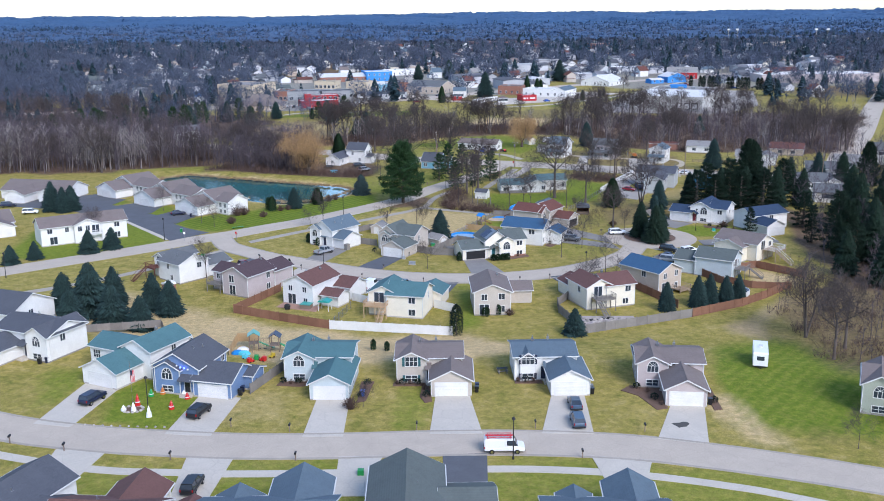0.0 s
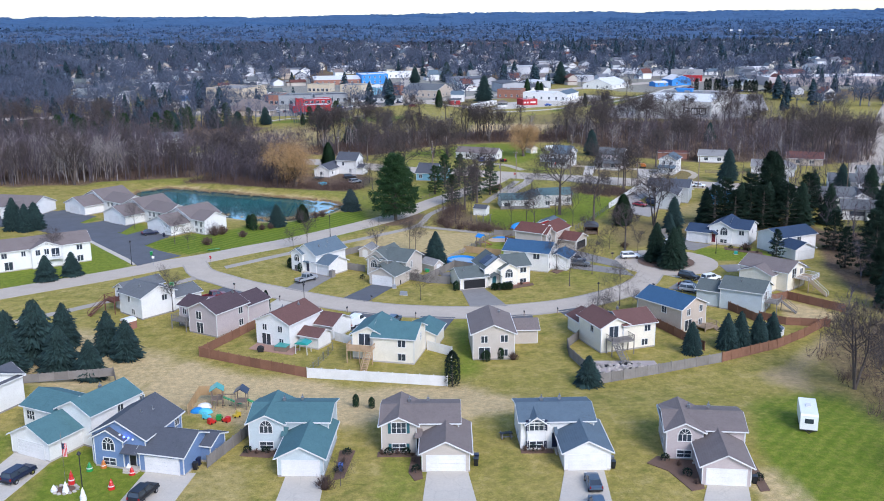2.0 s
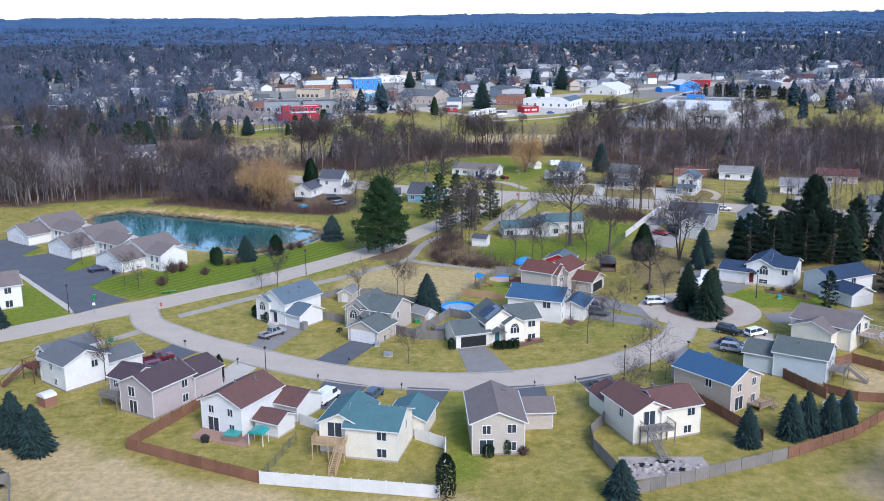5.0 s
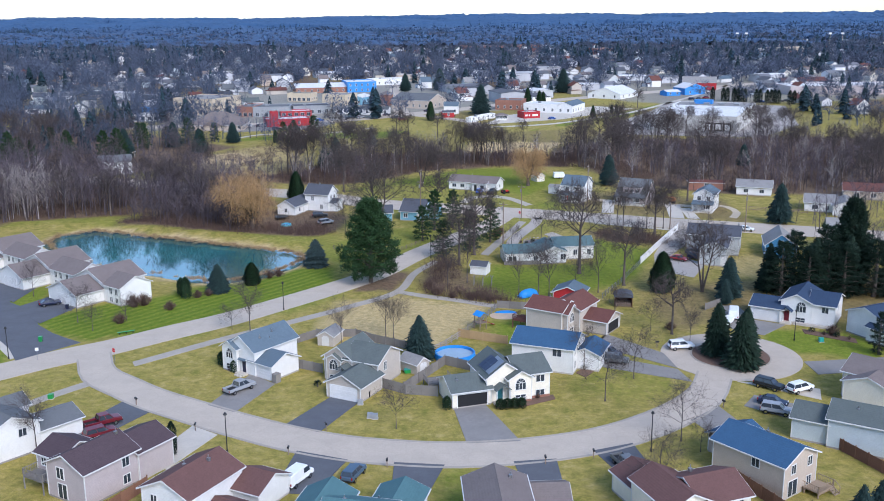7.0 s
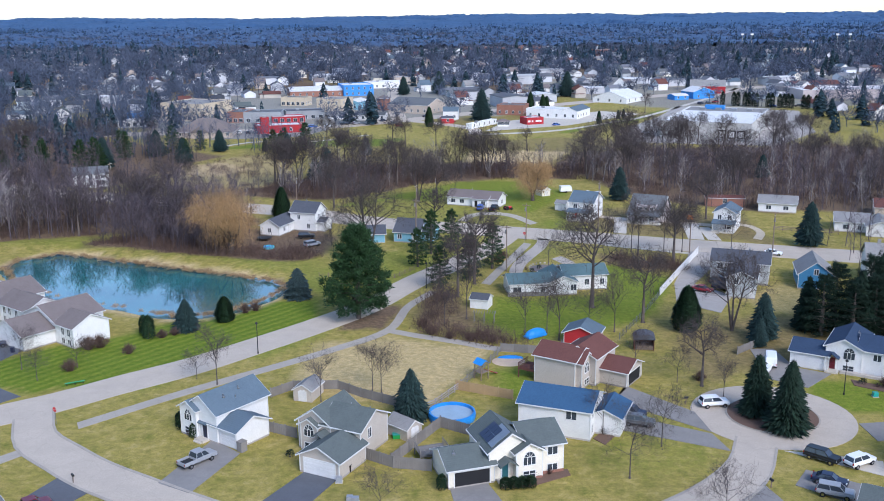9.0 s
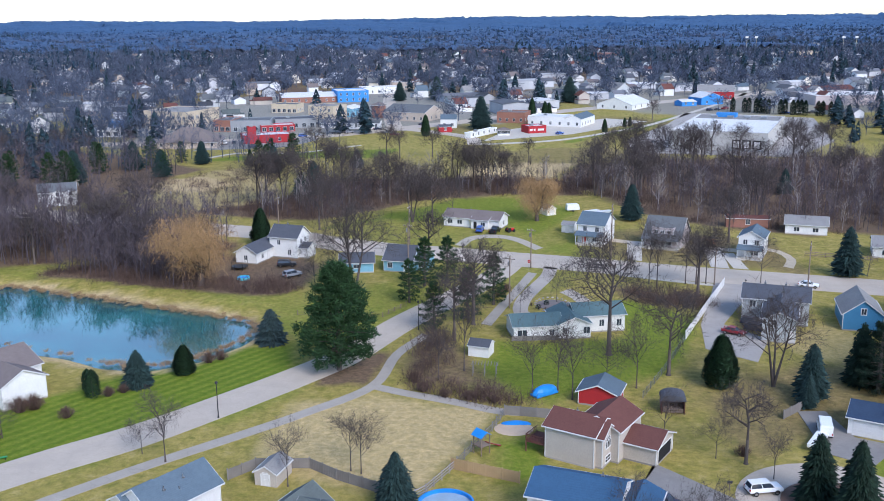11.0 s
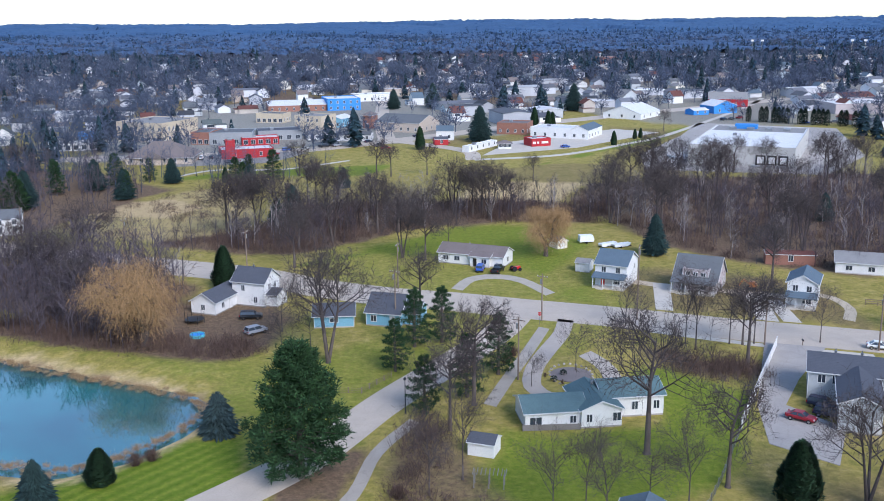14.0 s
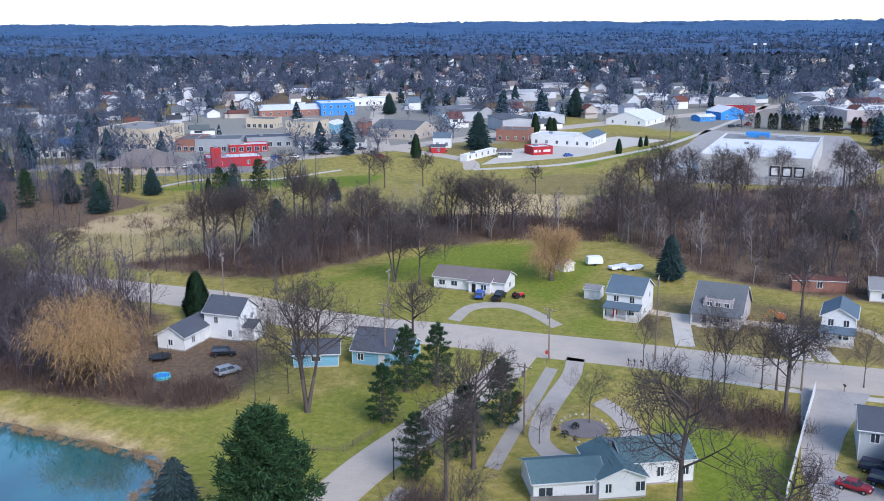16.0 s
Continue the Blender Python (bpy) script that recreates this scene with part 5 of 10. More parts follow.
house("white single-storey condominium with a grey-brown roof", -138, 163, 30, [(0, 20, 0, 10, 3.0, "x", 0.45), (12, 19, -4, 6, 2.8, "y", 0.45)], "white", "taupe", [(0, "S", 3, 0.9), (0, "S", 7, 0.9), (0, "E", 5, 1)], (), [(1, "S", 3.5, 4.9, 2.15)])
house("white house end with a grey roof", -92, 110.5, -14, [(0, 10, 0, 9, 4.8, "x", 0.5)], "white", "slate", [(0, "E", 4, 3), (0, "S", 3, 3)])

# along the main road
house("white farmhouse with a grey roof and low wing", -40.6, 373.0, -20, [(0, 7.8, 0, 6.6, 5.5, "x", 0.72), (-5.0, 0.8, -8.4, 2.4, 2.9, "y", 0.6), (7.8, 10.2, 1.0, 5.4, 2.8, "x", 0.4)], "white", "slate", [(0, "S", 2.6, 3.4, 0.8, 1.2), (0, "E", 2.2, 3.6, 0.8, 1.2), (0, "E", 4.6, 3.6, 0.8, 1.2), (0, "S", 5.6, 0.9, 0.8, 1.3), (1, "S", 2.8, 1.0, 0.9, 1.1), (1, "E", 3.0, 1.0, 0.9, 1.1)], [(1, "E", 6.0, 0.1)], (), [(3.6, 3.3, 8.4)], metres=True)
house("sky-blue cottage with a dark grey roof", -10.4, 357.4, -16, [(0, 7.2, 0, 9, 2.9, "x", 0.62), (7.2, 10.4, 2.0, 8, 2.7, "x", 0.5)], "skyblue", "slate", [(0, "S", 1.6, 1.0, 1.1, 1.2), (1, "S", 1.6, 1.0, 1.0, 1.2)], [(0, "S", 5.6, 0.1)], (), [(4, 6, 5.4)], metres=True)
house("sky-blue garage with a grey roof", -20.8, 355.6, 4, [(0, 8.0, 0, 6.5, 2.6, "x", 0.5)], "skyblue", "slate", [(0, "S", 4, 1.2, 1.6, 0.8)], (), (), category="garage", name="garage", metres=True)
green_house = house("white ranch house with a green-grey roof", 17.4, 206.8, 5, [(0, 9.4, 0, 5.8, 2.8, "x", 0.42), (8.6, 14.8, -0.6, 7.4, 3.0, "y", 0.42), (13, 22.6, 2.2, 8.4, 3.5, "x", 0.42)], "white", "green",
                    [(0, "S", 1.6, 0.8, 1.8, 1.2), (0, "S", 7.4, 0.8, 0.9, 1.1), (1, "S", 1.2, 1.0, 0.8, 1.2), (1, "S", 5.5, 1.0, 1.2, 1.3), (2, "S", 5, 1.2, 0.9, 1.3), (2, "S", 8.5, 1.2, 0.9, 1.3), (2, "E", 4, 1.2, 0.9, 1.3)], [(0, "S", 8.6, 0.1), (2, "S", 6.8, 0.1)], (), [(12, 5, 5)])
house("white ranch house with a grey-brown roof", 4.4, 408.8, -23, [(0, 17.2, 0, 7.4, 2.9, "x", 0.45), (9.0, 14.0, -1.0, 3.0, 2.8, "x", 0.3)], "white", "taupe", [(0, "S", 2.0, 1.0, 1.4, 1.1), (0, "S", 5, 1.0, 1.4, 1.1), (1, "S", 3.6, 1, 1.2, 1.1), (0, "E", 3.7, 1.0, 1.2, 1.1)], [(1, "S", 1.2, 0.1, 0.95, 2.1, PAINTS["black"])], (), [(7, 4, 4.8)], metres=True)


def porch_house(label, x, y, rot, wall, roof, W, D, h, gable_front, door):
    """A new narrow house with a full front porch on square posts."""
    if h > 4:
        blocks = [(0, W, 0, D, h, "y" if gable_front else "x", 0.55)]
    else:
        blocks = [(0, W, 0, D, h, "x", 0.85), (W * 0.2, W * 0.8, 0.6, D * 0.5, h + 1.9, "flat", 0, wall, roof)]
    root = house(label, x, y, rot, blocks, wall, roof, [(0, "S", W * 0.27, h - 1.9, 0.95, 1.25), (0, "S", W * 0.73, h - 1.9, 0.95, 1.25)] * (h > 4) + [(0, "S", W * 0.68, 0.9, 1.7, 1.3, "triple"), (0, "E", D * 0.3, 0.9, 0.8, 1.2), (0, "E", D * 0.7, max(h - 1.9, 0.9), 0.8, 1.2), (0, "W", D * 0.5, 0.9, 0.8, 1.2)],
                 [(0, "S", W * 0.25, 0.35, 0.95, 2.1, door)], (), [(W * 0.7, D * 0.6, h + 1)], metres=True)
    if h <= 4:
        for k in range(3):
            add_window(root, blocks[1], "S", W * (0.12 + 0.18 * k), h + 0.75, 0.9, 0.8)
    part("porch_floor", Shape().box(0, W, -2.2, -0.01, 0, 0.33), CONCRETE, root)
    part("porch_roof", Shape().prism([(-2.6, 2.7), (0.0, 3.45), (0.0, 3.3), (-2.6, 2.55)], "x", -0.25, W + 0.25), ROOFS[roof], root)
    part("porch_beam", Shape().box(0, W, -2.3, -2.05, 2.42, 2.62), TRIM, root)
    for k in range(4):
        part("porch_post", Shape().box(W * k / 3 - 0.1 + (0.1 if k == 0 else -0.1 if k == 3 else 0), W * k / 3 + 0.1 + (0.1 if k == 0 else -0.1 if k == 3 else 0), -2.28, -2.08, 0.33, 2.42), TRIM, root)
    a, b = W * 0.36, W - 0.1
    rail = part("railing", Shape().box(a, b, -2.2, -2.14, 1.15, 1.22), TRIM, root)
    bar = Shape().box(-0.02, 0.02, -2.19, -2.15, 0.36, 1.15).mesh("baluster", TRIM)
    for i in range(int((b - a) / 0.24)):
        part("baluster", bar, TRIM, rail, m=pose(a + 0.1 + i * 0.24, 0, 0))
    part("step", Shape().box(W * 0.14, W * 0.36, -2.9, -2.2, 0, 0.18), CONCRETE, root)
    return root


porch_house("white two-storey house with blue-grey metal roof and red door", 40.6, 385.6, -27, "white", "bluegrey", 7.3, 9.0, 5.4, False, PAINTS["brightred"])
porch_house("grey-brown bungalow with a long dormer and porch", 57.6, 381.2, -27, "taupe", "grey", 9.6, 10.4, 3.0, False, PAINTS["grey"])
porch_house("white two-storey house with a sage gable and porch", 78.9, 368.2, -25, "white", "bluegrey", 6.0, 9.0, 5.4, True, DOORWHITE)
house("small white shed beside a new house", 37.8, 270.4, -17, [(0, 3.4, 0, 3, 2.3, "x", 0.4)], "white", "lightgrey", (), [(0, "S", 1.7, 0.05)], category="shed", name="garden_shed", over=0.2)
house("grey apartment house with a dark slate roof", 64.2, 214.4, -14, [(0, 12.6, 0, 7.4, 5.0, "x", 0.42), (4.4, 10.4, -8.0, 1, 4.6, "y", 0.45)], "grey", "slate", [(0, "S", 2, 3.2), (0, "S", 4.2, 3.2), (0, "W", 4, 3.2), (1, "S", 2, 3, 0.8, 1.4), (1, "W", 4, 3), (1, "E", 4, 3)], [(1, "S", 5.4, 0.3)], (), [(4, 4.2, 7.2), (8, 4.2, 7.2), (12, 4.2, 7.2)])
house("white ranch house with a pale grey roof and garage", 112, 248, -14, [(0, 9, 1, 9, 2.9, "x", 0.4), (8, 15, -2, 7, 2.9, "y", 0.4)], "white", "lightgrey", [(0, "S", 3, 0.9, 1.6, 1.2), (0, "S", 6.5, 0.9, 0.9, 1.2)], (), [(1, "S", 3.5, 4.6, 2.1)])
house("white house with a grey roof and rear deck", 114, 204, -8, [(0, 9, 0, 8, 4, "x", 0.5), (8, 13, -1, 8, 4.2, "y", 0.5)], "white", "grey", [(0, "S", 3, 2.2), (1, "S", 2.5, 2.0, 1.4, 1.4)])
house("tan ranch house with a brown roof", 132, 262, -14, [(0, 13, 0, 8, 2.8, "x", 0.42)], "tan", "rust", [(0, "S", 4, 0.9, 1.5, 1.2), (0, "S", 9, 0.9, 1.5, 1.2)])
house("white ranch house with a pale roof", 100, 268, -14, [(0, 11, 0, 7.5, 2.8, "x", 0.4)], "white", "lightgrey", [(0, "S", 3, 0.9, 1.4, 1.1), (0, "S", 8, 0.9, 1.4, 1.1)])
house("white house with a grey roof", 128, 226, -12, [(0, 12, 0, 8, 3, "x", 0.45), (9, 14, -2, 5, 2.8, "y", 0.45)], "white", "grey", [(0, "S", 3, 0.9, 1.4, 1.2), (0, "S", 6, 0.9, 1.4, 1.2)])
house("blue gambrel barn with a pale roof", 82, 210, -10, [(0, 7.4, 0, 9, 3.4, "y", 0.75)], "barnblue", "lightgrey", [(0, "S", 3.7, 3.4, 0.9, 1.2)], category="barn", name="barn", over=0.3)
house("dark red shed with a grey roof and white trim", 25.4, 273.5, -21, [(0, 6.2, 0, 5.4, 2.3, "y", 0.42)], "red", "bluegrey", (), (), (), category="shed", name="shed", over=0.4, metres=True)
house("small white garden shed with a dark roof", 8.4, 201.2, -14, [(0, 3.9, 0, 2.8, 2.0, "x", 0.55)], "white", "slate", (), [(0, "E", 1.4, 0.05, 0.8, 1.7)], category="shed", name="garden_shed", over=0.15)
house("small grey garden shed with double doors", -2.6, 156.6, 40, [(0, 3.0, 0, 3.6, 1.8, "y", 0.7)], "beige", "lightgrey", (), [(0, "S", 1.5, 0.05, 1.4, 1.6)], category="shed", name="garden_shed", over=0.15)
house("small weathered garden shed", -21.5, 167.4, -12, [(0, 3.2, 0, 3.8, 1.9, "y", 0.6)], "beige", "lightgrey", (), [(0, "S", 1.6, 0.05, 1.2, 1.6)], category="shed", name="garden_shed", over=0.15)
house("small cream garden shed with a grey roof", 36.2, 286.2, 20, [(0, 3.2, 0, 3.4, 2.0, "y", 0.7)], "cream", "grey", (), [(0, "S", 1.6, 0.05, 1.2, 1.6)], category="shed", name="garden_shed", over=0.2)

# ---- trees ----
rng = np.random.default_rng(7)


def unit(v):
    return v / (np.linalg.norm(v) + 1e-9)


class Twigs:
    """Collects tapered limbs and thin twigs as triangles."""

    def __init__(self):
        self.V, self.F, self.n = [], [], 0

    def put(self, v, f):
        self.V.append(np.asarray(v, float))
        self.F.append(np.asarray(f, int) + self.n)
        self.n += len(v)

    def limb(self, p, q, r0, r1, sides=5):
        d = unit(q - p)
        u = unit(np.cross(d, [0.31, 0.9, 0.27]))
        w = np.cross(d, u)
        a = np.arange(sides) * 2 * math.pi / sides
        ring = np.cos(a)[:, None] * u + np.sin(a)[:, None] * w
        f = [(i, (i + 1) % sides, sides + i) for i in range(sides)] + [((i + 1) % sides, sides + (i + 1) % sides, sides + i) for i in range(sides)]
        self.put(np.concatenate([p + ring * r0, q + ring * r1]), f)

    def twig(self, p, q, w):
        s = unit(np.cross(q - p, rng.normal(size=3))) * w / 2
        self.put([p - s, p + s, q], [(0, 1, 2)])

    def arrays(self):
        return np.concatenate(self.V), np.concatenate(self.F)


def grow(t, p, d, length, r, level, counts, spread, up, sides, width):
    """One branch with its side branches; the last levels are single thin triangles."""
    last = level == len(counts)
    bend = unit(d + rng.normal(size=3) * 0.12 + np.array([0, 0, up]) * 0.25)
    mid = p + d * length * 0.5
    end = mid + bend * length * 0.5
    if level <= sides:
        n = 6 if level == 0 else 4 if level == 1 else 3
        t.limb(p, mid, r, r * 0.72, n)
        t.limb(mid, end, r * 0.72, r * 0.25, n)
    else:
        t.twig(p, end, max(width, r * 2.2))
    if last:
        return
    for k in range(counts[level]):
        f = 0.32 + 0.66 * (k + rng.random()) / counts[level] if level else 0.3 + 0.68 * (k + rng.random()) / counts[level]
        q = p + (mid - p) * f * 2 if f < 0.5 else mid + (end - mid) * (f - 0.5) * 2
        a = rng.random() * 2 * math.pi + k * 2.4
        side = unit(np.cross(d, [math.cos(a), math.sin(a), 0.3]))
        nd = unit(d * (1 - spread) + side * spread + np.array([0, 0, up]) * 0.2)
        ln = length * (0.62 - 0.28 * f if level == 0 else 0.58) * (0.75 + 0.5 * rng.random())
        grow(t, q, nd, ln * (1.15 if level == 0 else 1), r * (0.5 if level == 0 else 0.45), level + 1, counts, spread, up, sides, width)


def bare_tree(h, counts=(12, 7, 6, 5), spread=0.62, up=0.55, stems=1, width=0.072, stout=0.025, clear=0.36):
    """Trunk and crown meshes of a leafless tree of height h."""
    trunk, crown = Twigs(), Twigs()
    for s in range(stems):
        lean = np.array([0.0, 0, 1]) if stems == 1 else unit(np.array([math.cos(s * 2.2 + 0.5) * 0.2, math.sin(s * 2.2 + 0.5) * 0.2, 1]))
        base, r = np.zeros(3) + lean * [0.4, 0.4, 0] * (stems > 1), h * stout / (1 if stems == 1 else 1.3)
        fork = lean * h * clear
        trunk.limb(base - [0, 0, 0.15], base + lean * 0.4, r * 1.7, r * 1.1, 7)
        trunk.limb(base + lean * 0.4, fork + base, r * 1.1, r * 0.8, 7)
        grow(crown, fork + base - lean * h * 0.12, lean, h * (1.1 - clear), r * 0.8, 0, counts, spread, up, 2, width)
    return [("trunk", mesh_np("trunk", *trunk.arrays(), BARK)), ("crown", mesh_np("crown", *crown.arrays(), TWIG))]


def weeping_tree(h):
    """A willow: forked dark limbs, a broad rounded crown of fine golden shoots that arch over and hang."""
    trunk, crown = Twigs(), Twigs()
    trunk.limb(np.array([0, 0, -0.15]), np.array([0.1, 0, h * 0.16]), h * 0.045, h * 0.036, 8)
    tips = []
    for k in range(8):
        a = k * 2 * math.pi / 8 + rng.random() * 0.5
        p = np.array([0.1, 0, h * 0.14])
        d = unit(np.array([math.cos(a) * 0.7, math.sin(a) * 0.7, 0.8 + 0.6 * rng.random()]))
        r = h * 0.02
        for s in range(4):
            q = p + d * h * (0.2 - 0.015 * s)
            trunk.limb(p, q, r, r * 0.7, 5)
            r *= 0.66
            if s > 0:
                for _ in range(3):
                    e = unit(d + rng.normal(size=3) * 0.6)
                    trunk.limb(p, p + e * h * 0.16, r * 0.6, r * 0.2, 3)
                    tips.append((p + e * h * 0.16, e))
            p, d = q, unit(d + rng.normal(size=3) * 0.3 - np.array([0, 0, 0.05 * s]))
        tips += [(p, d)] * 2
    for p, d in tips:
        for _ in range(95):
            o = p + rng.normal(size=3) * [h * 0.08, h * 0.08, h * 0.07]
            ln = h * (0.07 + 0.13 * rng.random())
            e = unit(np.array([d[0], d[1], 0.1]) + rng.normal(size=3) * 0.7)
            mid = o + e * ln * 0.5
            end = mid + np.array([e[0] * 0.3, e[1] * 0.3, -0.5]) * ln * (0.5 + 0.5 * rng.random())
            end[2] = max(end[2], 0.8)
            crown.twig(o, mid, 0.055)
            crown.twig(mid, end, 0.06)
    return [("trunk", mesh_np("trunk", *trunk.arrays(), BARK)), ("crown", mesh_np("crown", *crown.arrays(), WILLOW))]


def spruce(h, R, needles, levels=30, droop=0.3, sprays=22):
    """A dense conical conifer made of drooping sprays of needles on a tapered trunk."""
    trunk, crown = Twigs(), Twigs()
    trunk.limb(np.array([0, 0, -0.15]), np.array([0, 0, h * 0.9]), h * 0.022, h * 0.004, 6)
    for j in range(levels):
        f = (j + 0.5 * rng.random()) / levels
        z = h * (0.07 + 0.92 * f)
        rad = R * (1 - f) ** 0.58 * min(1, 0.8 + 2 * f) * (0.74 + 0.46 * rng.random()) + 0.1
        n = max(5, int(sprays * rad / R) + 4)
        for k in range(n):
            a = 2 * math.pi * (k + rng.random() * 0.8) / n + j
            d = np.array([math.cos(a), math.sin(a), 0.1 - droop])
            ln = rad * (0.74 + 0.4 * rng.random())
            side = np.array([-math.sin(a), math.cos(a), 0])
            base, tip = np.array([0, 0, z]) + d * ln * 0.2, np.array([0, 0, z]) + d * ln
            for s in range(5):
                c = base + (tip - base) * (0.2 + 0.2 * s) + rng.normal(size=3) * 0.04 * R
                c[2] = max(c[2], 0.1)
                wv = (side + [0, 0, 0.3 * rng.normal()]) * ln * (0.17 - 0.02 * s) * 22 / sprays * (0.6 + 0.7 * rng.random())
                out = d * ln * 0.22
                dz = np.array([0, 0, -0.09 * R * rng.random()])
                crown.put([c - wv + dz - out * 0.4, c + wv + dz - out * 0.4, c + out + dz, c - out * 0.5 + [0, 0, 0.06 * R]], [(0, 1, 2), (0, 3, 2), (3, 1, 2)])
    top = np.array([0, 0, h])
    for _ in range(6):
        crown.twig(top - [0, 0, h * 0.07], top + rng.normal(size=3) * 0.05, 0.3)
    return [("trunk", mesh_np("trunk", *trunk.arrays(), BARK)), ("crown", mesh_np("crown", *crown.arrays(), needles))]


def pine(h, R, needles=None, low=0.16, limbs=34, tufts=46):
    """A broad pine: tiers of level limbs carrying flat needle sprays, widest low down, gaps between the tiers."""
    trunk, crown = Twigs(), Twigs()
    trunk.limb(np.array([0, 0, -0.15]), np.array([0.1, 0, h * 0.5]), h * 0.026, h * 0.016, 8)
    trunk.limb(np.array([0.1, 0, h * 0.5]), np.array([0, 0.1, h * 0.96]), h * 0.016, h * 0.004, 6)
    for k in range(limbs):
        f = (k + 0.7 * rng.random()) / limbs
        z = h * (low + (0.98 - low) * f)
        a = k * 2.4 + rng.random() * 0.7
        ln = R * min(0.62 + 1.7 * f, (1.03 - f) ** 0.7 * 1.2) * (0.8 + 0.3 * rng.random()) + 0.3
        d = unit(np.array([math.cos(a), math.sin(a), 0.02 + 0.45 * f]))
        p = np.array([0, 0, z])
        trunk.limb(p, p + d * ln * 0.85, 0.011 * h * (1.1 - f), 0.02, 4)
        side = np.array([-math.sin(a), math.cos(a), 0])
        for _ in range(tufts):
            c = 0.22 + 0.8 * rng.random() ** 0.8
            wide = ln * 0.42 * math.sin(math.pi * min(1, c * 0.85 + 0.12))
            o = p + d * ln * c + side * wide * (rng.random() * 2 - 1) + [0, 0, (0.02 + 0.05 * rng.normal()) * R]
            for _ in range(9):
                v = unit(d * 0.7 + rng.normal(size=3) * 0.6 + [0, 0, 0.3])
                u = unit(np.cross(v, rng.normal(size=3))) * R * 0.014
                e = v * R * 0.1
                q = o + rng.normal(size=3) * R * 0.04
                crown.put([q - u, q + u, q + e], [(0, 1, 2)])
    return [("trunk", mesh_np("trunk", *trunk.arrays(), BARK)), ("crown", mesh_np("crown", *crown.arrays(), needles or PINEN))]


def rounded_evergreen(h, R, needles, n=1500, point=0.5):
    trunk, crown = Twigs(), Twigs()
    trunk.limb(np.array([0, 0, -0.15]), np.array([0, 0, h * 0.6]), 0.12, 0.05, 6)
    for _ in range(n):
        f = rng.random() ** 0.8
        a = rng.random() * 2 * math.pi
        prof = min(1, (1 - f) * 3.2) ** 0.6 * min(1, 0.8 + 2 * f) if point < 0.5 else (1 - f) ** 0.55 * min(1, 0.62 + f * 1.6) * (1 + 0.09 * math.sin(5 * a + 9 * f) + 0.07 * math.sin(3 * a - 14 * f))
        r = R * max(prof, 0.02) * (0.78 + 0.26 * rng.random())
        c = np.array([math.cos(a) * r, math.sin(a) * r, 0.05 + f * h * 0.97])
        s = 0.075 * R + 0.06
        side = np.array([-math.sin(a), math.cos(a), 0]) * s
        out = np.array([math.cos(a), math.sin(a), 0.9]) * s * 1.1
        crown.put([c - side, c + side, c + out + rng.normal(size=3) * s * 0.4], [(0, 1, 2)])
    return [("trunk", mesh_np("trunk", *trunk.arrays(), BARK)), ("crown", mesh_np("crown", *crown.arrays(), needles))]


def bare_shrub(h, R, n=260, material=None):
    stems = Twigs()
    for _ in range(n):
        a, f = rng.random() * 2 * math.pi, rng.random()
        p = np.array([math.cos(a) * R * 0.25 * f, math.sin(a) * R * 0.25 * f, -0.03])
        q = np.array([math.cos(a) * R * f * 1.05, math.sin(a) * R * f * 1.05, h * (1 - 0.45 * f * f) * (0.6 + 0.4 * rng.random())])
        m = (p + q) / 2 + rng.normal(size=3) * 0.08 * R
        stems.twig(p, m, 0.06)
        stems.twig(m, q + rng.normal(size=3) * 0.06, 0.05)
        stems.twig(m, q + rng.normal(size=3) * 0.16 * R, 0.045)
    return [("crown", mesh_np("crown", *stems.arrays(), material or BRUSH))]


def plant(template, name, label, x, y, height, unit_height, category="tree", group="", girth=1.0, z=0.0):
    s = height / unit_height
    root = thing(name, label, category, pose(x, y, z, 0, 0, (x * 37 + y * 91) % 360) @ Matrix.Diagonal((s * girth, s * girth, s, 1)), group)
    for pn, me in template:
        ob = new(pn, me)
        ob.parent = root
    return root


SPRUCES = [spruce(8, 2.7, SPRUCE, 40, 0.3, 32), spruce(8, 3.0, SPRUCE, 40, 0.3, 32), spruce(8, 2.4, SPRUCE, 40, 0.3, 32)]
PALE = [spruce(6, 2.1, SPRUCEPALE, 34, 0.3, 30)]
FIR = [spruce(12, 3.0, YEW, 46, 0.35, 32), spruce(12, 2.7, SPRUCE, 46, 0.3, 32)]
PINES = [pine(18, 6.6, None, 0.1, 64, 46), spruce(16, 3.8, YEW, 40, 0.32, 24), pine(14, 3.3, None, 0.08, 46, 34)]
DARKPINES = [pine(18, 6.6, YEW, 0.06, 60, 44), PINES[1], pine(14, 3.3, YEW, 0.04, 46, 34)]
CEDARN = mat("cedar_sprays", (0.03, 0.066, 0.03), (0.012, 0.03, 0.014), fine=4, relief=0, island=0.5)
ROUND = [rounded_evergreen(8, 3.4, CEDARN, 6500, 0.5), rounded_evergreen(5, 0.95, YEW, 1500, 0.4), rounded_evergreen(2.6, 1.1, CEDARN, 1300, 0.4)]
BIG = [bare_tree(18), bare_tree(18, (11, 7, 6, 5), 0.66, 0.45), bare_tree(18, (9, 6, 5, 4), 0.58, 0.6, 3)]
MID = [bare_tree(9, (12, 7, 6, 3), 0.6, 0.6, 1, 0.03, 0.014, 0.22), bare_tree(9, (13, 6, 6, 3), 0.66, 0.45, 1, 0.03, 0.014, 0.22), bare_tree(9, (11, 7, 6, 3), 0.52, 0.7, 1, 0.03, 0.014, 0.22)]
SHRUB = [bare_shrub(2, 1.4), bare_shrub(2, 1.2, 200)]
WILLOWS = [weeping_tree(15), weeping_tree(17)]

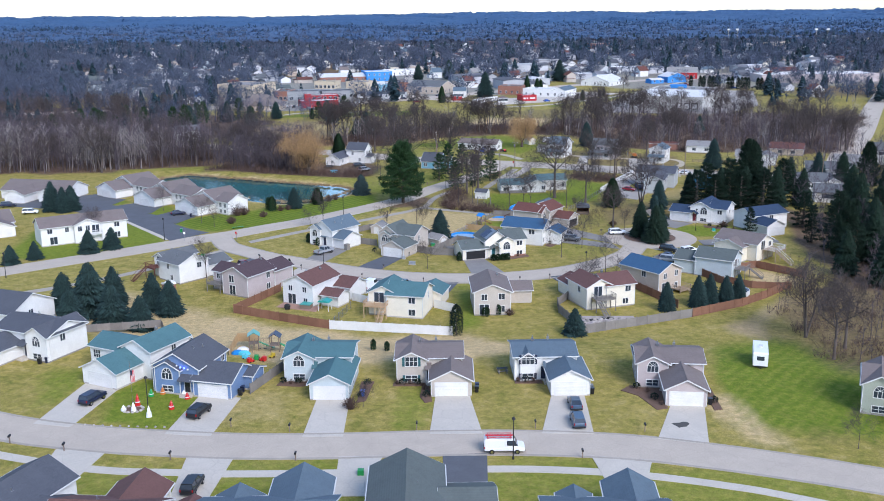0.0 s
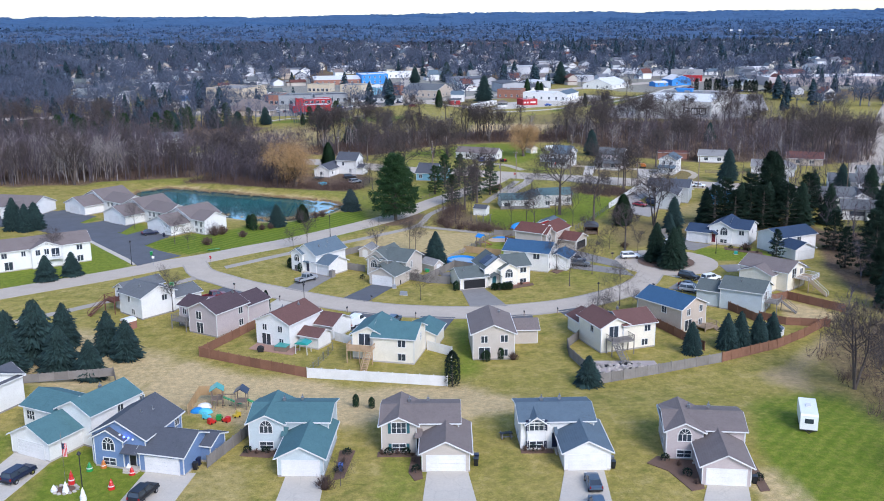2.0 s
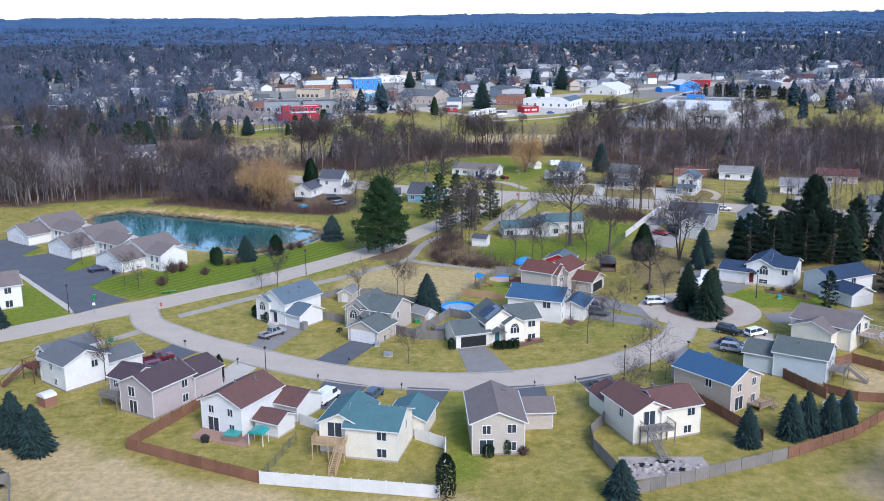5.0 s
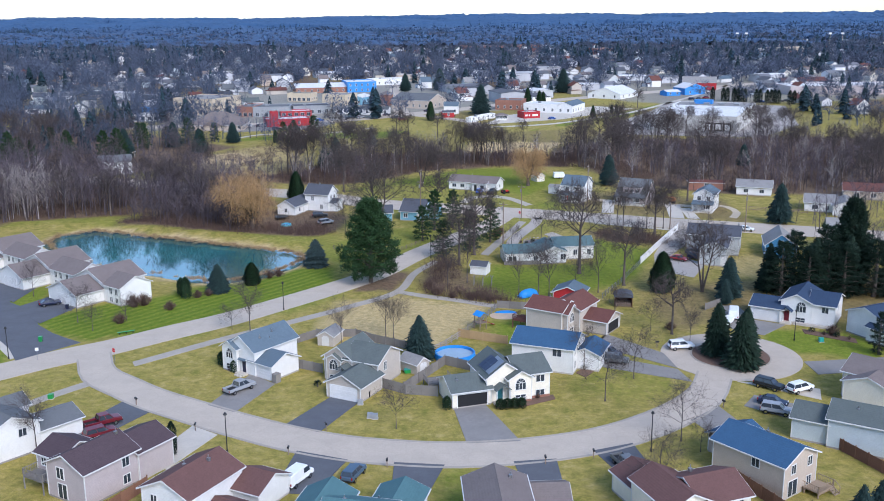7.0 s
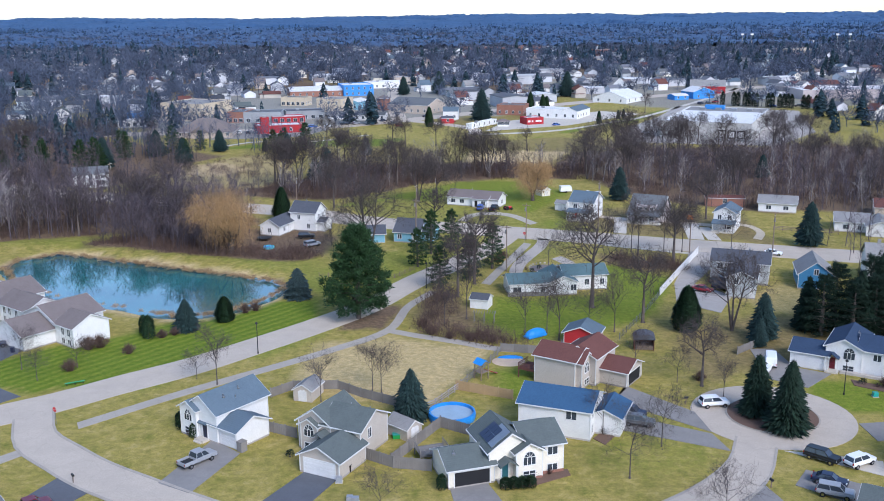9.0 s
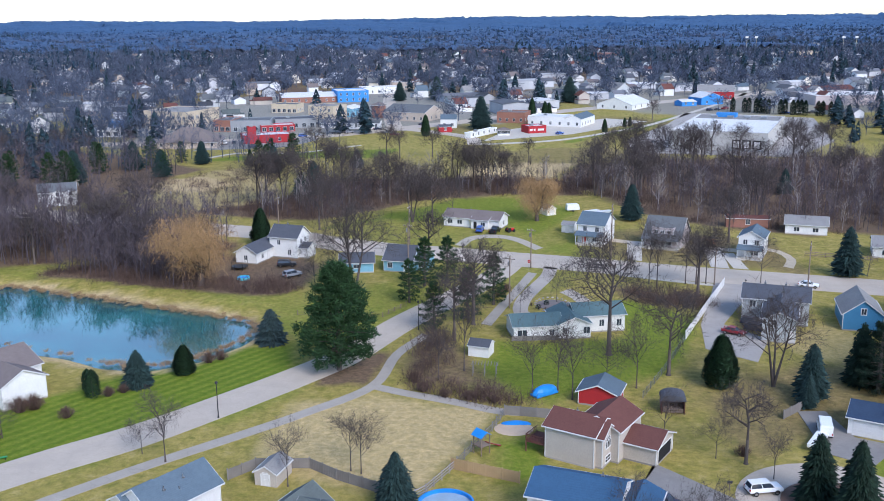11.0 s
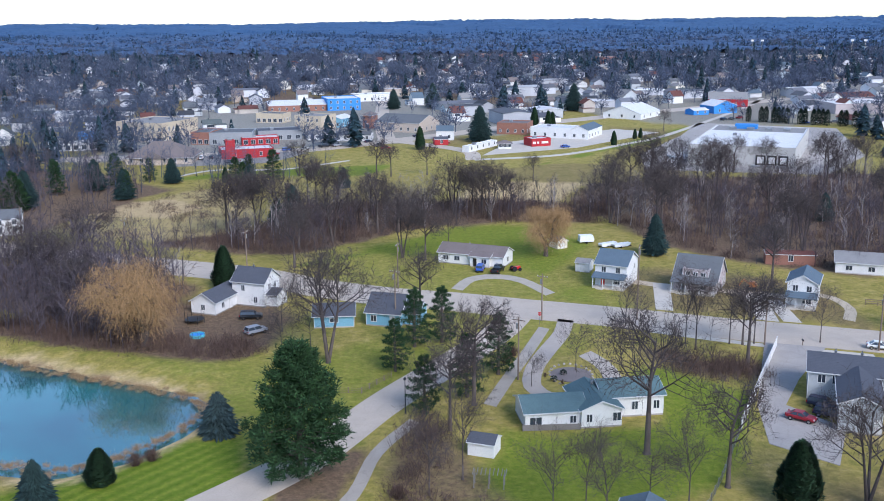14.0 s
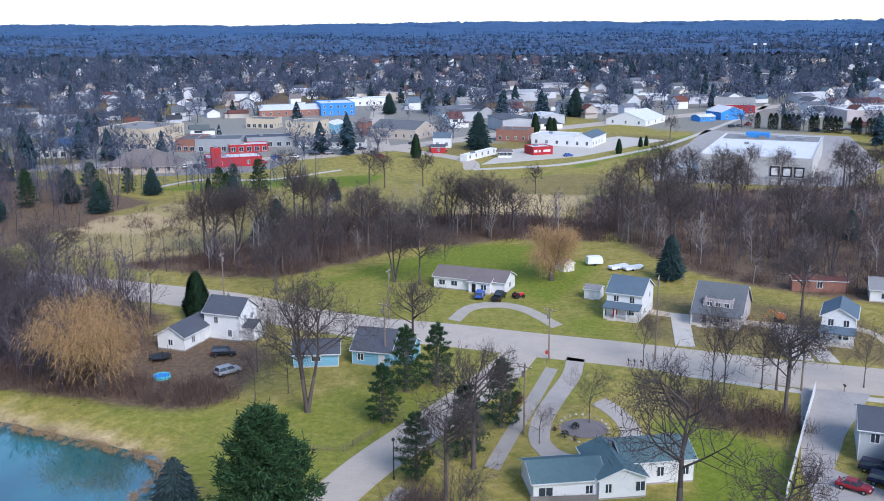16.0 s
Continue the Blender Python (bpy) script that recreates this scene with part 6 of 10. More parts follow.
for x, y, h, k in ((-79.6, 120.7, 8.2, 0), (-72.9, 118.5, 11, 1), (-70.3, 122.8, 8.6, 2), (-66.5, 114.3, 8.2, 1), (-59.6, 111.4, 7.2, 0), (-61.2, 120.6, 8, 2), (-56.7, 118.2, 7.4, 0), (-74.5, 113.8, 7.6, 0)):
    plant(SPRUCES[k], "spruce", "dense blue-green spruce on a dry lawn", x, y, h, 8, group="spruces behind the front row")
for x, y, h, k in ((-122.5, 190.6, 9.4, 2), (-118.3, 189.3, 8, 2), (-116.7, 191, 8, 0), (-92, 154, 6, 1), (-87.5, 156.8, 5.7, 1), (-103.3, 149.8, 4.6, 1), (-107.2, 146.4, 4.9, 1)):
    plant(SPRUCES[k], "spruce", "dark spruce by the condominiums", x, y, h, 8, group="spruces by the condominiums")
for x, y, h, k in ((-47.9, 191.8, 6.6, 0), (-2.3, 162.4, 8.2, 2), (23.5, 108.7, 5.2, 1)):
    plant(SPRUCES[k], "spruce", "dark green spruce on the lawn", x, y, h, 8)
plant(PALE[0], "spruce", "pale blue spruce beside the pond", -29, 206.8, 6.8, 6, girth=1.15)
plant(PINES[0], "pine", "large broad dark green pine by the avenue", -14.5, 196.6, 18.8, 18, girth=1.06)
for x, y, h, k, gth in ((51.0, 162.7, 9.8, 0, 1.0), (53.6, 158.4, 10.0, 0, 1.12), (56.0, 162.4, 9.0, 0, 1.0)):
    plant(FIR[k], "fir", "tall dark fir in the turning circle island", x, y, h, 12, group="firs in the island", girth=gth, z=0.2)
for x, y, h, k, gth in ((75, 188, 12.0, 2, 1.5), (73.5, 190.5, 11, 1, 1.0), (80, 186.4, 11, 2, 1.7), (84.5, 187.4, 12, 2, 1.7), (88, 187, 12, 2, 1.6), (94.5, 187, 12.5, 2, 1.7), (78.5, 190, 13.5, 2, 1.5), (82, 188, 13, 1, 1.05), (86, 191, 14.5, 2, 1.6), (90, 189, 13, 1, 1.0), (92, 192, 19.5, 0, 0.8), (97, 200, 17, 0, 0.8), (99, 188, 13, 1, 1.0), (103.4, 193, 14, 2, 1.5), (108, 190, 12, 1, 1.0), (140, 210, 15, 0, 0.8), (94, 143, 15, 0, 0.75), (101, 144, 14, 1, 1.0), (110, 138, 14, 2, 1.5), (97, 152, 13, 2, 1.5), (106, 152, 14, 1, 1.0), (118, 146, 15, 0, 0.8), (80, 162.5, 8, 2, 1.0), (94, 158, 10, 2, 1.0)):
    plant(DARKPINES[k], "pine", "tall dark evergreen in a dense group", x, y, h, (18, 16, 14)[k], group="tall evergreens", girth=gth)
plant(ROUND[0], "cedar", "dense rounded evergreen beside the pond", -41.5, 195.7, 5.2, 8, girth=1.0)
plant(ROUND[0], "cedar", "rounded dark green cedar on the lawn", 50.1, 190.4, 8.8, 8, girth=0.85)
plant(ROUND[0], "cedar", "rounded dark evergreen by a farmhouse", -45.2, 261.8, 10, 8, girth=0.75)
for x, y, h in ((63.2, 186.6, 9.4), (61.2, 184, 5.6), (99, 237, 12), (60.5, 281, 11.2), (119.9, 308.2, 9), (130, 222, 10)):
    plant(FIR[1], "fir", "dark fir among bare trees", x, y, h, 12, girth=1.15)
for x, y, h in ((-3.4, 224.4, 9.6), (-0.3, 233.2, 11.4), (4.9, 234.9, 11), (14.7, 223, 11), (2.1, 211.4, 9.8), (9, 216, 11)):
    plant(PINES[2], "pine", "slender green pine by the avenue", x, y, h, 14, group="pines by the avenue", girth=1.25)
for x, y, h in ((44, 118.7, 6.1), (50.9, 120.4, 6.8), (53.6, 121.2, 6.8), (57, 121.4, 6.3), (60.1, 122.6, 6)):
    plant(SPRUCES[2], "spruce", "narrow dark spruce along a wooden fence", x, y, h, 8, group="spruces along the fence", girth=0.9)
for x, y, h, gth in ((1.2, 108.6, 6.2, 1.0), (-36.8, 137.2, 4.4, 0.8), (-36.2, 136, 3.6, 0.8)):
    plant(ROUND[1], "arborvitae", "narrow columnar dark green arborvitae", x, y, h, 5, girth=gth)
for x, y, h, gth, tag in ((-53.9, 188.6, 4.6, 0.62, ""), (-55.6, 190.4, 3.8, 0.55, ""), (7.2, 116.6, 1.9, 0.9, ""), (9.8, 117.2, 2.4, 0.6, ""), (10.8, 146.7, 1.6, 1.1, ""), (11.9, 146.8, 1.6, 1.1, ""), (13, 146.9, 1.6, 1.1, ""), (14.1, 147, 1.6, 1.1, ""), (2.4, 146.6, 2.2, 0.7, ""), (-37.2, 160.6, 2.4, 0.7, ""), (-34.2, 158.0, 2.2, 0.7, ""), (-11.4, 102.8, 1.8, 0.6, ""), (-13.9, 103.2, 2, 0.6, "")):
    plant(ROUND[2], "evergreen_shrub", "clipped dark green evergreen shrub", x, y, h, 2.6, "shrub", girth=gth)

for x, y, h, k in ((34.1, 201.1, 21, 0), (42.7, 194, 15.5, 1), (10, 213.7, 17, 0), (-15.8, 227.6, 20.5, 2), (58.9, 190.2, 15, 2), (59.2, 224.7, 16.6, 0), (81, 260.6, 15, 0), (45.7, 170.8, 12, 1), (-31.7, 274.5, 14, 0), (0.5, 246, 15, 1), (6, 207, 14, 0), (66.8, 99, 12.8, 1), (66.1, 107.1, 13.5, 2), (71, 103, 13, 0), (62, 233, 10, 1), (-5, 281, 15, 2), (1, 279, 14, 0)):
    plant(BIG[k], "bare_tree", "large leafless tree with grey bark", x, y, h * 0.84, 18)
for x, y, h, k in ((-5.2, 141.8, 5.4, 0), (27.6, 148.6, 7.8, 1), (34, 155.2, 7, 0), (36.1, 138.4, 7.3, 1), (-35.4, 172.2, 8, 2), (-71.6, 177.5, 6.4, 1), (-66.7, 173.8, 4.6, 0), (-39.5, 174.1, 4.4, 1), (52.4, 231.2, 11.9, 2), (77, 233.4, 8.3, 0), (18.4, 188.2, 8.6, 2), (22.8, 189.5, 8.6, 2), (24.7, 186.8, 9.4, 2), (7, 283.8, 10, 0), (56.7, 74.8, 4.6, 1), (-62, 177.9, 4.6, 1), (-88, 190.2, 6.0, 0),
                   (-17, 167, 6.4, 2), (-9, 170, 6.8, 2), (-7.5, 169.4, 6.6, 2), (26.2, 158, 6, 2), (31, 132, 5, 1), (29, 126, 6, 0), (38, 136, 4, 1), (-13.6, 85.6, 3.4, 1), (36, 190, 9, 2), (31, 190, 8, 1), (28.5, 224, 7, 1), (-56, 137, 7, 2), (-96, 164, 7, 0), (3, 193, 9, 0), (7.5, 196, 10, 2), (42, 241, 8, 2), (51.3, 233.4, 10, 2), (59.6, 233.2, 10, 2), (64.3, 233.2, 10, 2), (36, 176, 6, 2), (42, 172, 5, 0), (-20, 233, 8, 1), (-25, 231, 7, 1), (-27, 240, 8, 0), (-58, 246, 10, 2), (-56, 250, 9, 0), (20, 219, 5, 1), (48, 167.6, 5, 2)):
    plant(MID[k], "bare_tree", "small leafless tree on the grass", x, y, h, 9)
plant(WILLOWS[0], "willow", "golden-orange weeping willow behind a ranch house", 32.3, 281.2, 14.5, 15)
plant(WILLOWS[1], "willow", "broad golden weeping willow in the wood edge", -52.2, 234.9, 18, 17, girth=1.1)
for x, y, h in ((-55.2, 183, 2.2), (-38.5, 199.6, 2.2), (-36.6, 200.6, 2.2), (-51.5, 189, 2), (-49.5, 190, 1.8), (-63.4, 184.6, 3), (-61.6, 185.4, 3), (46, 172.5, 2), (12, 117, 1.7), (16.5, 227, 2.6), (18, 229.5, 2.4), (-15.5, 85, 2.2), (-62.8, 177, 2.6), (30, 174, 2), (4, 187.8, 1.8), (8, 187, 2), (0.5, 189.6, 2.2), (-1, 192.5, 2.4), (12, 186.2, 1.6), (76, 170, 2.4)):
    plant(SHRUB[0], "bare_shrub", "leafless reddish-brown shrub on the grass", x, y, h, 2, "shrub")

# woods: low bare trees and brush without number


def low_tree(h, n1, n2, n3, w):
    t = Twigs()
    top = np.array([rng.normal() * 0.07, rng.normal() * 0.07, 1]) * h
    t.limb(np.array([0, 0, -0.2]), top * 0.55, h * 0.011, h * 0.007, 3)
    t.twig(top * 0.5, top + rng.normal(size=3) * 0.4, h * 0.014)
    for k in range(n1):
        z = h * (0.16 + 0.74 * (k + rng.random()) / n1)
        a = rng.random() * 2 * math.pi
        d = unit(np.array([math.cos(a), math.sin(a), 0.8 + 0.7 * rng.random()]))
        ln = h * 0.36 * (1.15 - 0.6 * z / h)
        p = top * z / h
        t.twig(p, p + d * ln, w * 1.8)
        for _ in range(n2):
            q = p + d * ln * (0.3 + 0.6 * rng.random())
            e = unit(d + rng.normal(size=3) * 0.55 + [0, 0, 0.3])
            l2 = ln * (0.35 + 0.3 * rng.random())
            t.twig(q, q + e * l2, w)
            for _ in range(n3):
                o = q + e * l2 * (0.3 + 0.6 * rng.random())
                t.twig(o, o + unit(e + rng.normal(size=3) * 0.6) * l2 * 0.6, w * 0.8)
    return t.arrays()


def brush_clump(h, R, n, w):
    """A low thicket: leaning stems of uneven height, each with a few side shoots."""
    t = Twigs()
    for _ in range(n):
        a, f = rng.random() * 2 * math.pi, rng.random() ** 0.6
        p = np.array([math.cos(a) * R * f, math.sin(a) * R * f, -0.1])
        q = p + np.array([0, 0, h * (0.25 + 0.75 * rng.random()) * (1.1 - 0.5 * f)]) + rng.normal(size=3) * [0.5, 0.5, 0.1]
        t.twig(p, q, w)
        for _ in range(3):
            o = p + (q - p) * (0.3 + 0.6 * rng.random())
            t.twig(o, o + (rng.normal(size=3) * 0.4 + [0, 0, 0.35]) * h * 0.3, w * 0.8)
    return t.arrays()


def low_conifer(h, R, n):
    t = Twigs()
    for _ in range(n):
        f, a = rng.random() ** 1.2, rng.random() * 2 * math.pi
        r = R * (1 - f ** 1.5) ** 0.75 * min(1, 0.6 + 3 * f) * (0.75 + 0.4 * rng.random())
        c = np.array([math.cos(a) * r * 0.55, math.sin(a) * r * 0.5, h * (0.06 + 0.94 * f)])
        s = np.array([-math.sin(a), math.cos(a), 0]) * R * (0.3 - 0.16 * f)
        t.put([c - s, c + s, c + np.array([math.cos(a) * r * 0.6, math.sin(a) * r * 0.6, -0.06 * h])], [(0, 1, 2)])
        t.put([c - s, c + s, c + np.array([0, 0, 0.1 * h])], [(0, 1, 2)])
    return t.arrays()


def scatter(name, label, category, templates, spots, material, sizes):
    """One mesh of many small plants: spots are x, y; sizes the range of their scale."""
    V, F, n = [], [], 0
    for x, y in spots:
        v, f = templates[rng.integers(len(templates))]
        a, s = rng.random() * 2 * math.pi, sizes[0] + (sizes[1] - sizes[0]) * rng.random()
        R = np.array([[math.cos(a), math.sin(a), 0], [-math.sin(a), math.cos(a), 0], [0, 0, 1]]) * s
        V.append(v @ R + seat(x, y))
        F.append(f + n)
        n += len(v)
    return tagged(new(name, mesh_np(name, np.concatenate(V), np.concatenate(F), material)), label, category, kind="stuff")


def spots_in(poly, count, keep=None):
    P = np.array(poly)
    out = []
    while len(out) < count:
        x = P[:, 0].min() + np.ptp(P[:, 0]) * rng.random(count)
        y = P[:, 1].min() + np.ptp(P[:, 1]) * rng.random(count)
        ok = inside(list(poly), x, y)
        if keep is not None:
            ok &= keep(x, y)
        out += list(zip(x[ok], y[ok]))
    return out[:count]


LOW = [low_tree(12, 12, 5, 1, 0.07) for _ in range(5)]
BOLD = [low_tree(13, 13, 6, 2, 0.11) for _ in range(4)]
CLUMP = [brush_clump(2.4, 2.0, 44, 0.055) for _ in range(5)]
scatter("bare_wood", "dense grey leafless wood beyond the pond", "woods", LOW, spots_in(WOOD_WEST, 1700), WOODTWIG, (0.75, 1.4))
scatter("bare_wood", "leafless trees along the bank above the pond", "woods", LOW + BOLD, spots_in([(-93, 241), (-71, 236), (-55, 233), (-57, 241), (-78, 251)], 90), WOODTWIG, (0.5, 1.05))
scatter("pale_wood", "pale-barked leafless trees at the wood's edge", "woods", LOW, spots_in([(-230, 236), (-128, 242), (-112, 250), (-130, 262), (-235, 262)], 200), PALEBARK, (0.9, 1.35))
scatter("bare_wood", "leafless trees and scrub along the creek", "woods", LOW, spots_in(WOOD_CREEK, 270), WOODTWIG, (0.35, 0.85))
scatter("bare_wood", "dense purplish leafless wood by the warehouse", "woods", LOW, spots_in(WOOD_EAST, 820, lambda x, y: (y < 340) | (rng.random(x.shape) < 0.35)), WOODTWIG, (0.4, 0.85))
scatter("bare_wood", "taller dark leafless trees standing in the woods", "woods", BOLD, spots_in(WOOD_EAST, 50, lambda x, y: y < 335) + spots_in(WOOD_CREEK, 40) + spots_in(WOOD_WEST, 150) + spots_in(WOOD_NORTHWEST, 60), TWIG, (0.5, 1.0))
scatter("pale_wood", "pale-barked leafless trees among darker ones", "woods", LOW, spots_in(WOOD_EAST, 140) + spots_in(WOOD_CREEK, 40) + spots_in(WOOD_WEST, 30), PALEBARK, (0.5, 1.0))
scatter("bare_wood", "leafless thicket beside the lawn", "woods", LOW, spots_in(WOOD_SIDE, 80), WOODTWIG, (0.4, 0.75))
scatter("bare_wood", "bushy grey leafless trees beside the lawn", "woods", BOLD, spots_in(WOOD_SIDE, 18), WOODTWIG, (0.45, 0.8))
scatter("bare_wood", "leafless trees beyond the turning circle", "woods", BOLD, spots_in([(90, 130), (140, 124), (140, 184), (100, 182), (92, 160)], 46), WOODTWIG, (0.5, 0.9))
for x, y, h in ((90, 136, 13), (95, 130, 15), (103, 134, 17), (112, 130, 16), (121, 136, 18), (126, 150, 17), (112, 160, 16), (104, 164, 14), (122, 162, 17), (98, 170, 12)):
    plant(DARKPINES[1 if h % 2 else 2], "pine", "tall dark evergreen in a dense group", x, y, h * 0.85, 16 if h % 2 else 14, group="tall evergreens", girth=1.0 if h % 2 else 1.5)
scatter("bare_wood", "leafless wood at the edge of town", "woods", LOW, spots_in(WOOD_NORTHWEST, 420), WOODTWIG, (0.7, 1.2))
for poly, n in ((WOOD_WEST, 1100), (WOOD_CREEK, 600), (WOOD_EAST, 950), (WOOD_SIDE, 150), ([(44, 231), (64, 226), (60, 219), (46, 222)], 40), ([(-2, 190), (16, 184), (18, 187), (2, 193)], 26), ([(-4, 192), (0, 190), (6, 206), (2, 212)], 24), (FARM_EDGE, 190), ([(-115, 307), (-102, 327), (-86, 351), (-62, 352), (-48, 301), (-62, 290)], 70)):
    scatter("brush", "low reddish-brown leafless brush", "brush", CLUMP, spots_in(poly, n), BRUSH, (0.7, 1.9))

for poly, n in ((WOOD_EAST, 30), (WOOD_WEST, 26), (WOOD_CREEK, 14), (WOOD_NORTHWEST, 12)):
    for k, (x, y) in enumerate(spots_in(poly, n)):
        plant(BIG[k % 3], "bare_tree", "tall leafless tree rising from the wood", x, y, 10 + 6 * rng.random(), 18, group="tall trees in the woods")

# ---- town and distance ----


def hall(label, x, y, rot, w, d, h, wall, roof, ridge="flat", pitch=0.35, storeys=1, bays=5, shop=False, name="building", category="building", metres=True):
    """A town building: w wide from its front left corner, d deep; rows of windows on its front and one side."""
    b = (0, w, 0, d, h, ridge, pitch)
    bays = min(bays, 4 if y > 1000 else 8)
    root = thing(name, label, category, pose(x, y / NORTH, 0, 0, 0, rot))
    add_block(root, b, WALLS[wall], ROOFS[roof], 0.15 if ridge != "hip" else 0.8, False)
    for s in range(storeys):
        z = 1.0 + s * h / storeys
        for k in range(bays):
            add_window(root, b, "S", w * (k + 0.5) / bays, 0.5 if shop and s == 0 else z, 2.0 if shop and s == 0 else 1.1, 2.0 if shop and s == 0 else 1.6)
        for k in range(min(4, max(1, int(bays * d / w))) if y < 760 else 0):
            add_window(root, b, "E", d * (k + 0.5) / max(1, int(bays * d / w)), z, 1.1, 1.6)
    if ridge == "flat":
        part("roof_unit", Shape().box(w * 0.3, w * 0.3 + 1.8, d * 0.5, d * 0.5 + 1.4, h - 0.1, h + 1.0).box(w * 0.3 + 0.2, w * 0.3 + 1.6, d * 0.5 - 0.1, d * 0.5, h + 0.2, h + 0.8), STEEL, root)
    return root


hall("tan brick two-storey town block", -158.9, 666.4, -22, 28, 30, 9.4, "yellow", "lightgrey", storeys=2, bays=8, shop=True)
bank = hall("low building with a large grey hipped roof", -128.8, 582, 2, 28, 20, 2.9, "tan", "taupe", "hip", 0.55, bays=6)
part("porch_roof", Shape().prism([(-5, 2.9), (0, 6.0), (5, 2.9)], "y", -3, 8), ROOFS["taupe"], bank, m=pose(12.5, 0, 0))
part("porch_gable", Shape().prism([(-4.2, 0), (4.2, 0), (4.2, 2.9), (0, 5.5), (-4.2, 2.9)], "y", -2.2, -2.0), WALLS["tan"], bank, m=pose(12.5, 0, 0))
hall("bright red shop with a white flat roof", -90.8, 596.2, 18, 23, 13, 3.7, "red", "white", bays=2)
hall("red square corner tower", -88.6, 595.6, 18, 4.0, 4.0, 8.0, "red", "slate", bays=0)
hall("low red shop with a white flat roof", -91, 643.4, 16, 18, 10, 3.2, "red", "white", bays=5, shop=True)
hall("red brick shop with tall windows", -117, 648.4, -8, 9.4, 20, 5.7, "brick", "grey", bays=3, shop=True)
hall("blue-grey shop with a wide front", -107.6, 646.4, 4, 21, 18, 5.6, "slate", "grey", bays=4, shop=True)
hall("dark grey shop row with a flat roof", -86, 660, 14, 22, 15, 4.7, "slate", "slate", bays=5, shop=True)
hall("small bright blue shop with a white roof", -177.7, 663, 0, 8.6, 8, 4.2, "brightblue", "white", bays=2)
hall("long low white shop with red trim", -179, 626.6, 14, 21.6, 10, 3.4, "white", "white", bays=6, shop=True)
hall("long white-roofed hall with brick walls", -106, 810, 14, 38, 24, 4, "brick", "white", "x", 0.2, bays=8)
hall("bright blue two-storey shop with a flat roof", -68, 816, 16, 22, 24, 7.4, "brightblue", "white", storeys=2, bays=5)
hall("yellow brick row of two-storey shops", -102.7, 747, -14, 17, 12, 5.2, "yellow", "grey", bays=5, shop=True)
hall("tan brick shop with a flat roof", -74.5, 708.6, -24, 17, 16, 7.6, "yellow", "lightgrey", storeys=2, bays=3)
hall("light blue shop with a white roof", -58.8, 720, -20, 10, 15, 4.8, "skyblue", "white", "y", 0.3, bays=2)
hall("low white house in a short row", -61.4, 662, 14, 12, 8, 2.6, "white", "lightgrey", "x", 0.42, bays=3)
hall("low white cottage with a grey roof", -47.3, 657.4, -6, 18, 9, 2.9, "white", "grey", "x", 0.3, bays=5)
hall("square red brick tower with a pointed roof", -37.4, 714, -28, 6, 6, 7.4, "brick", "taupe", "hip", 0.5, bays=1)
hall("tan hall with a large grey gable roof", -29.4, 700, -28, 27, 22, 5, "tan", "grey", "x", 0.32, bays=6)
hall("pinkish block with a white roof", -36.4, 929, 0, 19, 16, 5.4, "tan", "white", bays=4)
hall("long white flat-roofed shop", -55.7, 884, 16, 30, 16, 4.6, "white", "white", bays=6)
ws = hall("white shop with a flat roof", 51.5, 667, -26, 21, 15, 4.9, "white", "white", bays=4)
hall("white hall with a grey gable roof", 70.4, 657.8, -26, 9.5, 24, 4.4, "white", "bluegrey", "y", 0.42, bays=2)
sign = hall("low red panelled shop front", 48.6, 629, 20, 10, 9, 3.4, "red", "white", bays=0)
for k, wv in enumerate((1.6, 0.9, 2.2, 1.2)):
    part("sign_bar", Shape().box(0.6 + k * 2.3, 0.6 + k * 2.3 + wv, -0.12, -0.02, 1.3, 2.3), TRIM, sign, "white sign lettering bar")
hall("brown brick store with a flat roof", 35.2, 681.6, -18, 16, 15, 5.5, "brick", "taupe", bays=4)
hall("long low white shelter", 18.3, 611.4, 58, 27, 3.4, 2.4, "white", "white", bays=5)
hall("small white kiosk with a ring of windows", 32.5, 622, 0, 6, 5, 2.6, "white", "taupe", "hip", 0.4, bays=5)
hall("small red shed with a dark roof", 2.8, 637.2, 8, 6.6, 6, 2.8, "red", "slate", "x", 0.3, bays=1)
hall("small white house with a blue-grey roof", 3.5, 657, -4, 8.6, 8, 4.6, "white", "bluegrey", "x", 0.55, bays=2)
hall("large white gabled hall", 103.4, 757, -34, 24, 30, 3.2, "white", "white", "y", 0.36, bays=3)
hall("grey gambrel barn with a pale roof", 128.7, 831, 24, 13, 18, 5.6, "grey", "lightgrey", "y", 0.75, bays=2)
hall("bright blue barn with a white roof", 174.8, 775, 20, 17, 15, 4.6, "brightblue", "white", "y", 0.36, bays=2)
hall("bright blue low shed with a white roof", 160.3, 767, 20, 11, 9, 2.8, "brightblue", "white", "x", 0.25, bays=2)
hall("bright red barn with a grey roof", 184, 822, -14, 25, 16, 5.2, "red", "lightgrey", "x", 0.5, bays=5)
ware = hall("large white flat-roofed warehouse", 108.3, 572, -24, 42, 76, 8.0, "concrete", "cool", bays=0)
for k in range(3):
    dock = part("dock_door", Shape().box(27 + k * 4.4, 30.7 + k * 4.4, -0.35, -0.02, 1.0, 4.9), DARK, ware, "dark framed dock door")
    part("door_panel", Shape().box(27.6 + k * 4.4, 30.1 + k * 4.4, -0.4, -0.35, 1.5, 4.3), DOORWHITE, dock)
part("dock_ledge", Shape().box(25.5, 41, -1.6, -0.02, 0, 0.9), WALLS["slate"], ware, "grey loading ledge")
for k in range(4):
    part("roof_unit", Shape().box(8 + k * 8, 11 + k * 8, 60, 63, 7.9, 9.2), STEEL, ware, "grey rooftop air unit")
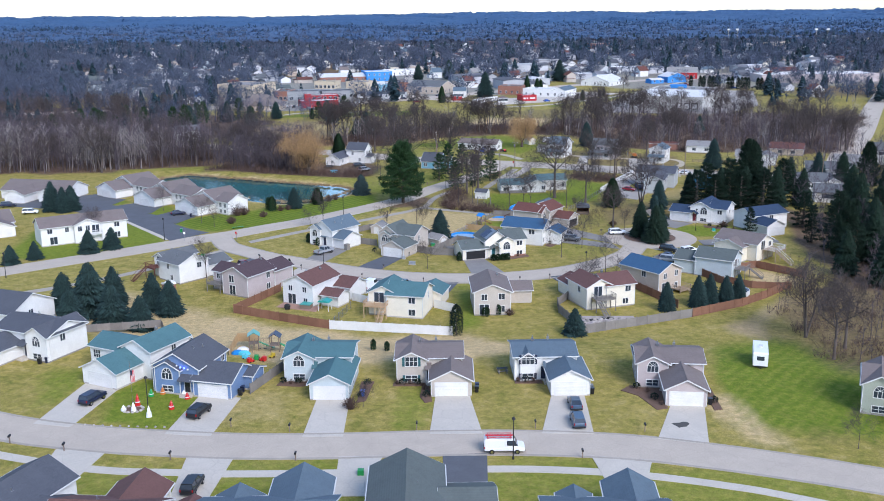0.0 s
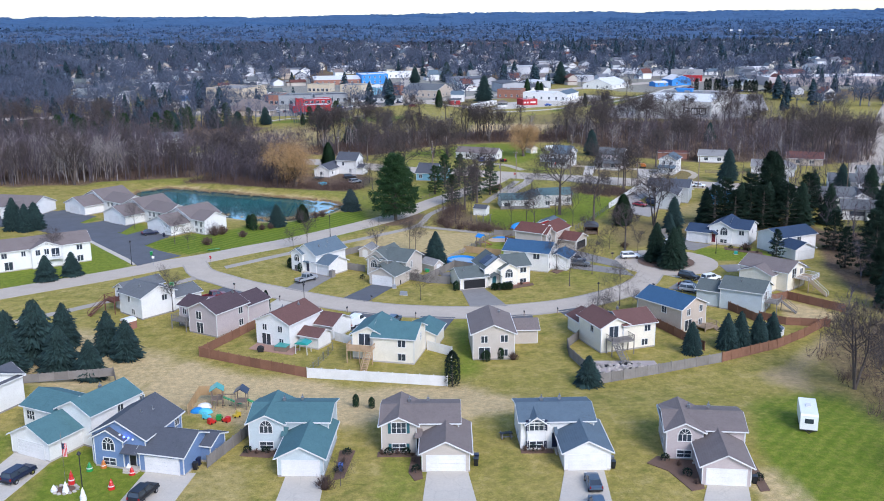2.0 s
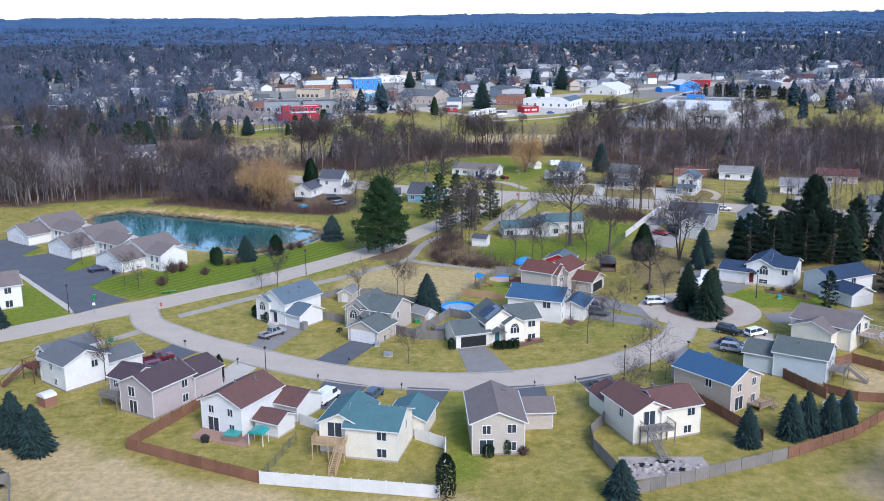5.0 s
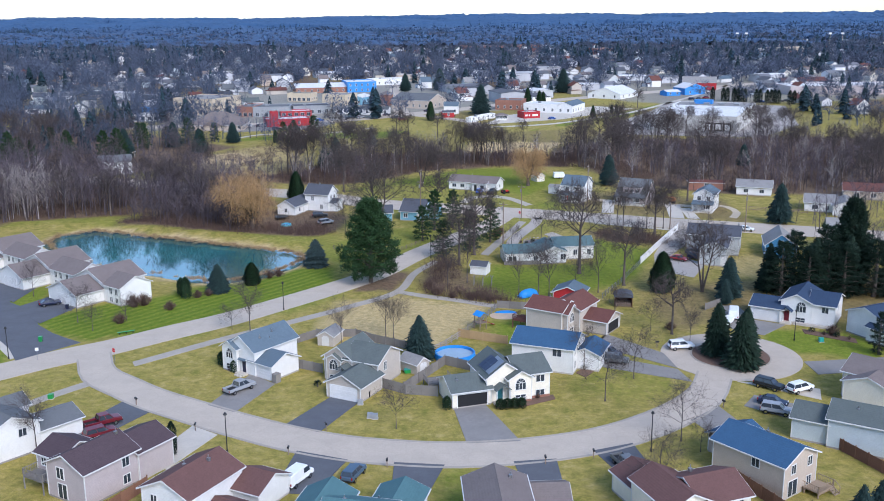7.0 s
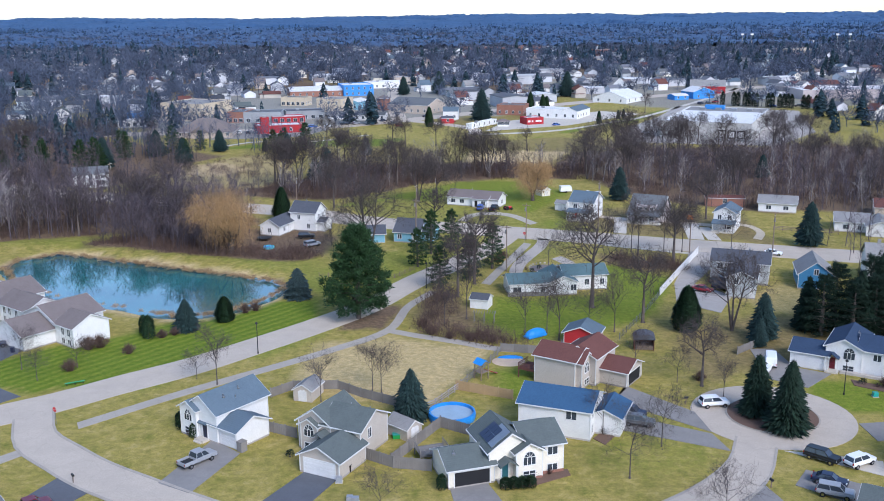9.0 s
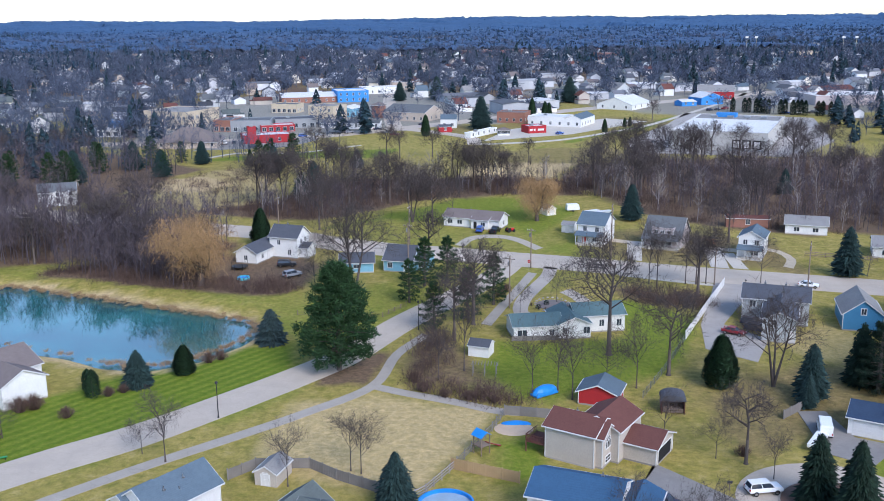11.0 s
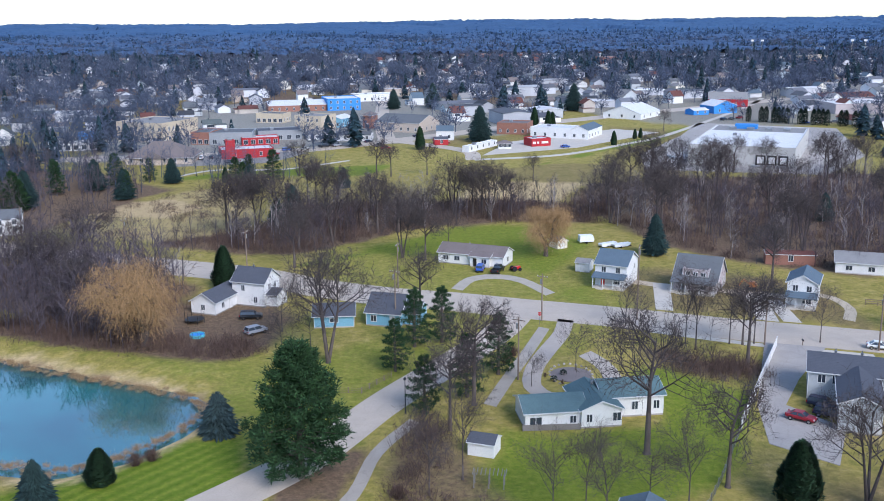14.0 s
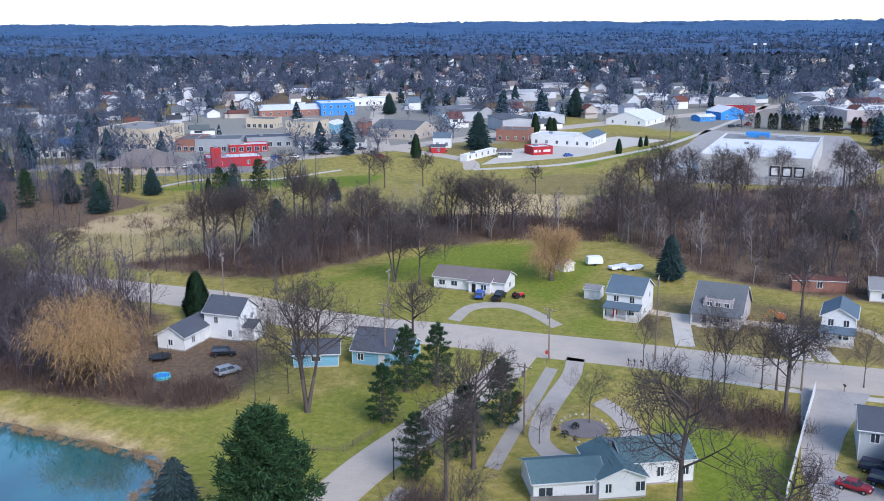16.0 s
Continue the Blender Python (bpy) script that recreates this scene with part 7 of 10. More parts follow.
part("roof_unit", Shape().box(10, 20, 64, 69, 7.9, 10.2), WALLS["brightblue"], ware, "blue rooftop unit")
part("roof_panel", Shape().box(1, 41, 56, 75, 8.04, 8.1), ROOFS["lightgrey"], ware, "older grey part of the flat roof")
hall("long grey factory with a white roof", 246, 765, 4, 95, 34, 6, "taupe", "cool", bays=16)
hall("low shop with a red roof", 262, 828, 12, 40, 16, 4.5, "white", "rust", "x", 0.35, bays=6)
hall("tan school with a flat roof", 435, 1347.0, 18, 46, 24, 9, "yellow", "lightgrey", storeys=2, bays=9)
hall("brown brick school with a long flat roof", 40, 1488.4, 15, 110, 40, 8, "brick", "taupe", bays=14)
hall("orange brick town hall block", 200, 1347.0, 25, 26, 18, 9.5, "brick", "lightgrey", storeys=2, bays=5)
hall("long pale factory at the town edge", -215, 1762.5, 20, 90, 30, 7, "taupe", "lightgrey", bays=10)
hall("long white barn far off in the fields", -900, 1945.3, 4, 140, 40, 8, "white", "white", bays=12)
hall("pale shed far off in the fields", -760, 1739.0, 4, 60, 24, 6, "white", "lightgrey", "x", 0.3, bays=5)
hall("white house with a grey roof by the dirt lot", -128, 442.1, 20, 12, 9, 4.6, "white", "grey", "x", 0.5, storeys=2, bays=3)
hall("long rust-red shed at the wood edge", 86, 403.8, -10, 12, 4, 2.6, "brick", "rust", "x", 0.3, bays=1)
for x, y in ((421, 1012), (433, 1010), (540, 990), (556, 988)):
    lt = thing("floodlight_mast", "tall pale steel floodlight mast", "floodlight", pose(x, y, 0), group="floodlight masts")
    part("pole", Shape().tube((0, 0, -0.2), (0, 0, 24), 0.5, 0.3, 6), CHROME, lt)
    part("lamp_bank", Shape().box(-2, 2, -0.3, 0.3, 22.5, 24.8).box(-1.6, 1.6, -0.5, -0.3, 22.9, 24.4), TRIM, lt)

# far houses: a few shapes in several colours
FAR_WALLS = [WALLS[k] for k in ("white", "white", "white", "cream", "grey", "paleblue", "tan", "white", "beige")]
FAR_ROOFS = [ROOFS[k] for k in ("grey", "slate", "taupe", "lightgrey", "bluegrey", "rust", "grey", "greygreen")]
far_shapes = []
for w, d, h, p in ((10, 8, 3.2, 0.5), (8, 9, 5.2, 0.7), (12, 8, 3.0, 0.42), (7.5, 8, 5.6, 0.6)):
    body = Shape().prism([(-d / 2, 0), (d / 2, 0), (d / 2, h), (0, h + p * d / 2), (-d / 2, h)], "x", -w / 2, w / 2)
    body.box(w / 2 - 3.5, w / 2 + 2.6, -d / 2 - 1.6, d / 2 - 2, 0, 2.6)
    o = 0.45
    roof = Shape().prism([(-d / 2 - o, h - p * o + 0.2), (0, h + p * d / 2 + 0.2), (d / 2 + o, h - p * o + 0.2), (d / 2 + o, h - p * o), (0, h + p * d / 2), (-d / 2 - o, h - p * o)], "x", -w / 2 - o, w / 2 + o)
    roof.box(w / 2 - 3.8, w / 2 + 2.9, -d / 2 - 1.9, d / 2 - 1.8, 2.61, 2.8)
    roof.box(-w * 0.2, -w * 0.2 + 0.7, -0.3, 0.4, h + p * d / 2 - 0.4, h + p * d / 2 + 1.0)
    panes = Shape().box(-w * 0.3, w * 0.1, -d / 2 - 0.06, -d / 2 + 0.02, h - 1.9, h - 0.6)
    far_shapes.append((body, roof, panes))
far_cache = {}
taken = [(-146, 460), (-112, 395), (-80, 408), (-84, 440), (-104, 445), (-82, 455), (-175, 452), (-88, 565), (-62, 558), (-66, 490), (-16, 490), (-90, 512), (66, 450), (43, 465), (121, 512), (134, 565), (177, 530), (198, 555), (133, 410), (150, 440), (290, 530), (110, 480), (95, 430), (60, 410)]
count = 0
while count < 380:
    y = 395 + 760 * rng.random() ** 1.25
    x = (rng.random() ** 0.8 * 2 - 1) * (0.66 * y - 40)
    if any((x - a) ** 2 + (y - b) ** 2 < 34 ** 2 for a, b in taken) or abs(x + 36 + (y - 520) * 0.02) < 12 or (x > 20 and abs(y - (474 + 0.5 * (x - 44))) < 14) or (-195 < x < 235 and y < 470 + 0.24 * max(x, 0)) or (-115 < x < 10 and y < 580):
        continue
    if any((x - a) ** 2 + (y - b) ** 2 < 15 ** 2 for a, b in taken):
        continue
    taken.append((x, y))
    k, wi, ri = int(rng.integers(4)), int(rng.integers(len(FAR_WALLS))), int(rng.integers(len(FAR_ROOFS)))
    if (k, wi, ri) not in far_cache:
        b, r, pn = far_shapes[k]
        far_cache[k, wi, ri] = (b.mesh("wall", FAR_WALLS[wi]), r.mesh("roof", FAR_ROOFS[ri]), pn.mesh("window", GLASS))
    root = thing("town_house", "small " + ("white", "white", "white", "cream", "grey", "pale blue", "tan", "white", "beige")[wi] + " town house among trees", "house", pose(x, y, 0, 0, 0, (18, 108, 18, -72, 198)[int(rng.integers(5))]), "town houses")
    for pn, me in list(zip(("wall", "roof", "window"), far_cache[k, wi, ri]))[:3 if y < 560 else 2]:
        part(pn, me, None, root)
    count += 1
scatter("bare_wood", "leafless trees round the side-road houses", "woods", LOW, spots_in([(98, 200), (120, 176), (180, 180), (196, 250), (150, 256), (104, 240)], 170), WOODTWIG, (0.6, 1.15))
for x, y, h in ((112, 168, 16), (124, 170, 18), (136, 172, 17), (118, 182, 15), (150, 200, 16), (139, 198, 13), (128, 204, 14), (112, 206, 12), (160, 226, 15), (172, 232, 16), (150, 176, 18)):
    plant(PINES[1], "pine", "tall dark evergreen among white houses", x, y, h, 16, group="tall evergreens", girth=1.0)
for x, y in ((104, 215), (150, 238), (168, 246), (120, 196), (146, 190), (158, 216), (132, 178)):
    k, wi, ri = int(rng.integers(4)), int(rng.integers(3)), int(rng.integers(4))
    b, r, pn = far_shapes[k]
    root = thing("town_house", "small white house by the side road", "house", pose(x, y, 0, 0, 0, -14), "houses by the side road")
    for n, sh, m_ in (("wall", b, FAR_WALLS[wi]), ("roof", r, FAR_ROOFS[ri]), ("window", pn, GLASS)):
        part(n, sh, m_, root)

# the rest of the town's roofs, past counting
PALEWALL = mat("far_house_walls", (0.6, 0.6, 0.62), (0.3, 0.31, 0.34), coarse=0.05, relief=0, island=0.35)
PALEROOF = mat("far_house_roofs", (0.13, 0.135, 0.15), (0.08, 0.08, 0.088), coarse=0.04, relief=0, island=0.6)
WHITEROOF = mat("far_flat_roofs", (0.58, 0.58, 0.58), (0.36, 0.35, 0.35), coarse=0.03, relief=0, island=0.35)
walls_, roofs_, flats_ = Shape(), Shape(), Shape()
count = 0
while count < 360:
    y = 470 + 800 * rng.random() ** 1.1
    x = (rng.random() * 2 - 1) * (0.6 * y - 20)
    if any((x - a) ** 2 + (y - b) ** 2 < 15 ** 2 for a, b in taken) or abs(x + 36 + (y - 520) * 0.02) < 10 or (-195 < x < 235 and y < 478 + 0.24 * max(x, 0)) or (-115 < x < 10 and y < 580) or (wobble(np.array(x), np.array(y), 47.0) < -0.25 and rng.random() < 0.8):
        continue
    taken.append((x, y))
    count += 1
    m = pose(*ground_spot(x, y), 0, 0, 0, 18 + 90 * int(rng.integers(4)) + 4 * rng.normal())
    big = rng.random() < (0.4 if abs(x) < 150 and y < 700 else 0.12)
    w, d, h = (8 + 5 * rng.random(), 7 + 2.5 * rng.random(), 3 + 2.6 * rng.random()) if not big else (16 + 16 * rng.random(), 11 + 8 * rng.random(), 4 + 3 * rng.random())
    p = 0.5 if not big else 0.12
    b, r = Shape(), Shape()
    b.prism([(-d / 2, 0), (d / 2, 0), (d / 2, h), (0, h + p * d / 2), (-d / 2, h)], "x", -w / 2, w / 2)
    r.prism([(-d / 2 - 0.4, h - p * 0.4 + 0.2), (0, h + p * d / 2 + 0.2), (d / 2 + 0.4, h - p * 0.4 + 0.2), (d / 2 + 0.4, h - p * 0.4), (0, h + p * d / 2), (-d / 2 - 0.4, h - p * 0.4)], "x", -w / 2 - 0.4, w / 2 + 0.4)
    walls_.add([m @ Vector(v) for v in b.v], b.f)
    (flats_ if big and rng.random() < 0.7 else roofs_).add([m @ Vector(v) for v in r.v], r.f)
for n, sh, mt, lab in (("town_walls", walls_, PALEWALL, "pale walls of many distant town houses"), ("town_roofs", roofs_, PALEROOF, "grey and brown roofs of many distant houses"), ("town_roofs", flats_, WHITEROOF, "white low roofs of distant shops and sheds")):
    tagged(new(n, sh.mesh(n, mt)), lab, "houses", kind="stuff")

# trees of the town and the distance
def clear_of(x, y):
    ok = np.ones(np.shape(x), bool)
    for a, b in taken:
        ok &= (x - a) ** 2 + (y - b) ** 2 > 8.5 ** 2
        ok &= (np.abs(x - a * y / b) > 6) | (y > b) | (y < b - 24)
    ok &= ~((x > 15) & (x < 170) & (y < 372 + 0.62 * x + 70) & (y > 350)) & ~((x > -112) & (x < 40) & (y < 440 + 0.3 * x) & (y > 345))
    ok &= ~((np.abs(y - (444 + 0.56 * x)) < 12) & (x > -20)) & ~(inside([(88, 376), (156, 364), (192, 398), (220, 472), (152, 494), (92, 410)], x, y))
    ok &= ~inside([(-165, 440), (-120, 435), (-60, 430), (-20, 455), (40, 490), (30, 560), (-40, 620), (-115, 580)], x, y) | (rng.random(np.shape(x)) < 0.12)
    return ok


def puff_tree(h, R, n, w, ln):
    """A leafless crown seen from afar: trunk, rising limbs and a rounded cloud of short twigs."""
    t = Twigs()
    t.limb(np.array([0, 0, -0.2]), np.array([0, 0, h * 0.5]), h * 0.016, h * 0.01, 3)
    for _ in range(7):
        a = rng.random() * 2 * math.pi
        t.twig(np.array([0, 0, h * (0.22 + 0.2 * rng.random())]), np.array([math.cos(a) * R * 0.7, math.sin(a) * R * 0.7, h * (0.6 + 0.35 * rng.random())]), w * 1.6)
    for _ in range(n):
        v = unit(rng.normal(size=3))
        r = 0.55 + 0.45 * rng.random() ** 0.6
        c = np.array([v[0] * R * r, v[1] * R * r, h * 0.62 + v[2] * h * 0.36 * r])
        e = unit(v * [1, 1, 0.6] + [0, 0, 0.5] + rng.normal(size=3) * 0.5)
        t.twig(c - e * ln * 0.5, c + e * ln * 0.5, w)
    return t.arrays()


# twig colour with blue aerial haze painted into it
TOWNTWIG = mat("hazed_town_twigs", (0.082, 0.098, 0.14), (0.04, 0.052, 0.084), coarse=0.03, relief=0, island=0.45)
TOWN = [puff_tree(13, R, 120, 0.3, 2.7) for R in (5.4, 6.2, 4.2, 5.0, 6.6)]
BLOB = [puff_tree(13, R, 46, 0.8, 4.0) for R in (5.6, 6.6, 4.8)]
# needle colour shifted to blue to stand in for haze
TOWNFIR = mat("hazed_town_evergreens", (0.022, 0.046, 0.058), (0.012, 0.028, 0.036), fine=3, relief=0, island=0.5)
CONIFER = [low_conifer(12, 4.6, 110), low_conifer(12, 3.6, 90), low_conifer(10, 4.6, 90)]
wedge = [(-300, 395), (300, 395), (800, 1200), (-800, 1200)]
scatter("town_trees", "bare deciduous trees among the town houses, coloured blue-grey for haze", "trees", TOWN, spots_in(wedge, 2500, lambda x, y: clear_of(x, y) & (rng.random(x.shape) < 1.25 - y / 1100) & ((wobble(x, y, 19.0) > -0.3) | (x < -150)) & ((x < 40) | (y > 760) | (rng.random(x.shape) < 0.5))), TOWNTWIG, (0.75, 1.3))
scatter("town_trees", "bare deciduous trees beyond the town, coloured blue-grey for haze", "trees", BLOB, spots_in([(-420, 600), (420, 600), (1000, 1500), (-1000, 1500)], 4600, lambda x, y: clear_of(x, y) & (wobble(x, y, 37.0) + 0.5 * wobble(x, y, 13.0) > -0.35)), TOWNTWIG, (0.6, 1.2))
scatter("town_conifers", "dark evergreens scattered through the town, tinted blue for haze", "trees", CONIFER, spots_in(wedge, 820, lambda x, y: clear_of(x, y) & ((wobble(x, y, 31.0) > 0.25) | (rng.random(x.shape) < 0.25) | ((y > 640) & (x > 100) & (wobble(x, y, 60.0) > -0.1)))), TOWNFIR, (0.55, 1.4))
scatter("west_conifers", "dark evergreens in the western wood, tinted blue for haze", "trees", CONIFER, spots_in([(-330, 300), (-200, 300), (-150, 330), (-160, 420), (-330, 430)], 80), TOWNFIR, (0.6, 1.2))
for x, y in spots_in([(-190, 300), (-140, 318), (-104, 336), (-92, 366), (-120, 372), (-200, 350)], 20) + spots_in([(-70, 340), (-50, 345), (-56, 372), (-74, 368)], 4):
    plant(PINES[2], "pine", "dark pine near the dirt lot", x, y, 8 + 6 * rng.random(), 14, group="pines near the dirt lot", girth=1.3)
scatter("town_trees", "bare trees round the park and dirt lot, tinted blue for haze", "trees", LOW, spots_in([(-200, 330), (-92, 352), (-50, 362), (-40, 385), (-110, 380), (-210, 420)], 200) + spots_in([(-330, 400), (-150, 412), (-190, 520), (-420, 520)], 420), TOWNTWIG, (0.7, 1.2))
for x, y, h, lab in ((-4, 422, 10.6, "rounded dark evergreen by the town street"), (25, 441, 18, ""), (91.7, 544, 18, ""), (-25, 559, 13.7, ""), (1, 563, 17, ""), (88, 429, 6.8, "s"), (102.5, 444.5, 5, "s"), (106, 447, 5, "s"), (65, 480, 9.3, "s"), (58, 484, 10.6, "s"), (68, 484, 8, "s"), (-62, 345, 11, ""), (-40, 312, 12, ""), (-44, 309, 9, ""), (-30, 352, 8, ""), (-120, 352, 12, ""), (-104, 340, 11, ""), (-96, 362, 10, ""), (-132, 330, 13, ""), (-76, 362, 6, "s")):
    if lab == "s" or lab.startswith("round"):
        plant(ROUND[0], "cedar", "rounded dark evergreen in the town park", x, y, h, 8, girth=0.6)
    else:
        plant(FIR[1], "fir", "dark conical fir near the town", x, y, h, 12, girth=1.3)
for k in range(9):
    for dx in (0, 2.6, 5.0)[:1 + (k * 7) % 3]:
        plant(ROUND[1], "arborvitae", "dark columnar arborvitae behind the warehouse", 182 + k * 5.9 + dx, 494.8 - k * 2.8, 9.0, 5, group="arborvitae row", girth=0.95)
for x, y, h in ((112, 374, 12), (120, 371, 12), (131, 369, 11), (101, 378, 10), (157, 366, 9), (168, 372, 11), (124, 466, 10), (15, 316, 13), (20, 313, 14), (27, 316, 12), (64, 340, 13), (72, 345, 14), (80, 350, 13), (-42, 300, 16), (-36, 330, 12), (40, 360, 9), (-14, 370, 11), (-20, 374, 12), (0, 372, 10), (-50, 372, 12)):
    plant(BIG[int(x) % 3], "bare_tree", "large leafless tree near the town field", x, y, h, 18)


def ridge_height(x, y):
    return np.clip((y - 3300) / 1500, 0, 1) ** 1.5 * (24 + 5 * np.sin(x / 730) + 3 * np.sin(x / 310 + 1) + 1.5 * np.sin(x / 97))


def canopy(n, R, h):
    t = Twigs()
    for _ in range(n):
        a, f = rng.random() * 2 * math.pi, rng.random()
        c = np.array([math.cos(a) * R * f, math.sin(a) * R * f, h * (0.35 + 0.6 * rng.random())])
        u = rng.normal(size=3)
        u = unit(u) * h * 0.28
        v = unit(np.cross(u, rng.normal(size=3))) * h * 0.26
        t.put([c - u, c + u, c + v], [(0, 1, 2)])
        t.put([c - v, c + v * 0.8, c + u * 0.9 + [0, 0, h * 0.1]], [(0, 1, 2)])
    return t.arrays()


# the blue of distance haze is part of these three base colours
FARWOOD = mat("hazed_distant_wood", (0.058, 0.105, 0.19), (0.038, 0.07, 0.13), coarse=0.006, fine=0.03, relief=0, island=0.35)
HORIZONWOOD = mat("hazed_horizon_wood", (0.046, 0.105, 0.205), (0.03, 0.07, 0.145), coarse=0.004, fine=0.02, relief=0, island=0.12)
FARPINE = mat("hazed_distant_evergreens", (0.026, 0.054, 0.085), (0.016, 0.036, 0.06), coarse=0.01, relief=0, island=0.4)


def far_spots(n, y0, y1, power=1.0):
    y = y0 * (y1 / y0) ** (rng.random(n) ** power)
    x = (rng.random(n) * 2 - 1) * 0.76 * y
    return x, y


def far_scatter(name, label, templates, x, y, material, sizes):
    ob = scatter(name, label, "woods", templates, list(zip(x, y)), material, sizes)
    co = np.empty(len(ob.data.vertices) * 3, np.float32)
    ob.data.vertices.foreach_get("co", co)
    co = co.reshape(-1, 3)
    co[:, 2] += ridge_height(co[:, 0], co[:, 1])
    ob.data.vertices.foreach_set("co", co.ravel())
    return ob


CANOPY = [canopy(17, 10, 13) for _ in range(5)]


def canopy_sheet(name, label, y0, y1, rows, cols, material):
    """Closed wood seen from far off: a lumpy roof of crowns, dropping below the fields where there is a clearing."""
    v = np.linspace(0, 1, rows)[:, None]
    Y = y0 * (y1 / y0) ** v + np.zeros((1, cols))
    X = np.linspace(-0.6, 0.6, cols)[None, :] * Y
    X = X + rng.normal(size=X.shape) * Y * 0.0006
    Y = Y * (1 + 0.0012 * rng.normal(size=Y.shape))
    wood = wobble(X, Y * 0.5, 150.0) + 0.6 * wobble(X, Y * 0.35, 55.0)
    Z = np.where(wood > -0.55, 6.5 + 2.5 * wobble(X, Y, 31.0) + 5.5 * rng.random(X.shape), -3.0) + ridge_height(X, Y)
    i = np.arange(rows * cols).reshape(rows, cols)
    q = np.stack([i[:-1, :-1], i[:-1, 1:], i[1:, 1:], i[1:, :-1]], -1).reshape(-1, 4)
    me = mesh_np(name, np.stack([X, Y, Z], -1).reshape(-1, 3), np.concatenate([q[:, [0, 1, 2]], q[:, [0, 2, 3]]]), material)
    return tagged(new(name, me), label, "woods", kind="stuff")


canopy_sheet("far_woods", "bare woods beyond the town, coloured grey-blue for haze", 1560, 2800, 110, 620, FARWOOD)
canopy_sheet("far_woods", "woods along the horizon, coloured blue for haze", 2750, 4700, 80, 620, HORIZONWOOD)
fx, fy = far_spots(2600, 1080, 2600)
far_scatter("far_woods", "single crowns standing above the far woods, tinted blue for haze", CANOPY, fx, fy, FARWOOD, (0.6, 1.1))
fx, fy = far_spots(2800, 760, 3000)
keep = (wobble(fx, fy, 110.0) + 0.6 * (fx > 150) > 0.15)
far_scatter("far_evergreens", "dark evergreen stands in the far woods, tinted blue for haze", [low_conifer(14, 4.5, 26)], fx[keep], fy[keep], FARPINE, (0.8, 1.4))
# horizon ridge, its haze painted in as blue
hx, hy = np.meshgrid(np.linspace(-4900, 4900, 120), np.linspace(3300, 4900, 20))
hidx = np.arange(hx.size).reshape(hx.shape)
q = np.stack([hidx[:-1, :-1], hidx[:-1, 1:], hidx[1:, 1:], hidx[1:, :-1]], -1).reshape(-1, 4)
tagged(new("backdrop", mesh_np("backdrop", np.stack([hx, hy, ridge_height(hx, hy) + 0.5], -1).reshape(-1, 3), np.concatenate([q[:, [0, 1, 2]], q[:, [0, 2, 3]]]), HORIZONWOOD)), "low wooded ridge on the horizon, coloured blue for haze", "hills", kind="structure")

# ---- cars ----
car_meshes = {}
CAR = {  # length, width, lower body profile, cabin profile, roof z
    "suv": (4.7, 1.88, [(-2.35, 0.45), (2.35, 0.4), (2.35, 0.85), (2.2, 1.02), (1.15, 1.1), (-2.2, 1.12), (-2.35, 0.95)], [(1.15, 1.08), (0.5, 1.66), (-2.0, 1.68), (-2.25, 1.1)]),
    "sedan": (4.5, 1.8, [(-2.25, 0.4), (2.25, 0.35), (2.25, 0.7), (2.05, 0.85), (0.9, 0.95), (-1.6, 0.98), (-2.25, 0.9)], [(0.95, 0.93), (0.25, 1.4), (-1.0, 1.42), (-1.75, 0.96)]),
    "pickup": (5.6, 1.95, [(-2.8, 0.55), (2.8, 0.5), (2.8, 0.95), (2.6, 1.1), (1.5, 1.18), (-0.75, 1.18), (-0.75, 0.75), (-2.65, 0.75), (-2.65, 1.12), (-2.8, 1.12)], [(1.5, 1.16), (0.85, 1.8), (-0.55, 1.82), (-0.75, 1.16)]),
    "van": (5.5, 2.0, [(-2.75, 0.45), (2.75, 0.4), (2.75, 0.9), (2.5, 1.1), (1.75, 1.2), (1.3, 2.05), (-2.7, 2.1), (-2.75, 1.9)], [(1.8, 1.2), (1.36, 1.95), (0.3, 1.97), (0.3, 1.25)]),
}


def rounded(me, offset):
    """Softens the edges of a closed mesh."""
    bm = bmesh.new()
    bm.from_mesh(me)
    bmesh.ops.bevel(bm, geom=[e for e in bm.edges if e.calc_face_angle(0) > 0.5], offset=offset, segments=2, affect="EDGES", profile=0.6)
    bm.to_mesh(me)
    bm.free()
    return me


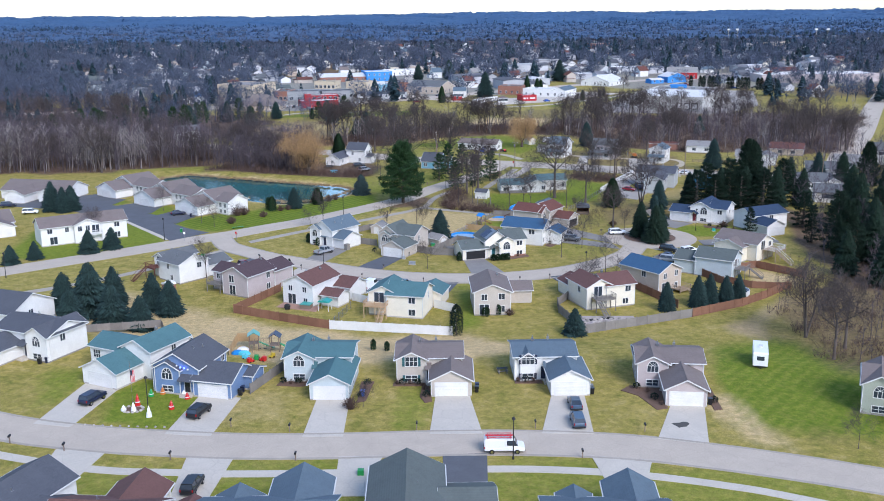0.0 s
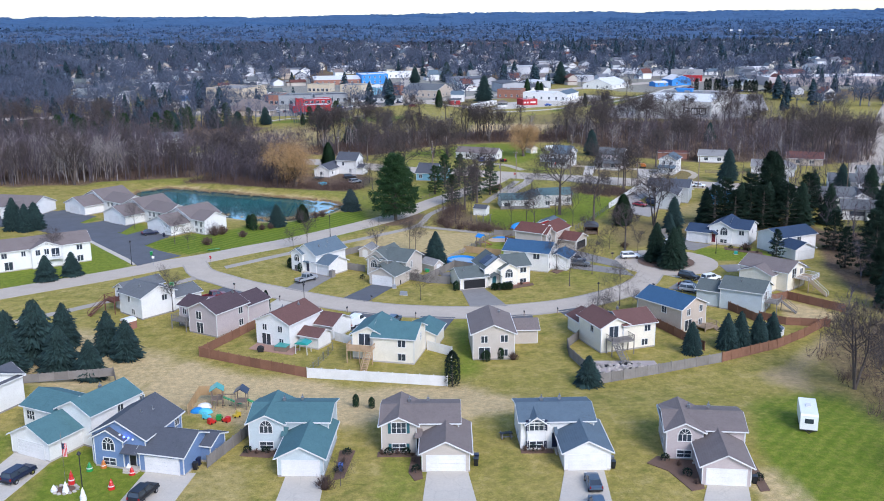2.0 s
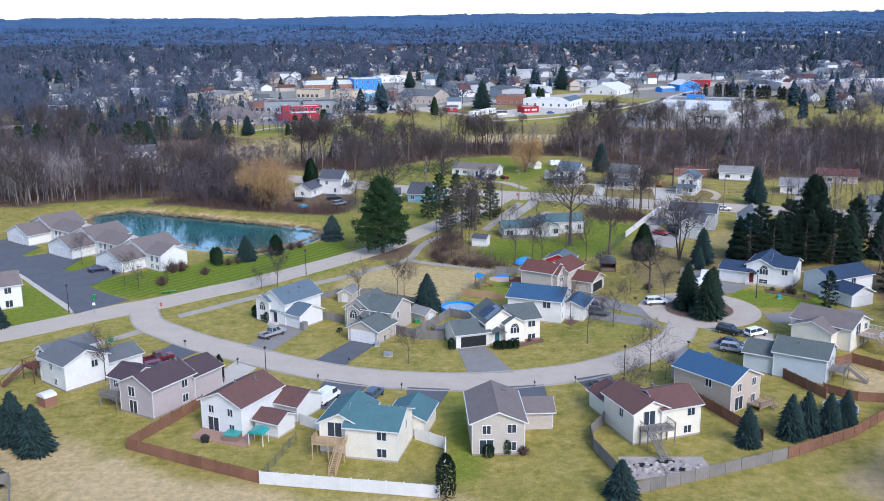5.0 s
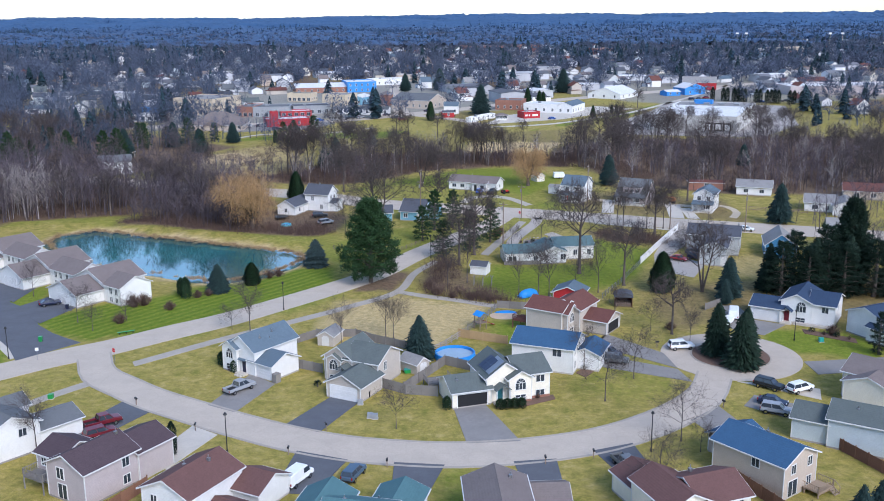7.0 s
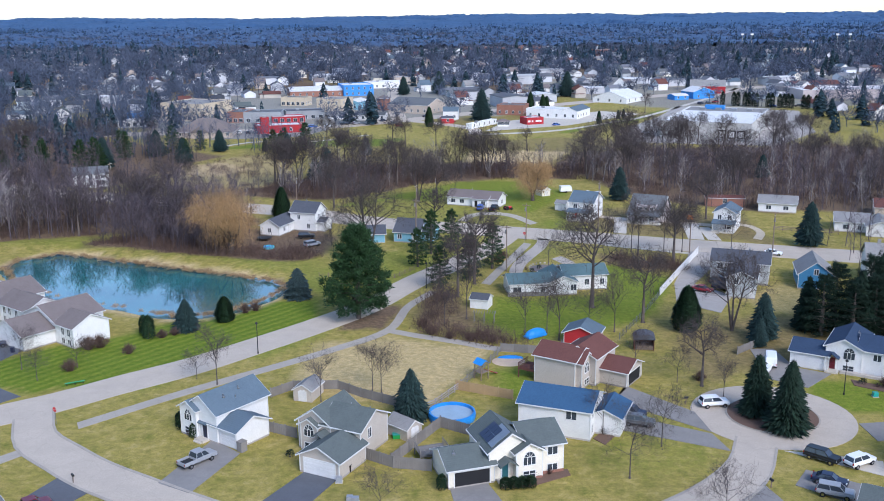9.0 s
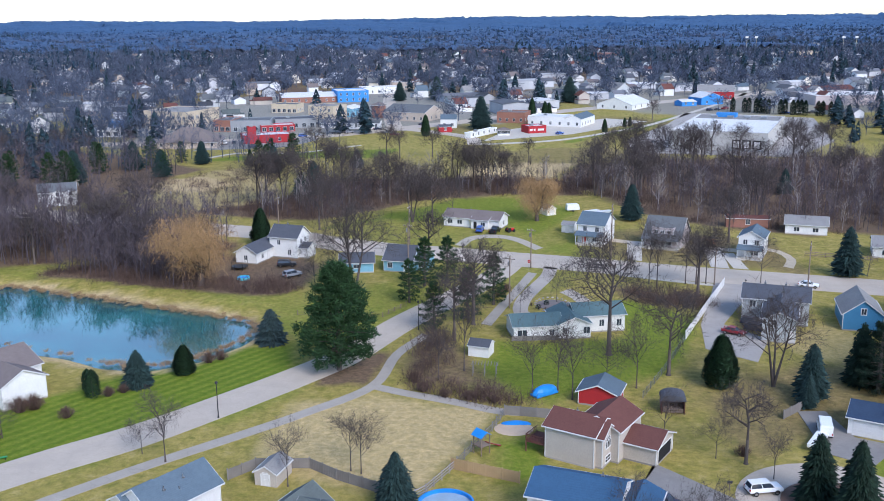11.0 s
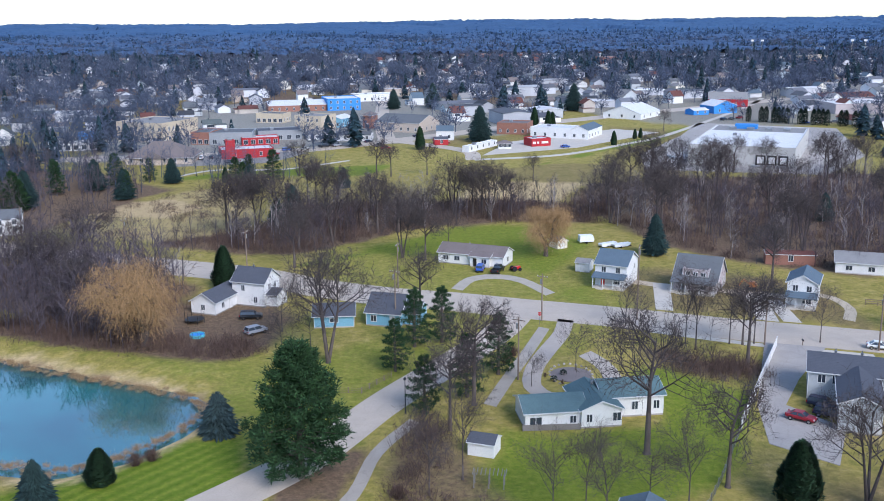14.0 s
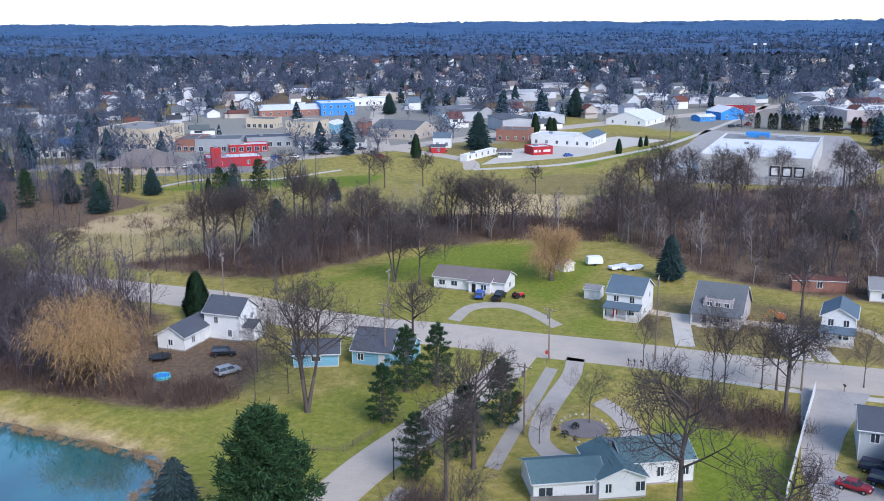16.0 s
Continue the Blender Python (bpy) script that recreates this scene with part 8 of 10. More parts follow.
def car(kind, paint, label, x, y, heading, rack=False):
    L, W, low, cab = CAR[kind]
    root = thing("car" if kind != "van" else "van", label, {"suv": "car", "sedan": "car", "pickup": "pickup truck", "van": "van"}[kind], pose(x, y, 0.07, 0, 0, bearing(heading)))
    if kind not in car_meshes:
        w = W / 2
        body = Shape()
        if kind == "pickup":
            body.prism(low[::-1], "y", -w + 0.1, w - 0.1)
            body.box(-2.8, -0.7, -w, -w + 0.11, 0.6, 1.14).box(-2.8, -0.7, w - 0.11, w, 0.6, 1.14)
            body.prism([(-0.72, 0.55), (2.75, 0.5), (2.75, 0.92), (2.5, 1.06), (1.5, 1.12), (-0.72, 1.14)], "y", -w, w)
        else:
            body.prism(low[::-1], "y", -w + 0.08, w - 0.08)
            body.prism([(-L / 2 + 0.08, 0.5), (L / 2 - 0.1, 0.45), (L / 2 - 0.15, 0.8), (-L / 2 + 0.1, 0.9)], "y", -w, w)
        cw = 0.14 if kind != "van" else 0.0
        (x1, z1), (x2, z2), (x3, z3), (x4, z4) = cab
        glass = Shape().add([(x1, -w + 0.1, z1), (x1, w - 0.1, z1), (x2, w - 0.12 - cw, z2), (x2, -w + 0.12 + cw, z2), (x3, w - 0.12 - cw, z3), (x3, -w + 0.12 + cw, z3), (x4, w - 0.1, z4), (x4, -w + 0.1, z4)],
                            [(0, 1, 2, 3), (3, 2, 4, 5), (5, 4, 6, 7), (1, 6, 4, 2), (7, 0, 3, 5), (0, 7, 6, 1)]) if kind != "van" else Shape().prism(cab[::-1], "y", -w + 0.05, w - 0.05)
        roof = Shape().box(x3 - 0.06, x2 + 0.06, -w + 0.1 + cw, w - 0.1 - cw, z2 - 0.02, z3 + 0.07)
        if kind == "van":
            roof = Shape().box(-2.6, 1.2, -0.85, 0.85, 2.07, 2.14)
        pillars = []
        if kind != "van":
            for xa, za, xb, zb in ((x1, z1, x2, z2), (x4, z4, x3, z3), ((x1 + x4) / 2, z1, (x2 + x3) / 2, z2)):
                for s in (-1, 1):
                    pillars.append(Shape().tube((xa, s * (w - 0.1), za), (xb, s * (w - 0.12 - cw), zb), 0.06, 0.05, 4))
        tyre = Shape().tube((0, -0.11, 0), (0, 0.11, 0), 0.36, 0.36, 14)
        rim = Shape().tube((0, -0.13, 0), (0, 0.13, 0), 0.2, 0.2, 8)
        car_meshes[kind] = (body, glass, roof, pillars, tyre.mesh("tyre", RUBBER), rim.mesh("rim", CHROME))
    body, glass, roof, pillars, tyre, rim = car_meshes[kind]
    key = (kind, paint)
    if key not in car_meshes:
        car_meshes[key] = (rounded(body.mesh("body", PAINTS[paint]), 0.09), glass.mesh("window", GLASS), rounded(roof.mesh("roof", PAINTS[paint]), 0.04), *[p.mesh("pillar", PAINTS[paint]) for p in pillars])
    for n, me in zip(("body", "window", "roof") + ("pillar",) * len(pillars), car_meshes[key]):
        part(n, me, None, root)
    for sx in (-1, 1):
        for sy in (-1, 1):
            wh = part("wheel", tyre, None, root, m=pose(sx * L * 0.31, sy * (W / 2 - 0.1), 0.34))
            part("rim", rim, None, wh)
        part("headlight", Shape().box(L / 2 - 0.16, L / 2 - 0.02, sx * W * 0.36 - 0.18, sx * W * 0.36 + 0.18, 0.68, 0.84), LAMPCLEAR, root)
        part("tail_light", Shape().box(-L / 2 - 0.01, -L / 2 + 0.12, sx * W * 0.42 - 0.08, sx * W * 0.42 + 0.08, 0.75, 1.05), LAMPRED, root)
    part("bumper", Shape().box(L / 2 - 0.06, L / 2 + 0.05, -W * 0.45, W * 0.45, 0.4, 0.58), BLACKMETAL, root)
    part("bumper", Shape().box(-L / 2 - 0.05, -L / 2 + 0.06, -W * 0.45, W * 0.45, 0.42, 0.6), BLACKMETAL, root)
    if kind == "pickup":
        part("bed_liner", Shape().box(-2.66, -0.78, -0.84, 0.84, 0.74, 0.8), BLACKMETAL, root, "black bed liner")
    if rack:
        part("ladder_rack", Shape().box(-2.4, 1.0, -0.8, -0.72, 2.3, 2.38).box(-2.4, 1.0, 0.72, 0.8, 2.3, 2.38).box(-2.3, -2.2, -0.8, 0.8, 2.12, 2.36).box(0.8, 0.9, -0.8, 0.8, 2.12, 2.36).box(-2.6, 1.2, -0.3, 0.1, 2.38, 2.46), PAINTS["brightred"], root, "red ladder on a roof rack")
    return root


car("suv", "navy", "dark navy SUV parked on a concrete driveway", -56.6, 87.3, 62)
car("suv", "black", "black SUV parked on a driveway", -38.4, 83.6, 68)
car("sedan", "bluegrey", "blue-grey car parked close to a garage", 19.2, 85.2, 92)
car("suv", "bluegrey", "blue-grey car parked behind another car", 18.8, 80.8, 91)
car("van", "white", "white cargo van with a red roof ladder", 7.4, 74.6, 0, True)
car("suv", "maroon", "dark red SUV on a dark driveway", -48.6, 140.3, 28)
car("pickup", "maroon", "dark red pickup truck on a driveway", -49.6, 143.0, 28)
car("pickup", "silver", "silver pickup truck with a black bed liner", -31.6, 152.2, 40)
car("van", "white", "white work van beside a garage", -17.6, 130.4, 55)
car("suv", "bluegrey", "silver-blue SUV on the grass", -10.2, 131.2, 62)
car("pickup", "grey", "dark grey pickup truck on a driveway", 26.6, 132.6, -62)
car("suv", "black", "black SUV on a pale concrete pad", 55.2, 151.9, -32)
car("suv", "white", "white SUV at the end of a concrete pad", 59.8, 150.9, 20)
car("sedan", "navy", "navy car on a grey driveway", 53.6, 147.2, -22)
car("suv", "silver", "silver SUV on a grey driveway", 53.0, 144.9, -18)
car("suv", "white", "white SUV parked in the turning circle", 45.4, 165.0, 6)
car("suv", "navy", "dark minivan on a grey driveway", 31.6, 162.6, -20)
car("suv", "grey", "grey SUV beside a minivan", 32.2, 160.2, -12)
car("van", "white", "white van parked beside the firs", 60.4, 177.6, 66)
car("sedan", "navy", "navy car by a condominium garage", -81.6, 185.4, 22)
car("suv", "navy", "navy SUV in the condominium car park", -139, 195, 10)
car("suv", "white", "white SUV in the condominium car park", -127.5, 187.6, 8)
car("suv", "navy", "dark SUV beside a grey apartment house", 65.4, 212.0, -24)
car("suv", "navy", "dark SUV parked by the apartment house", 65.0, 209.4, -24)
car("sedan", "red", "red car on the gravel yard", 60.2, 208.6, -28)
car("suv", "blue", "blue car at the ranch house", 14.6, 271.4, 75)
car("pickup", "black", "black pickup at the ranch house", 18.8, 270.4, 60)
car("suv", "black", "black SUV beside the farmhouse", -34.8, 245.9, 4)
car("suv", "silver", "silver van on rough grass", -32.0, 239.2, 32)
car("suv", "black", "dark SUV on a grey driveway", -33.4, 67.4, 84)
car("sedan", "white", "white car on the main road verge", 86.5, 230.6, -14)
for k, (x, y, a) in enumerate(((-100, 405, 100), (-96, 406, 100), (-92, 407, 100), (-84, 396, 10), (-79, 397, 12), (-70, 412, 20), (-66, 422, 20), (-58, 424, 22), (-50, 430, 24), (-44, 432, 24), (-30, 441, 28), (-24, 430, 30), (-20, 424, 0), (64, 424, 20), (-128, 428, 12), (-140, 424, 14), (104, 398, -10), (-6, 455, 30), (10, 466, 32), (-42, 470, 96), (-44, 480, 96), (-60, 462, 20), (-66, 460, 20), (-72, 466, 20), (170, 500, 30), (176, 503, 30), (182, 506, 30), (210, 486, 0), (218, 487, 0), (226, 486, 0), (234, 487, 0), (242, 486, 0), (250, 487, 0), (8, 436, 0), (4, 441, 20))):
    p = ("white", "black", "silver", "navy", "grey", "red", "blue")[k % 7]
    car(("suv", "sedan", "pickup")[k % 3], p, p + " car parked in the town", x, y, a)

# travel trailer
tr = thing("travel_trailer", "white travel trailer parked on the lawn", "trailer", pose(53.6, 98.2, 0, 0, 0, 74))
part("body", Shape().prism([(-3.5, 0.55), (3.3, 0.55), (3.6, 1.2), (3.3, 2.6), (2.9, 2.85), (-3.3, 2.85), (-3.5, 2.6)], "y", -1.2, 1.2), PAINTS["white"], tr)
part("roof_vent", Shape().box(-0.6, 0.3, -0.35, 0.35, 2.84, 3.05), TRIM, tr)
part("skirt", Shape().box(-3.45, 3.2, -1.15, 1.15, 0.35, 0.56), BLACKMETAL, tr)
part("window", Shape().box(-3.54, -3.49, -0.6, 0.6, 1.5, 2.2), GLASS, tr)
part("tow_bar", Shape().tube((-3.4, 0.6, 0.5), (-4.7, 0, 0.5), 0.06, 0.06, 6).tube((-3.4, -0.6, 0.5), (-4.7, 0, 0.5), 0.06, 0.06, 6), BLACKMETAL, tr)
for sx in (-0.5, 0.45):
    for sy in (-1, 1):
        part("wheel", Shape().tube((sx, sy * 1.2, 0.34), (sx, sy * 0.98, 0.34), 0.34, 0.34, 12), RUBBER, tr)

# ---- fences ----
panel_meshes = {}


def panel_mesh(L, h, style, material):
    key = (round(L, 1), h, style, material.name)
    if key not in panel_meshes:
        s = Shape()
        if style == "board":
            n = max(3, int(L / 0.16))
            foot, head = [], []
            for i in range(n):
                o = 0.012 if i % 2 else -0.012
                foot += [(L * i / n + 0.003, o), (L * (i + 1) / n - 0.003, o)]
                head += [h * (0.97 + 0.05 * ((i * 7 + int(L * 10)) % 5) / 5)] * 2
            ring = foot + [(x, y + 0.03) for x, y in reversed(foot)]
            m2 = len(foot)
            V = [(x, y, 0.03) for x, y in ring] + [(x, y, t) for (x, y), t in zip(ring, head + head[::-1])]
            F = [(i, (i + 1) % (2 * m2), 2 * m2 + (i + 1) % (2 * m2), 2 * m2 + i) for i in range(2 * m2)]
            F += [(2 * m2 + i, 2 * m2 + i + 1, 4 * m2 - 2 - i, 4 * m2 - 1 - i) for i in range(m2 - 1)]
            s.add(V, F)
        elif style == "vinyl":
            half = [(0.05, 0.04), (0.05, 0.16), (0.03, 0.16), (0.03, h - 0.12), (0.05, h - 0.12), (0.05, h)]
            s.prism([(-y, z) for y, z in half] + [(y, z) for y, z in reversed(half)], "x", 0, L)
        elif style == "rail":
            for z in (0.35, 0.75, 1.15):
                s.box(0, L, -0.03, 0.03, z, z + 0.13)
        else:
            for z in (0.06, h * 0.5, h - 0.04):
                s.box(0, L, -0.012, 0.012, z, z + 0.03)
            for i in range(int(L / 0.25)):
                s.box(i * 0.25, i * 0.25 + 0.012, -0.006, 0.006, 0.06, h)
        panel_meshes[key] = s.mesh("fence_panel", material)
    return panel_meshes[key]


def fence(pts, h, material, label, style="board", step=2.4):
    root = thing("fence", label, "fence", pose(pts[0][0], pts[0][1], 0))
    pts = [ground_spot(*p) for p in pts]
    post = Shape().box(-0.06, 0.06, -0.06, 0.06, -0.1, h + 0.08).box(-0.08, 0.08, -0.08, 0.08, h + 0.08, h + 0.13).mesh("post", material)
    first = True
    for (ax, ay), (bx, by) in zip(pts, pts[1:]):
        d = math.hypot(bx - ax, by - ay)
        n = max(1, round(d / step))
        a = math.degrees(math.atan2(by - ay, bx - ax))
        for i in range(n):
            m = pose(ax + (bx - ax) * i / n - pts[0][0], ay + (by - ay) * i / n - pts[0][1], 0, 0, 0, a)
            part("fence_panel", panel_mesh(d / n, h, style, material), None, root, m=m)
            part("post", post, None, root, m=m)
    part("post", post, None, root, m=pose(pts[-1][0] - pts[0][0], pts[-1][1] - pts[0][1], 0))
    return root


fence([(-37.0, 129.4), (-44.0, 118.8), (-34, 115.2), (-23.4, 111.6)], 1.8, CEDAR, "tall red-brown board fence round a back yard")
fence([(-23.2, 111.5), (-11, 110), (0.4, 108.6)], 1.8, VINYL, "white vinyl fence along a back yard", "vinyl")
fence([(1.0, 111), (1.2, 118.3), (-3.2, 120.6)], 1.8, VINYL, "white vinyl fence beside a house", "vinyl")
fence([(-20.6, 124.4), (-17.0, 122.6)], 1.7, VINYL, "short white vinyl fence between houses", "vinyl")
fence([(-23.2, 112), (-20.4, 120.6)], 1.4, STEEL, "low chain-link fence between yards", "mesh")
fence([(26.0, 125.5), (22.2, 121), (22.0, 118), (25.4, 109.0), (36, 112), (48, 115.6)], 1.8, GREYWOOD, "tall weathered grey board fence round a yard")
fence([(48.2, 115.7), (60, 120.3), (67, 124.4), (73.6, 129)], 1.8, CEDAR, "tall brown board fence along the lawn")
fence([(40.4, 129.6), (46.6, 119.6)], 1.8, CEDAR, "brown board fence between two yards")
fence([(55.2, 140.2), (61.4, 130)], 1.8, CEDAR, "brown board fence beside a grey-blue house")
fence([(66.4, 138.8), (72, 141), (80.4, 134.4)], 1.8, CEDAR, "brown board fence below a white deck")
fence([(74, 128.4), (66, 129.4), (62, 132)], 1.6, CEDAR, "brown board fence round a dry yard")
fence([(-24.4, 159.6), (-18.9, 157.6)], 1.7, GREYWOOD, "weathered grey fence between two houses")
fence([(-25.4, 168.3), (-22.2, 170.6), (-14.8, 170.6), (-10.7, 168.2), (-3.4, 165.0), (-1.4, 163.6)], 1.6, GREYWOOD, "old grey-brown fence behind two houses")
fence([(-1.4, 163.4), (1.4, 165.4), (5.6, 170.6)], 1.3, PALEBARK, "pale split-rail fence by the field", "rail")
fence([(5.6, 170.6), (11.1, 178.6), (13.3, 182.6)], 1.5, GREYWOOD, "grey slatted fence beside the path", "rail")
fence([(13.3, 182.8), (20.6, 181.7)], 1.6, GREYWOOD, "grey-brown board fence behind a pool")
fence([(4.8, 170.2), (13.9, 167.2)], 1.7, TANWOOD, "tan-brown board fence between yards")
fence([(-8.2, 152.8), (-4.2, 150.9), (1.0, 150.2)], 1.8, GREYWOOD, "weathered grey board fence between houses")
fence([(-4.6, 151.4), (-1.1, 155.8), (2.2, 160.0)], 1.8, GREYWOOD, "weathered grey board fence beside a pool")
fence([(2.2, 160.0), (6.6, 158)], 1.8, GREYWOOD, "weathered grey board fence at a pool deck")
fence([(68.1, 232.2), (59, 219.4), (50.1, 206.6)], 1.8, VINYL, "long white vinyl fence beside a gravel drive", "vinyl")
fence([(50.1, 206.6), (42.5, 195.4), (36.2, 187)], 1.2, STEEL, "chain-link fence below a white fence", "mesh")
fence([(-70.4, 110.6), (-55.2, 110.4), (-50.6, 103.4)], 1.5, GREYWOOD, "dark weathered fence behind the front row")
fence([(-32.2, 89.2), (-28.6, 96.3)], 1.7, GREYWOOD, "dark grey fence between two houses")
fence([(-39.4, 101.4), (-39.0, 105.2), (-35.2, 105.4)], 1.6, TANWOOD, "new tan wooden enclosure of a play yard")
fence([(56, 181), (62.4, 184.8)], 1.5, GREYWOOD, "grey fence behind the driveway")
fence([(-26.5, 218.8), (-8.6, 217.4), (-4, 222.6)], 0.9, POLEWOOD, "low wire fence with wooden posts", "mesh")
fence([(17.0, 206.6), (25.8, 206.9)], 1.0, GREYWOOD, "low dark picket fence behind a ranch house")
fence([(96, 250), (112, 246)], 1.1, POLEWOOD, "low rail fence on a lawn", "rail")

# ---- decks, pools, play sets ----


def deck(label, home, x, y, w, d, h, material, stair=None, rail=None):
    """A raised deck at x, y of its house, from its back left corner: boards, posts, railings and an optional stair."""
    root = new("deck")
    root.matrix_basis = home.matrix_basis @ pose(x, y, 0)
    tagged(root, label, "deck")
    rail = rail or material
    n = max(4, int(d / 0.35))
    for i in range(n):
        part("deck_board", Shape().box(0, w, -d * (i + 1) / n + 0.012, -d * i / n, h - 0.05, h), material, root)
    part("beam", Shape().box(0, w, -d + 0.05, -d + 0.2, h - 0.3, h - 0.05), material, root)
    k = max(2, int(w / 2) + 1)
    for i in range(k):
        for yy in (-d + 0.1, -0.3):
            part("post", Shape().box(w * i / (k - 1) - 0.07, w * i / (k - 1) + 0.07, yy - 0.07, yy + 0.07, 0, h + (0.95 if yy < -1 else -0.05)), material, root)
    bar = Shape().tube((0, 0, 0.12), (0, 0, 0.9), 0.026, 0.026, 4).mesh("baluster", rail)

    def run(a, b):
        L = math.hypot(b[0] - a[0], b[1] - a[1])
        top = part("railing", Shape().tube((*a, h + 0.9), (*b, h + 0.9), 0.05, 0.05, 4), rail, root)
        part("bottom_rail", Shape().tube((*a, h + 0.12), (*b, h + 0.12), 0.04, 0.04, 4), rail, root)
        for i in range(1, int(L / 0.24) + 1):
            f = i * 0.24 / L
            part("baluster", bar, rail, top, m=pose(a[0] + (b[0] - a[0]) * f, a[1] + (b[1] - a[1]) * f, h))

    gap = 1.0 if stair else 0.0
    run((0, 0), (0, -d))
    run((gap if stair == "left" else 0, -d), (w - (gap if stair == "right" else 0), -d))
    run((w, -d), (w, 0))
    if stair:
        x0 = 0.0 if stair == "left" else w - 1.0
        m = max(3, int(h / 0.19))
        for i in range(m):
            part("stair_tread", Shape().box(x0, x0 + 1.0, -d - 0.28 * (i + 1), -d - 0.28 * i + 0.03, h - h * (i + 1) / m, h - h * (i + 1) / m + 0.05), material, root)
        for sx in (x0, x0 + 1.0):
            part("stringer", Shape().tube((sx, -d, h - 0.15), (sx, -d - 0.28 * m, 0.05), 0.09, 0.09, 4), material, root)
            part("handrail", Shape().tube((sx, -d, h + 0.9), (sx, -d - 0.28 * m, 0.95), 0.05, 0.05, 4).tube((sx, -d - 0.28 * m, 0), (sx, -d - 0.28 * m, 0.95), 0.05, 0.05, 4), rail, root)
    return root


REDWOOD = mat("red_brown_deck_wood", (0.15, 0.06, 0.045))
deck("red-brown raised wooden deck with a stair", c1, -4.4, 1.1, 3.6, 2.6, 2.7, REDWOOD, "left")
deck("new tan wooden raised deck with a stair", c4, -0.3, 0.2, 4.6, 2.4, 2.6, mat("new_deck_wood", (0.5, 0.34, 0.2)), "right")
deck("weathered grey raised deck with a long stair", c6, 0.9, 0.1, 4.4, 2.4, 2.7, GREYWOOD, "left")
deck("white-railed raised deck with a white stair", c9, 2.6, -0.1, 5.0, 3.6, 2.7, WOODDECK, "left", VINYL)
deck("grey wooden deck with a stair beside a grey-blue house", c8, 1.4, -0.1, 3.8, 2.6, 2.2, GREYWOOD, "right")
deck("dark red-brown deck beside a pool", d5, -3.2, 3.8, 3.0, 3.6, 1.8, REDWOOD)
deck("grey low pool deck behind a cream house", d3, -1.2, 12.2, 4.2, 3.2, 1.0, GREYWOOD)
deck("grey raised deck with chairs behind a tan house", c2, -4.4, 1.9, 3.8, 2.4, 2.0, GREYWOOD)
deck("grey wooden deck and stair behind a blue-roofed house", c7, 4.2, -0.1, 3.4, 2.4, 0.7, WOODDECK, "right")
deck("white balcony deck of a condominium", condo, 11.4, -1.05, 3.6, 1.6, 2.5, VINYL)


def pool(label, x, y, r, h, wall, inner):
    root = thing("swimming_pool", label, "pool", pose(x, y, 0))
    n = 28
    ring = [(math.cos(2 * math.pi * i / n), math.sin(2 * math.pi * i / n)) for i in range(n)]
    s = Shape()
    s.add([(c * r * k, q * r * k, z) for k, z in ((1, 0), (1.03, h * 0.5), (1, h), (0.93, h), (0.93, 0.1)) for c, q in ring], [(j * n + i, j * n + (i + 1) % n, (j + 1) * n + (i + 1) % n, (j + 1) * n + i) for j in range(4) for i in range(n)])
    part("wall", s, wall, root)
    part("water", Shape().prism([(c * r * 0.94, q * r * 0.94) for c, q in ring], "z", 0.1, h * 0.6), inner, root)
    return root


POOLWATER = mat("pale_pool_cover", (0.32, 0.42, 0.5), rough=0.3, relief=0.1)
SAND = mat("pale_sand", (0.6, 0.45, 0.32))
pool("round bright blue above-ground pool, half emptied", 4.0, 162.4, 3.6, 1.2, POOLBLUE, POOLWATER)
pool("low round inflatable blue pool", -43.3, 238.2, 1.5, 0.6, PAINTS["aqua"], POOLBLUE)
pit = thing("swimming_pool", "sandy round pit of a dismantled pool", "pool", pose(14.4, 179.2, 0))
part("sand_bed", Shape().dome((0, 0, 0), 3.0, 2.6, 0.25, 20, 3), SAND, pit)
part("liner", Shape().dome((0.4, 1.6, 0.05), 2.4, 0.9, 0.5, 14, 3), POOLBLUE, pit, "crumpled bright blue liner")
bp = thing("swimming_pool", "dark covered above-ground pool with pale rim", "pool", pose(61.4, 126.2, 0))
part("wall", Shape().tube((0, 0, 0), (0, 0, 1.2), 2.6, 2.6, 24), VINYL, bp)
part("cover", Shape().tube((0, 0, 1.2), (0, 0, 1.28), 2.5, 2.3, 24), PAINTS["navy"], bp)
tarp = thing("covered_boat", "boat under a bright blue tarpaulin", "boat", pose(20.4, 188.2, 0, 0, 0, 35))
part("tarpaulin", Shape().dome((0, 0, 0.5), 2.6, 1.2, 1.3, 12, 4).box(-2.3, 2.2, -0.9, 0.9, 0.2, 0.5), POOLBLUE, tarp)
part("cradle", Shape().box(-1.6, -1.4, -0.9, 0.9, 0, 0.25).box(1.2, 1.4, -0.9, 0.9, 0, 0.25), POLEWOOD, tarp)
tp = thing("trampoline", "round dark trampoline with net poles", "trampoline", pose(-46, 244.4, 0))
part("mat", Shape().tube((0, 0, 0.85), (0, 0, 0.9), 2.0, 2.0, 20), BLACKMETAL, tp)
for k in range(6):
    a = k * math.pi / 3
    part("leg", Shape().tube((2 * math.cos(a), 2 * math.sin(a), 0), (2 * math.cos(a), 2 * math.sin(a), 2.4), 0.05, 0.05, 5), BLACKMETAL, tp)
tp2 = thing("covered_pile", "low pile under a blue tarpaulin", "tarpaulin", pose(-4.2, 162.4, 0))
part("tarpaulin", Shape().dome((0, 0, 0), 1.5, 0.9, 0.7, 10, 3), POOLBLUE, tp2)
bx = thing("storage_box", "dark green storage bench with flat lid", "storage box", pose(-3.9, 157.6, 0, 0, 0, 10))
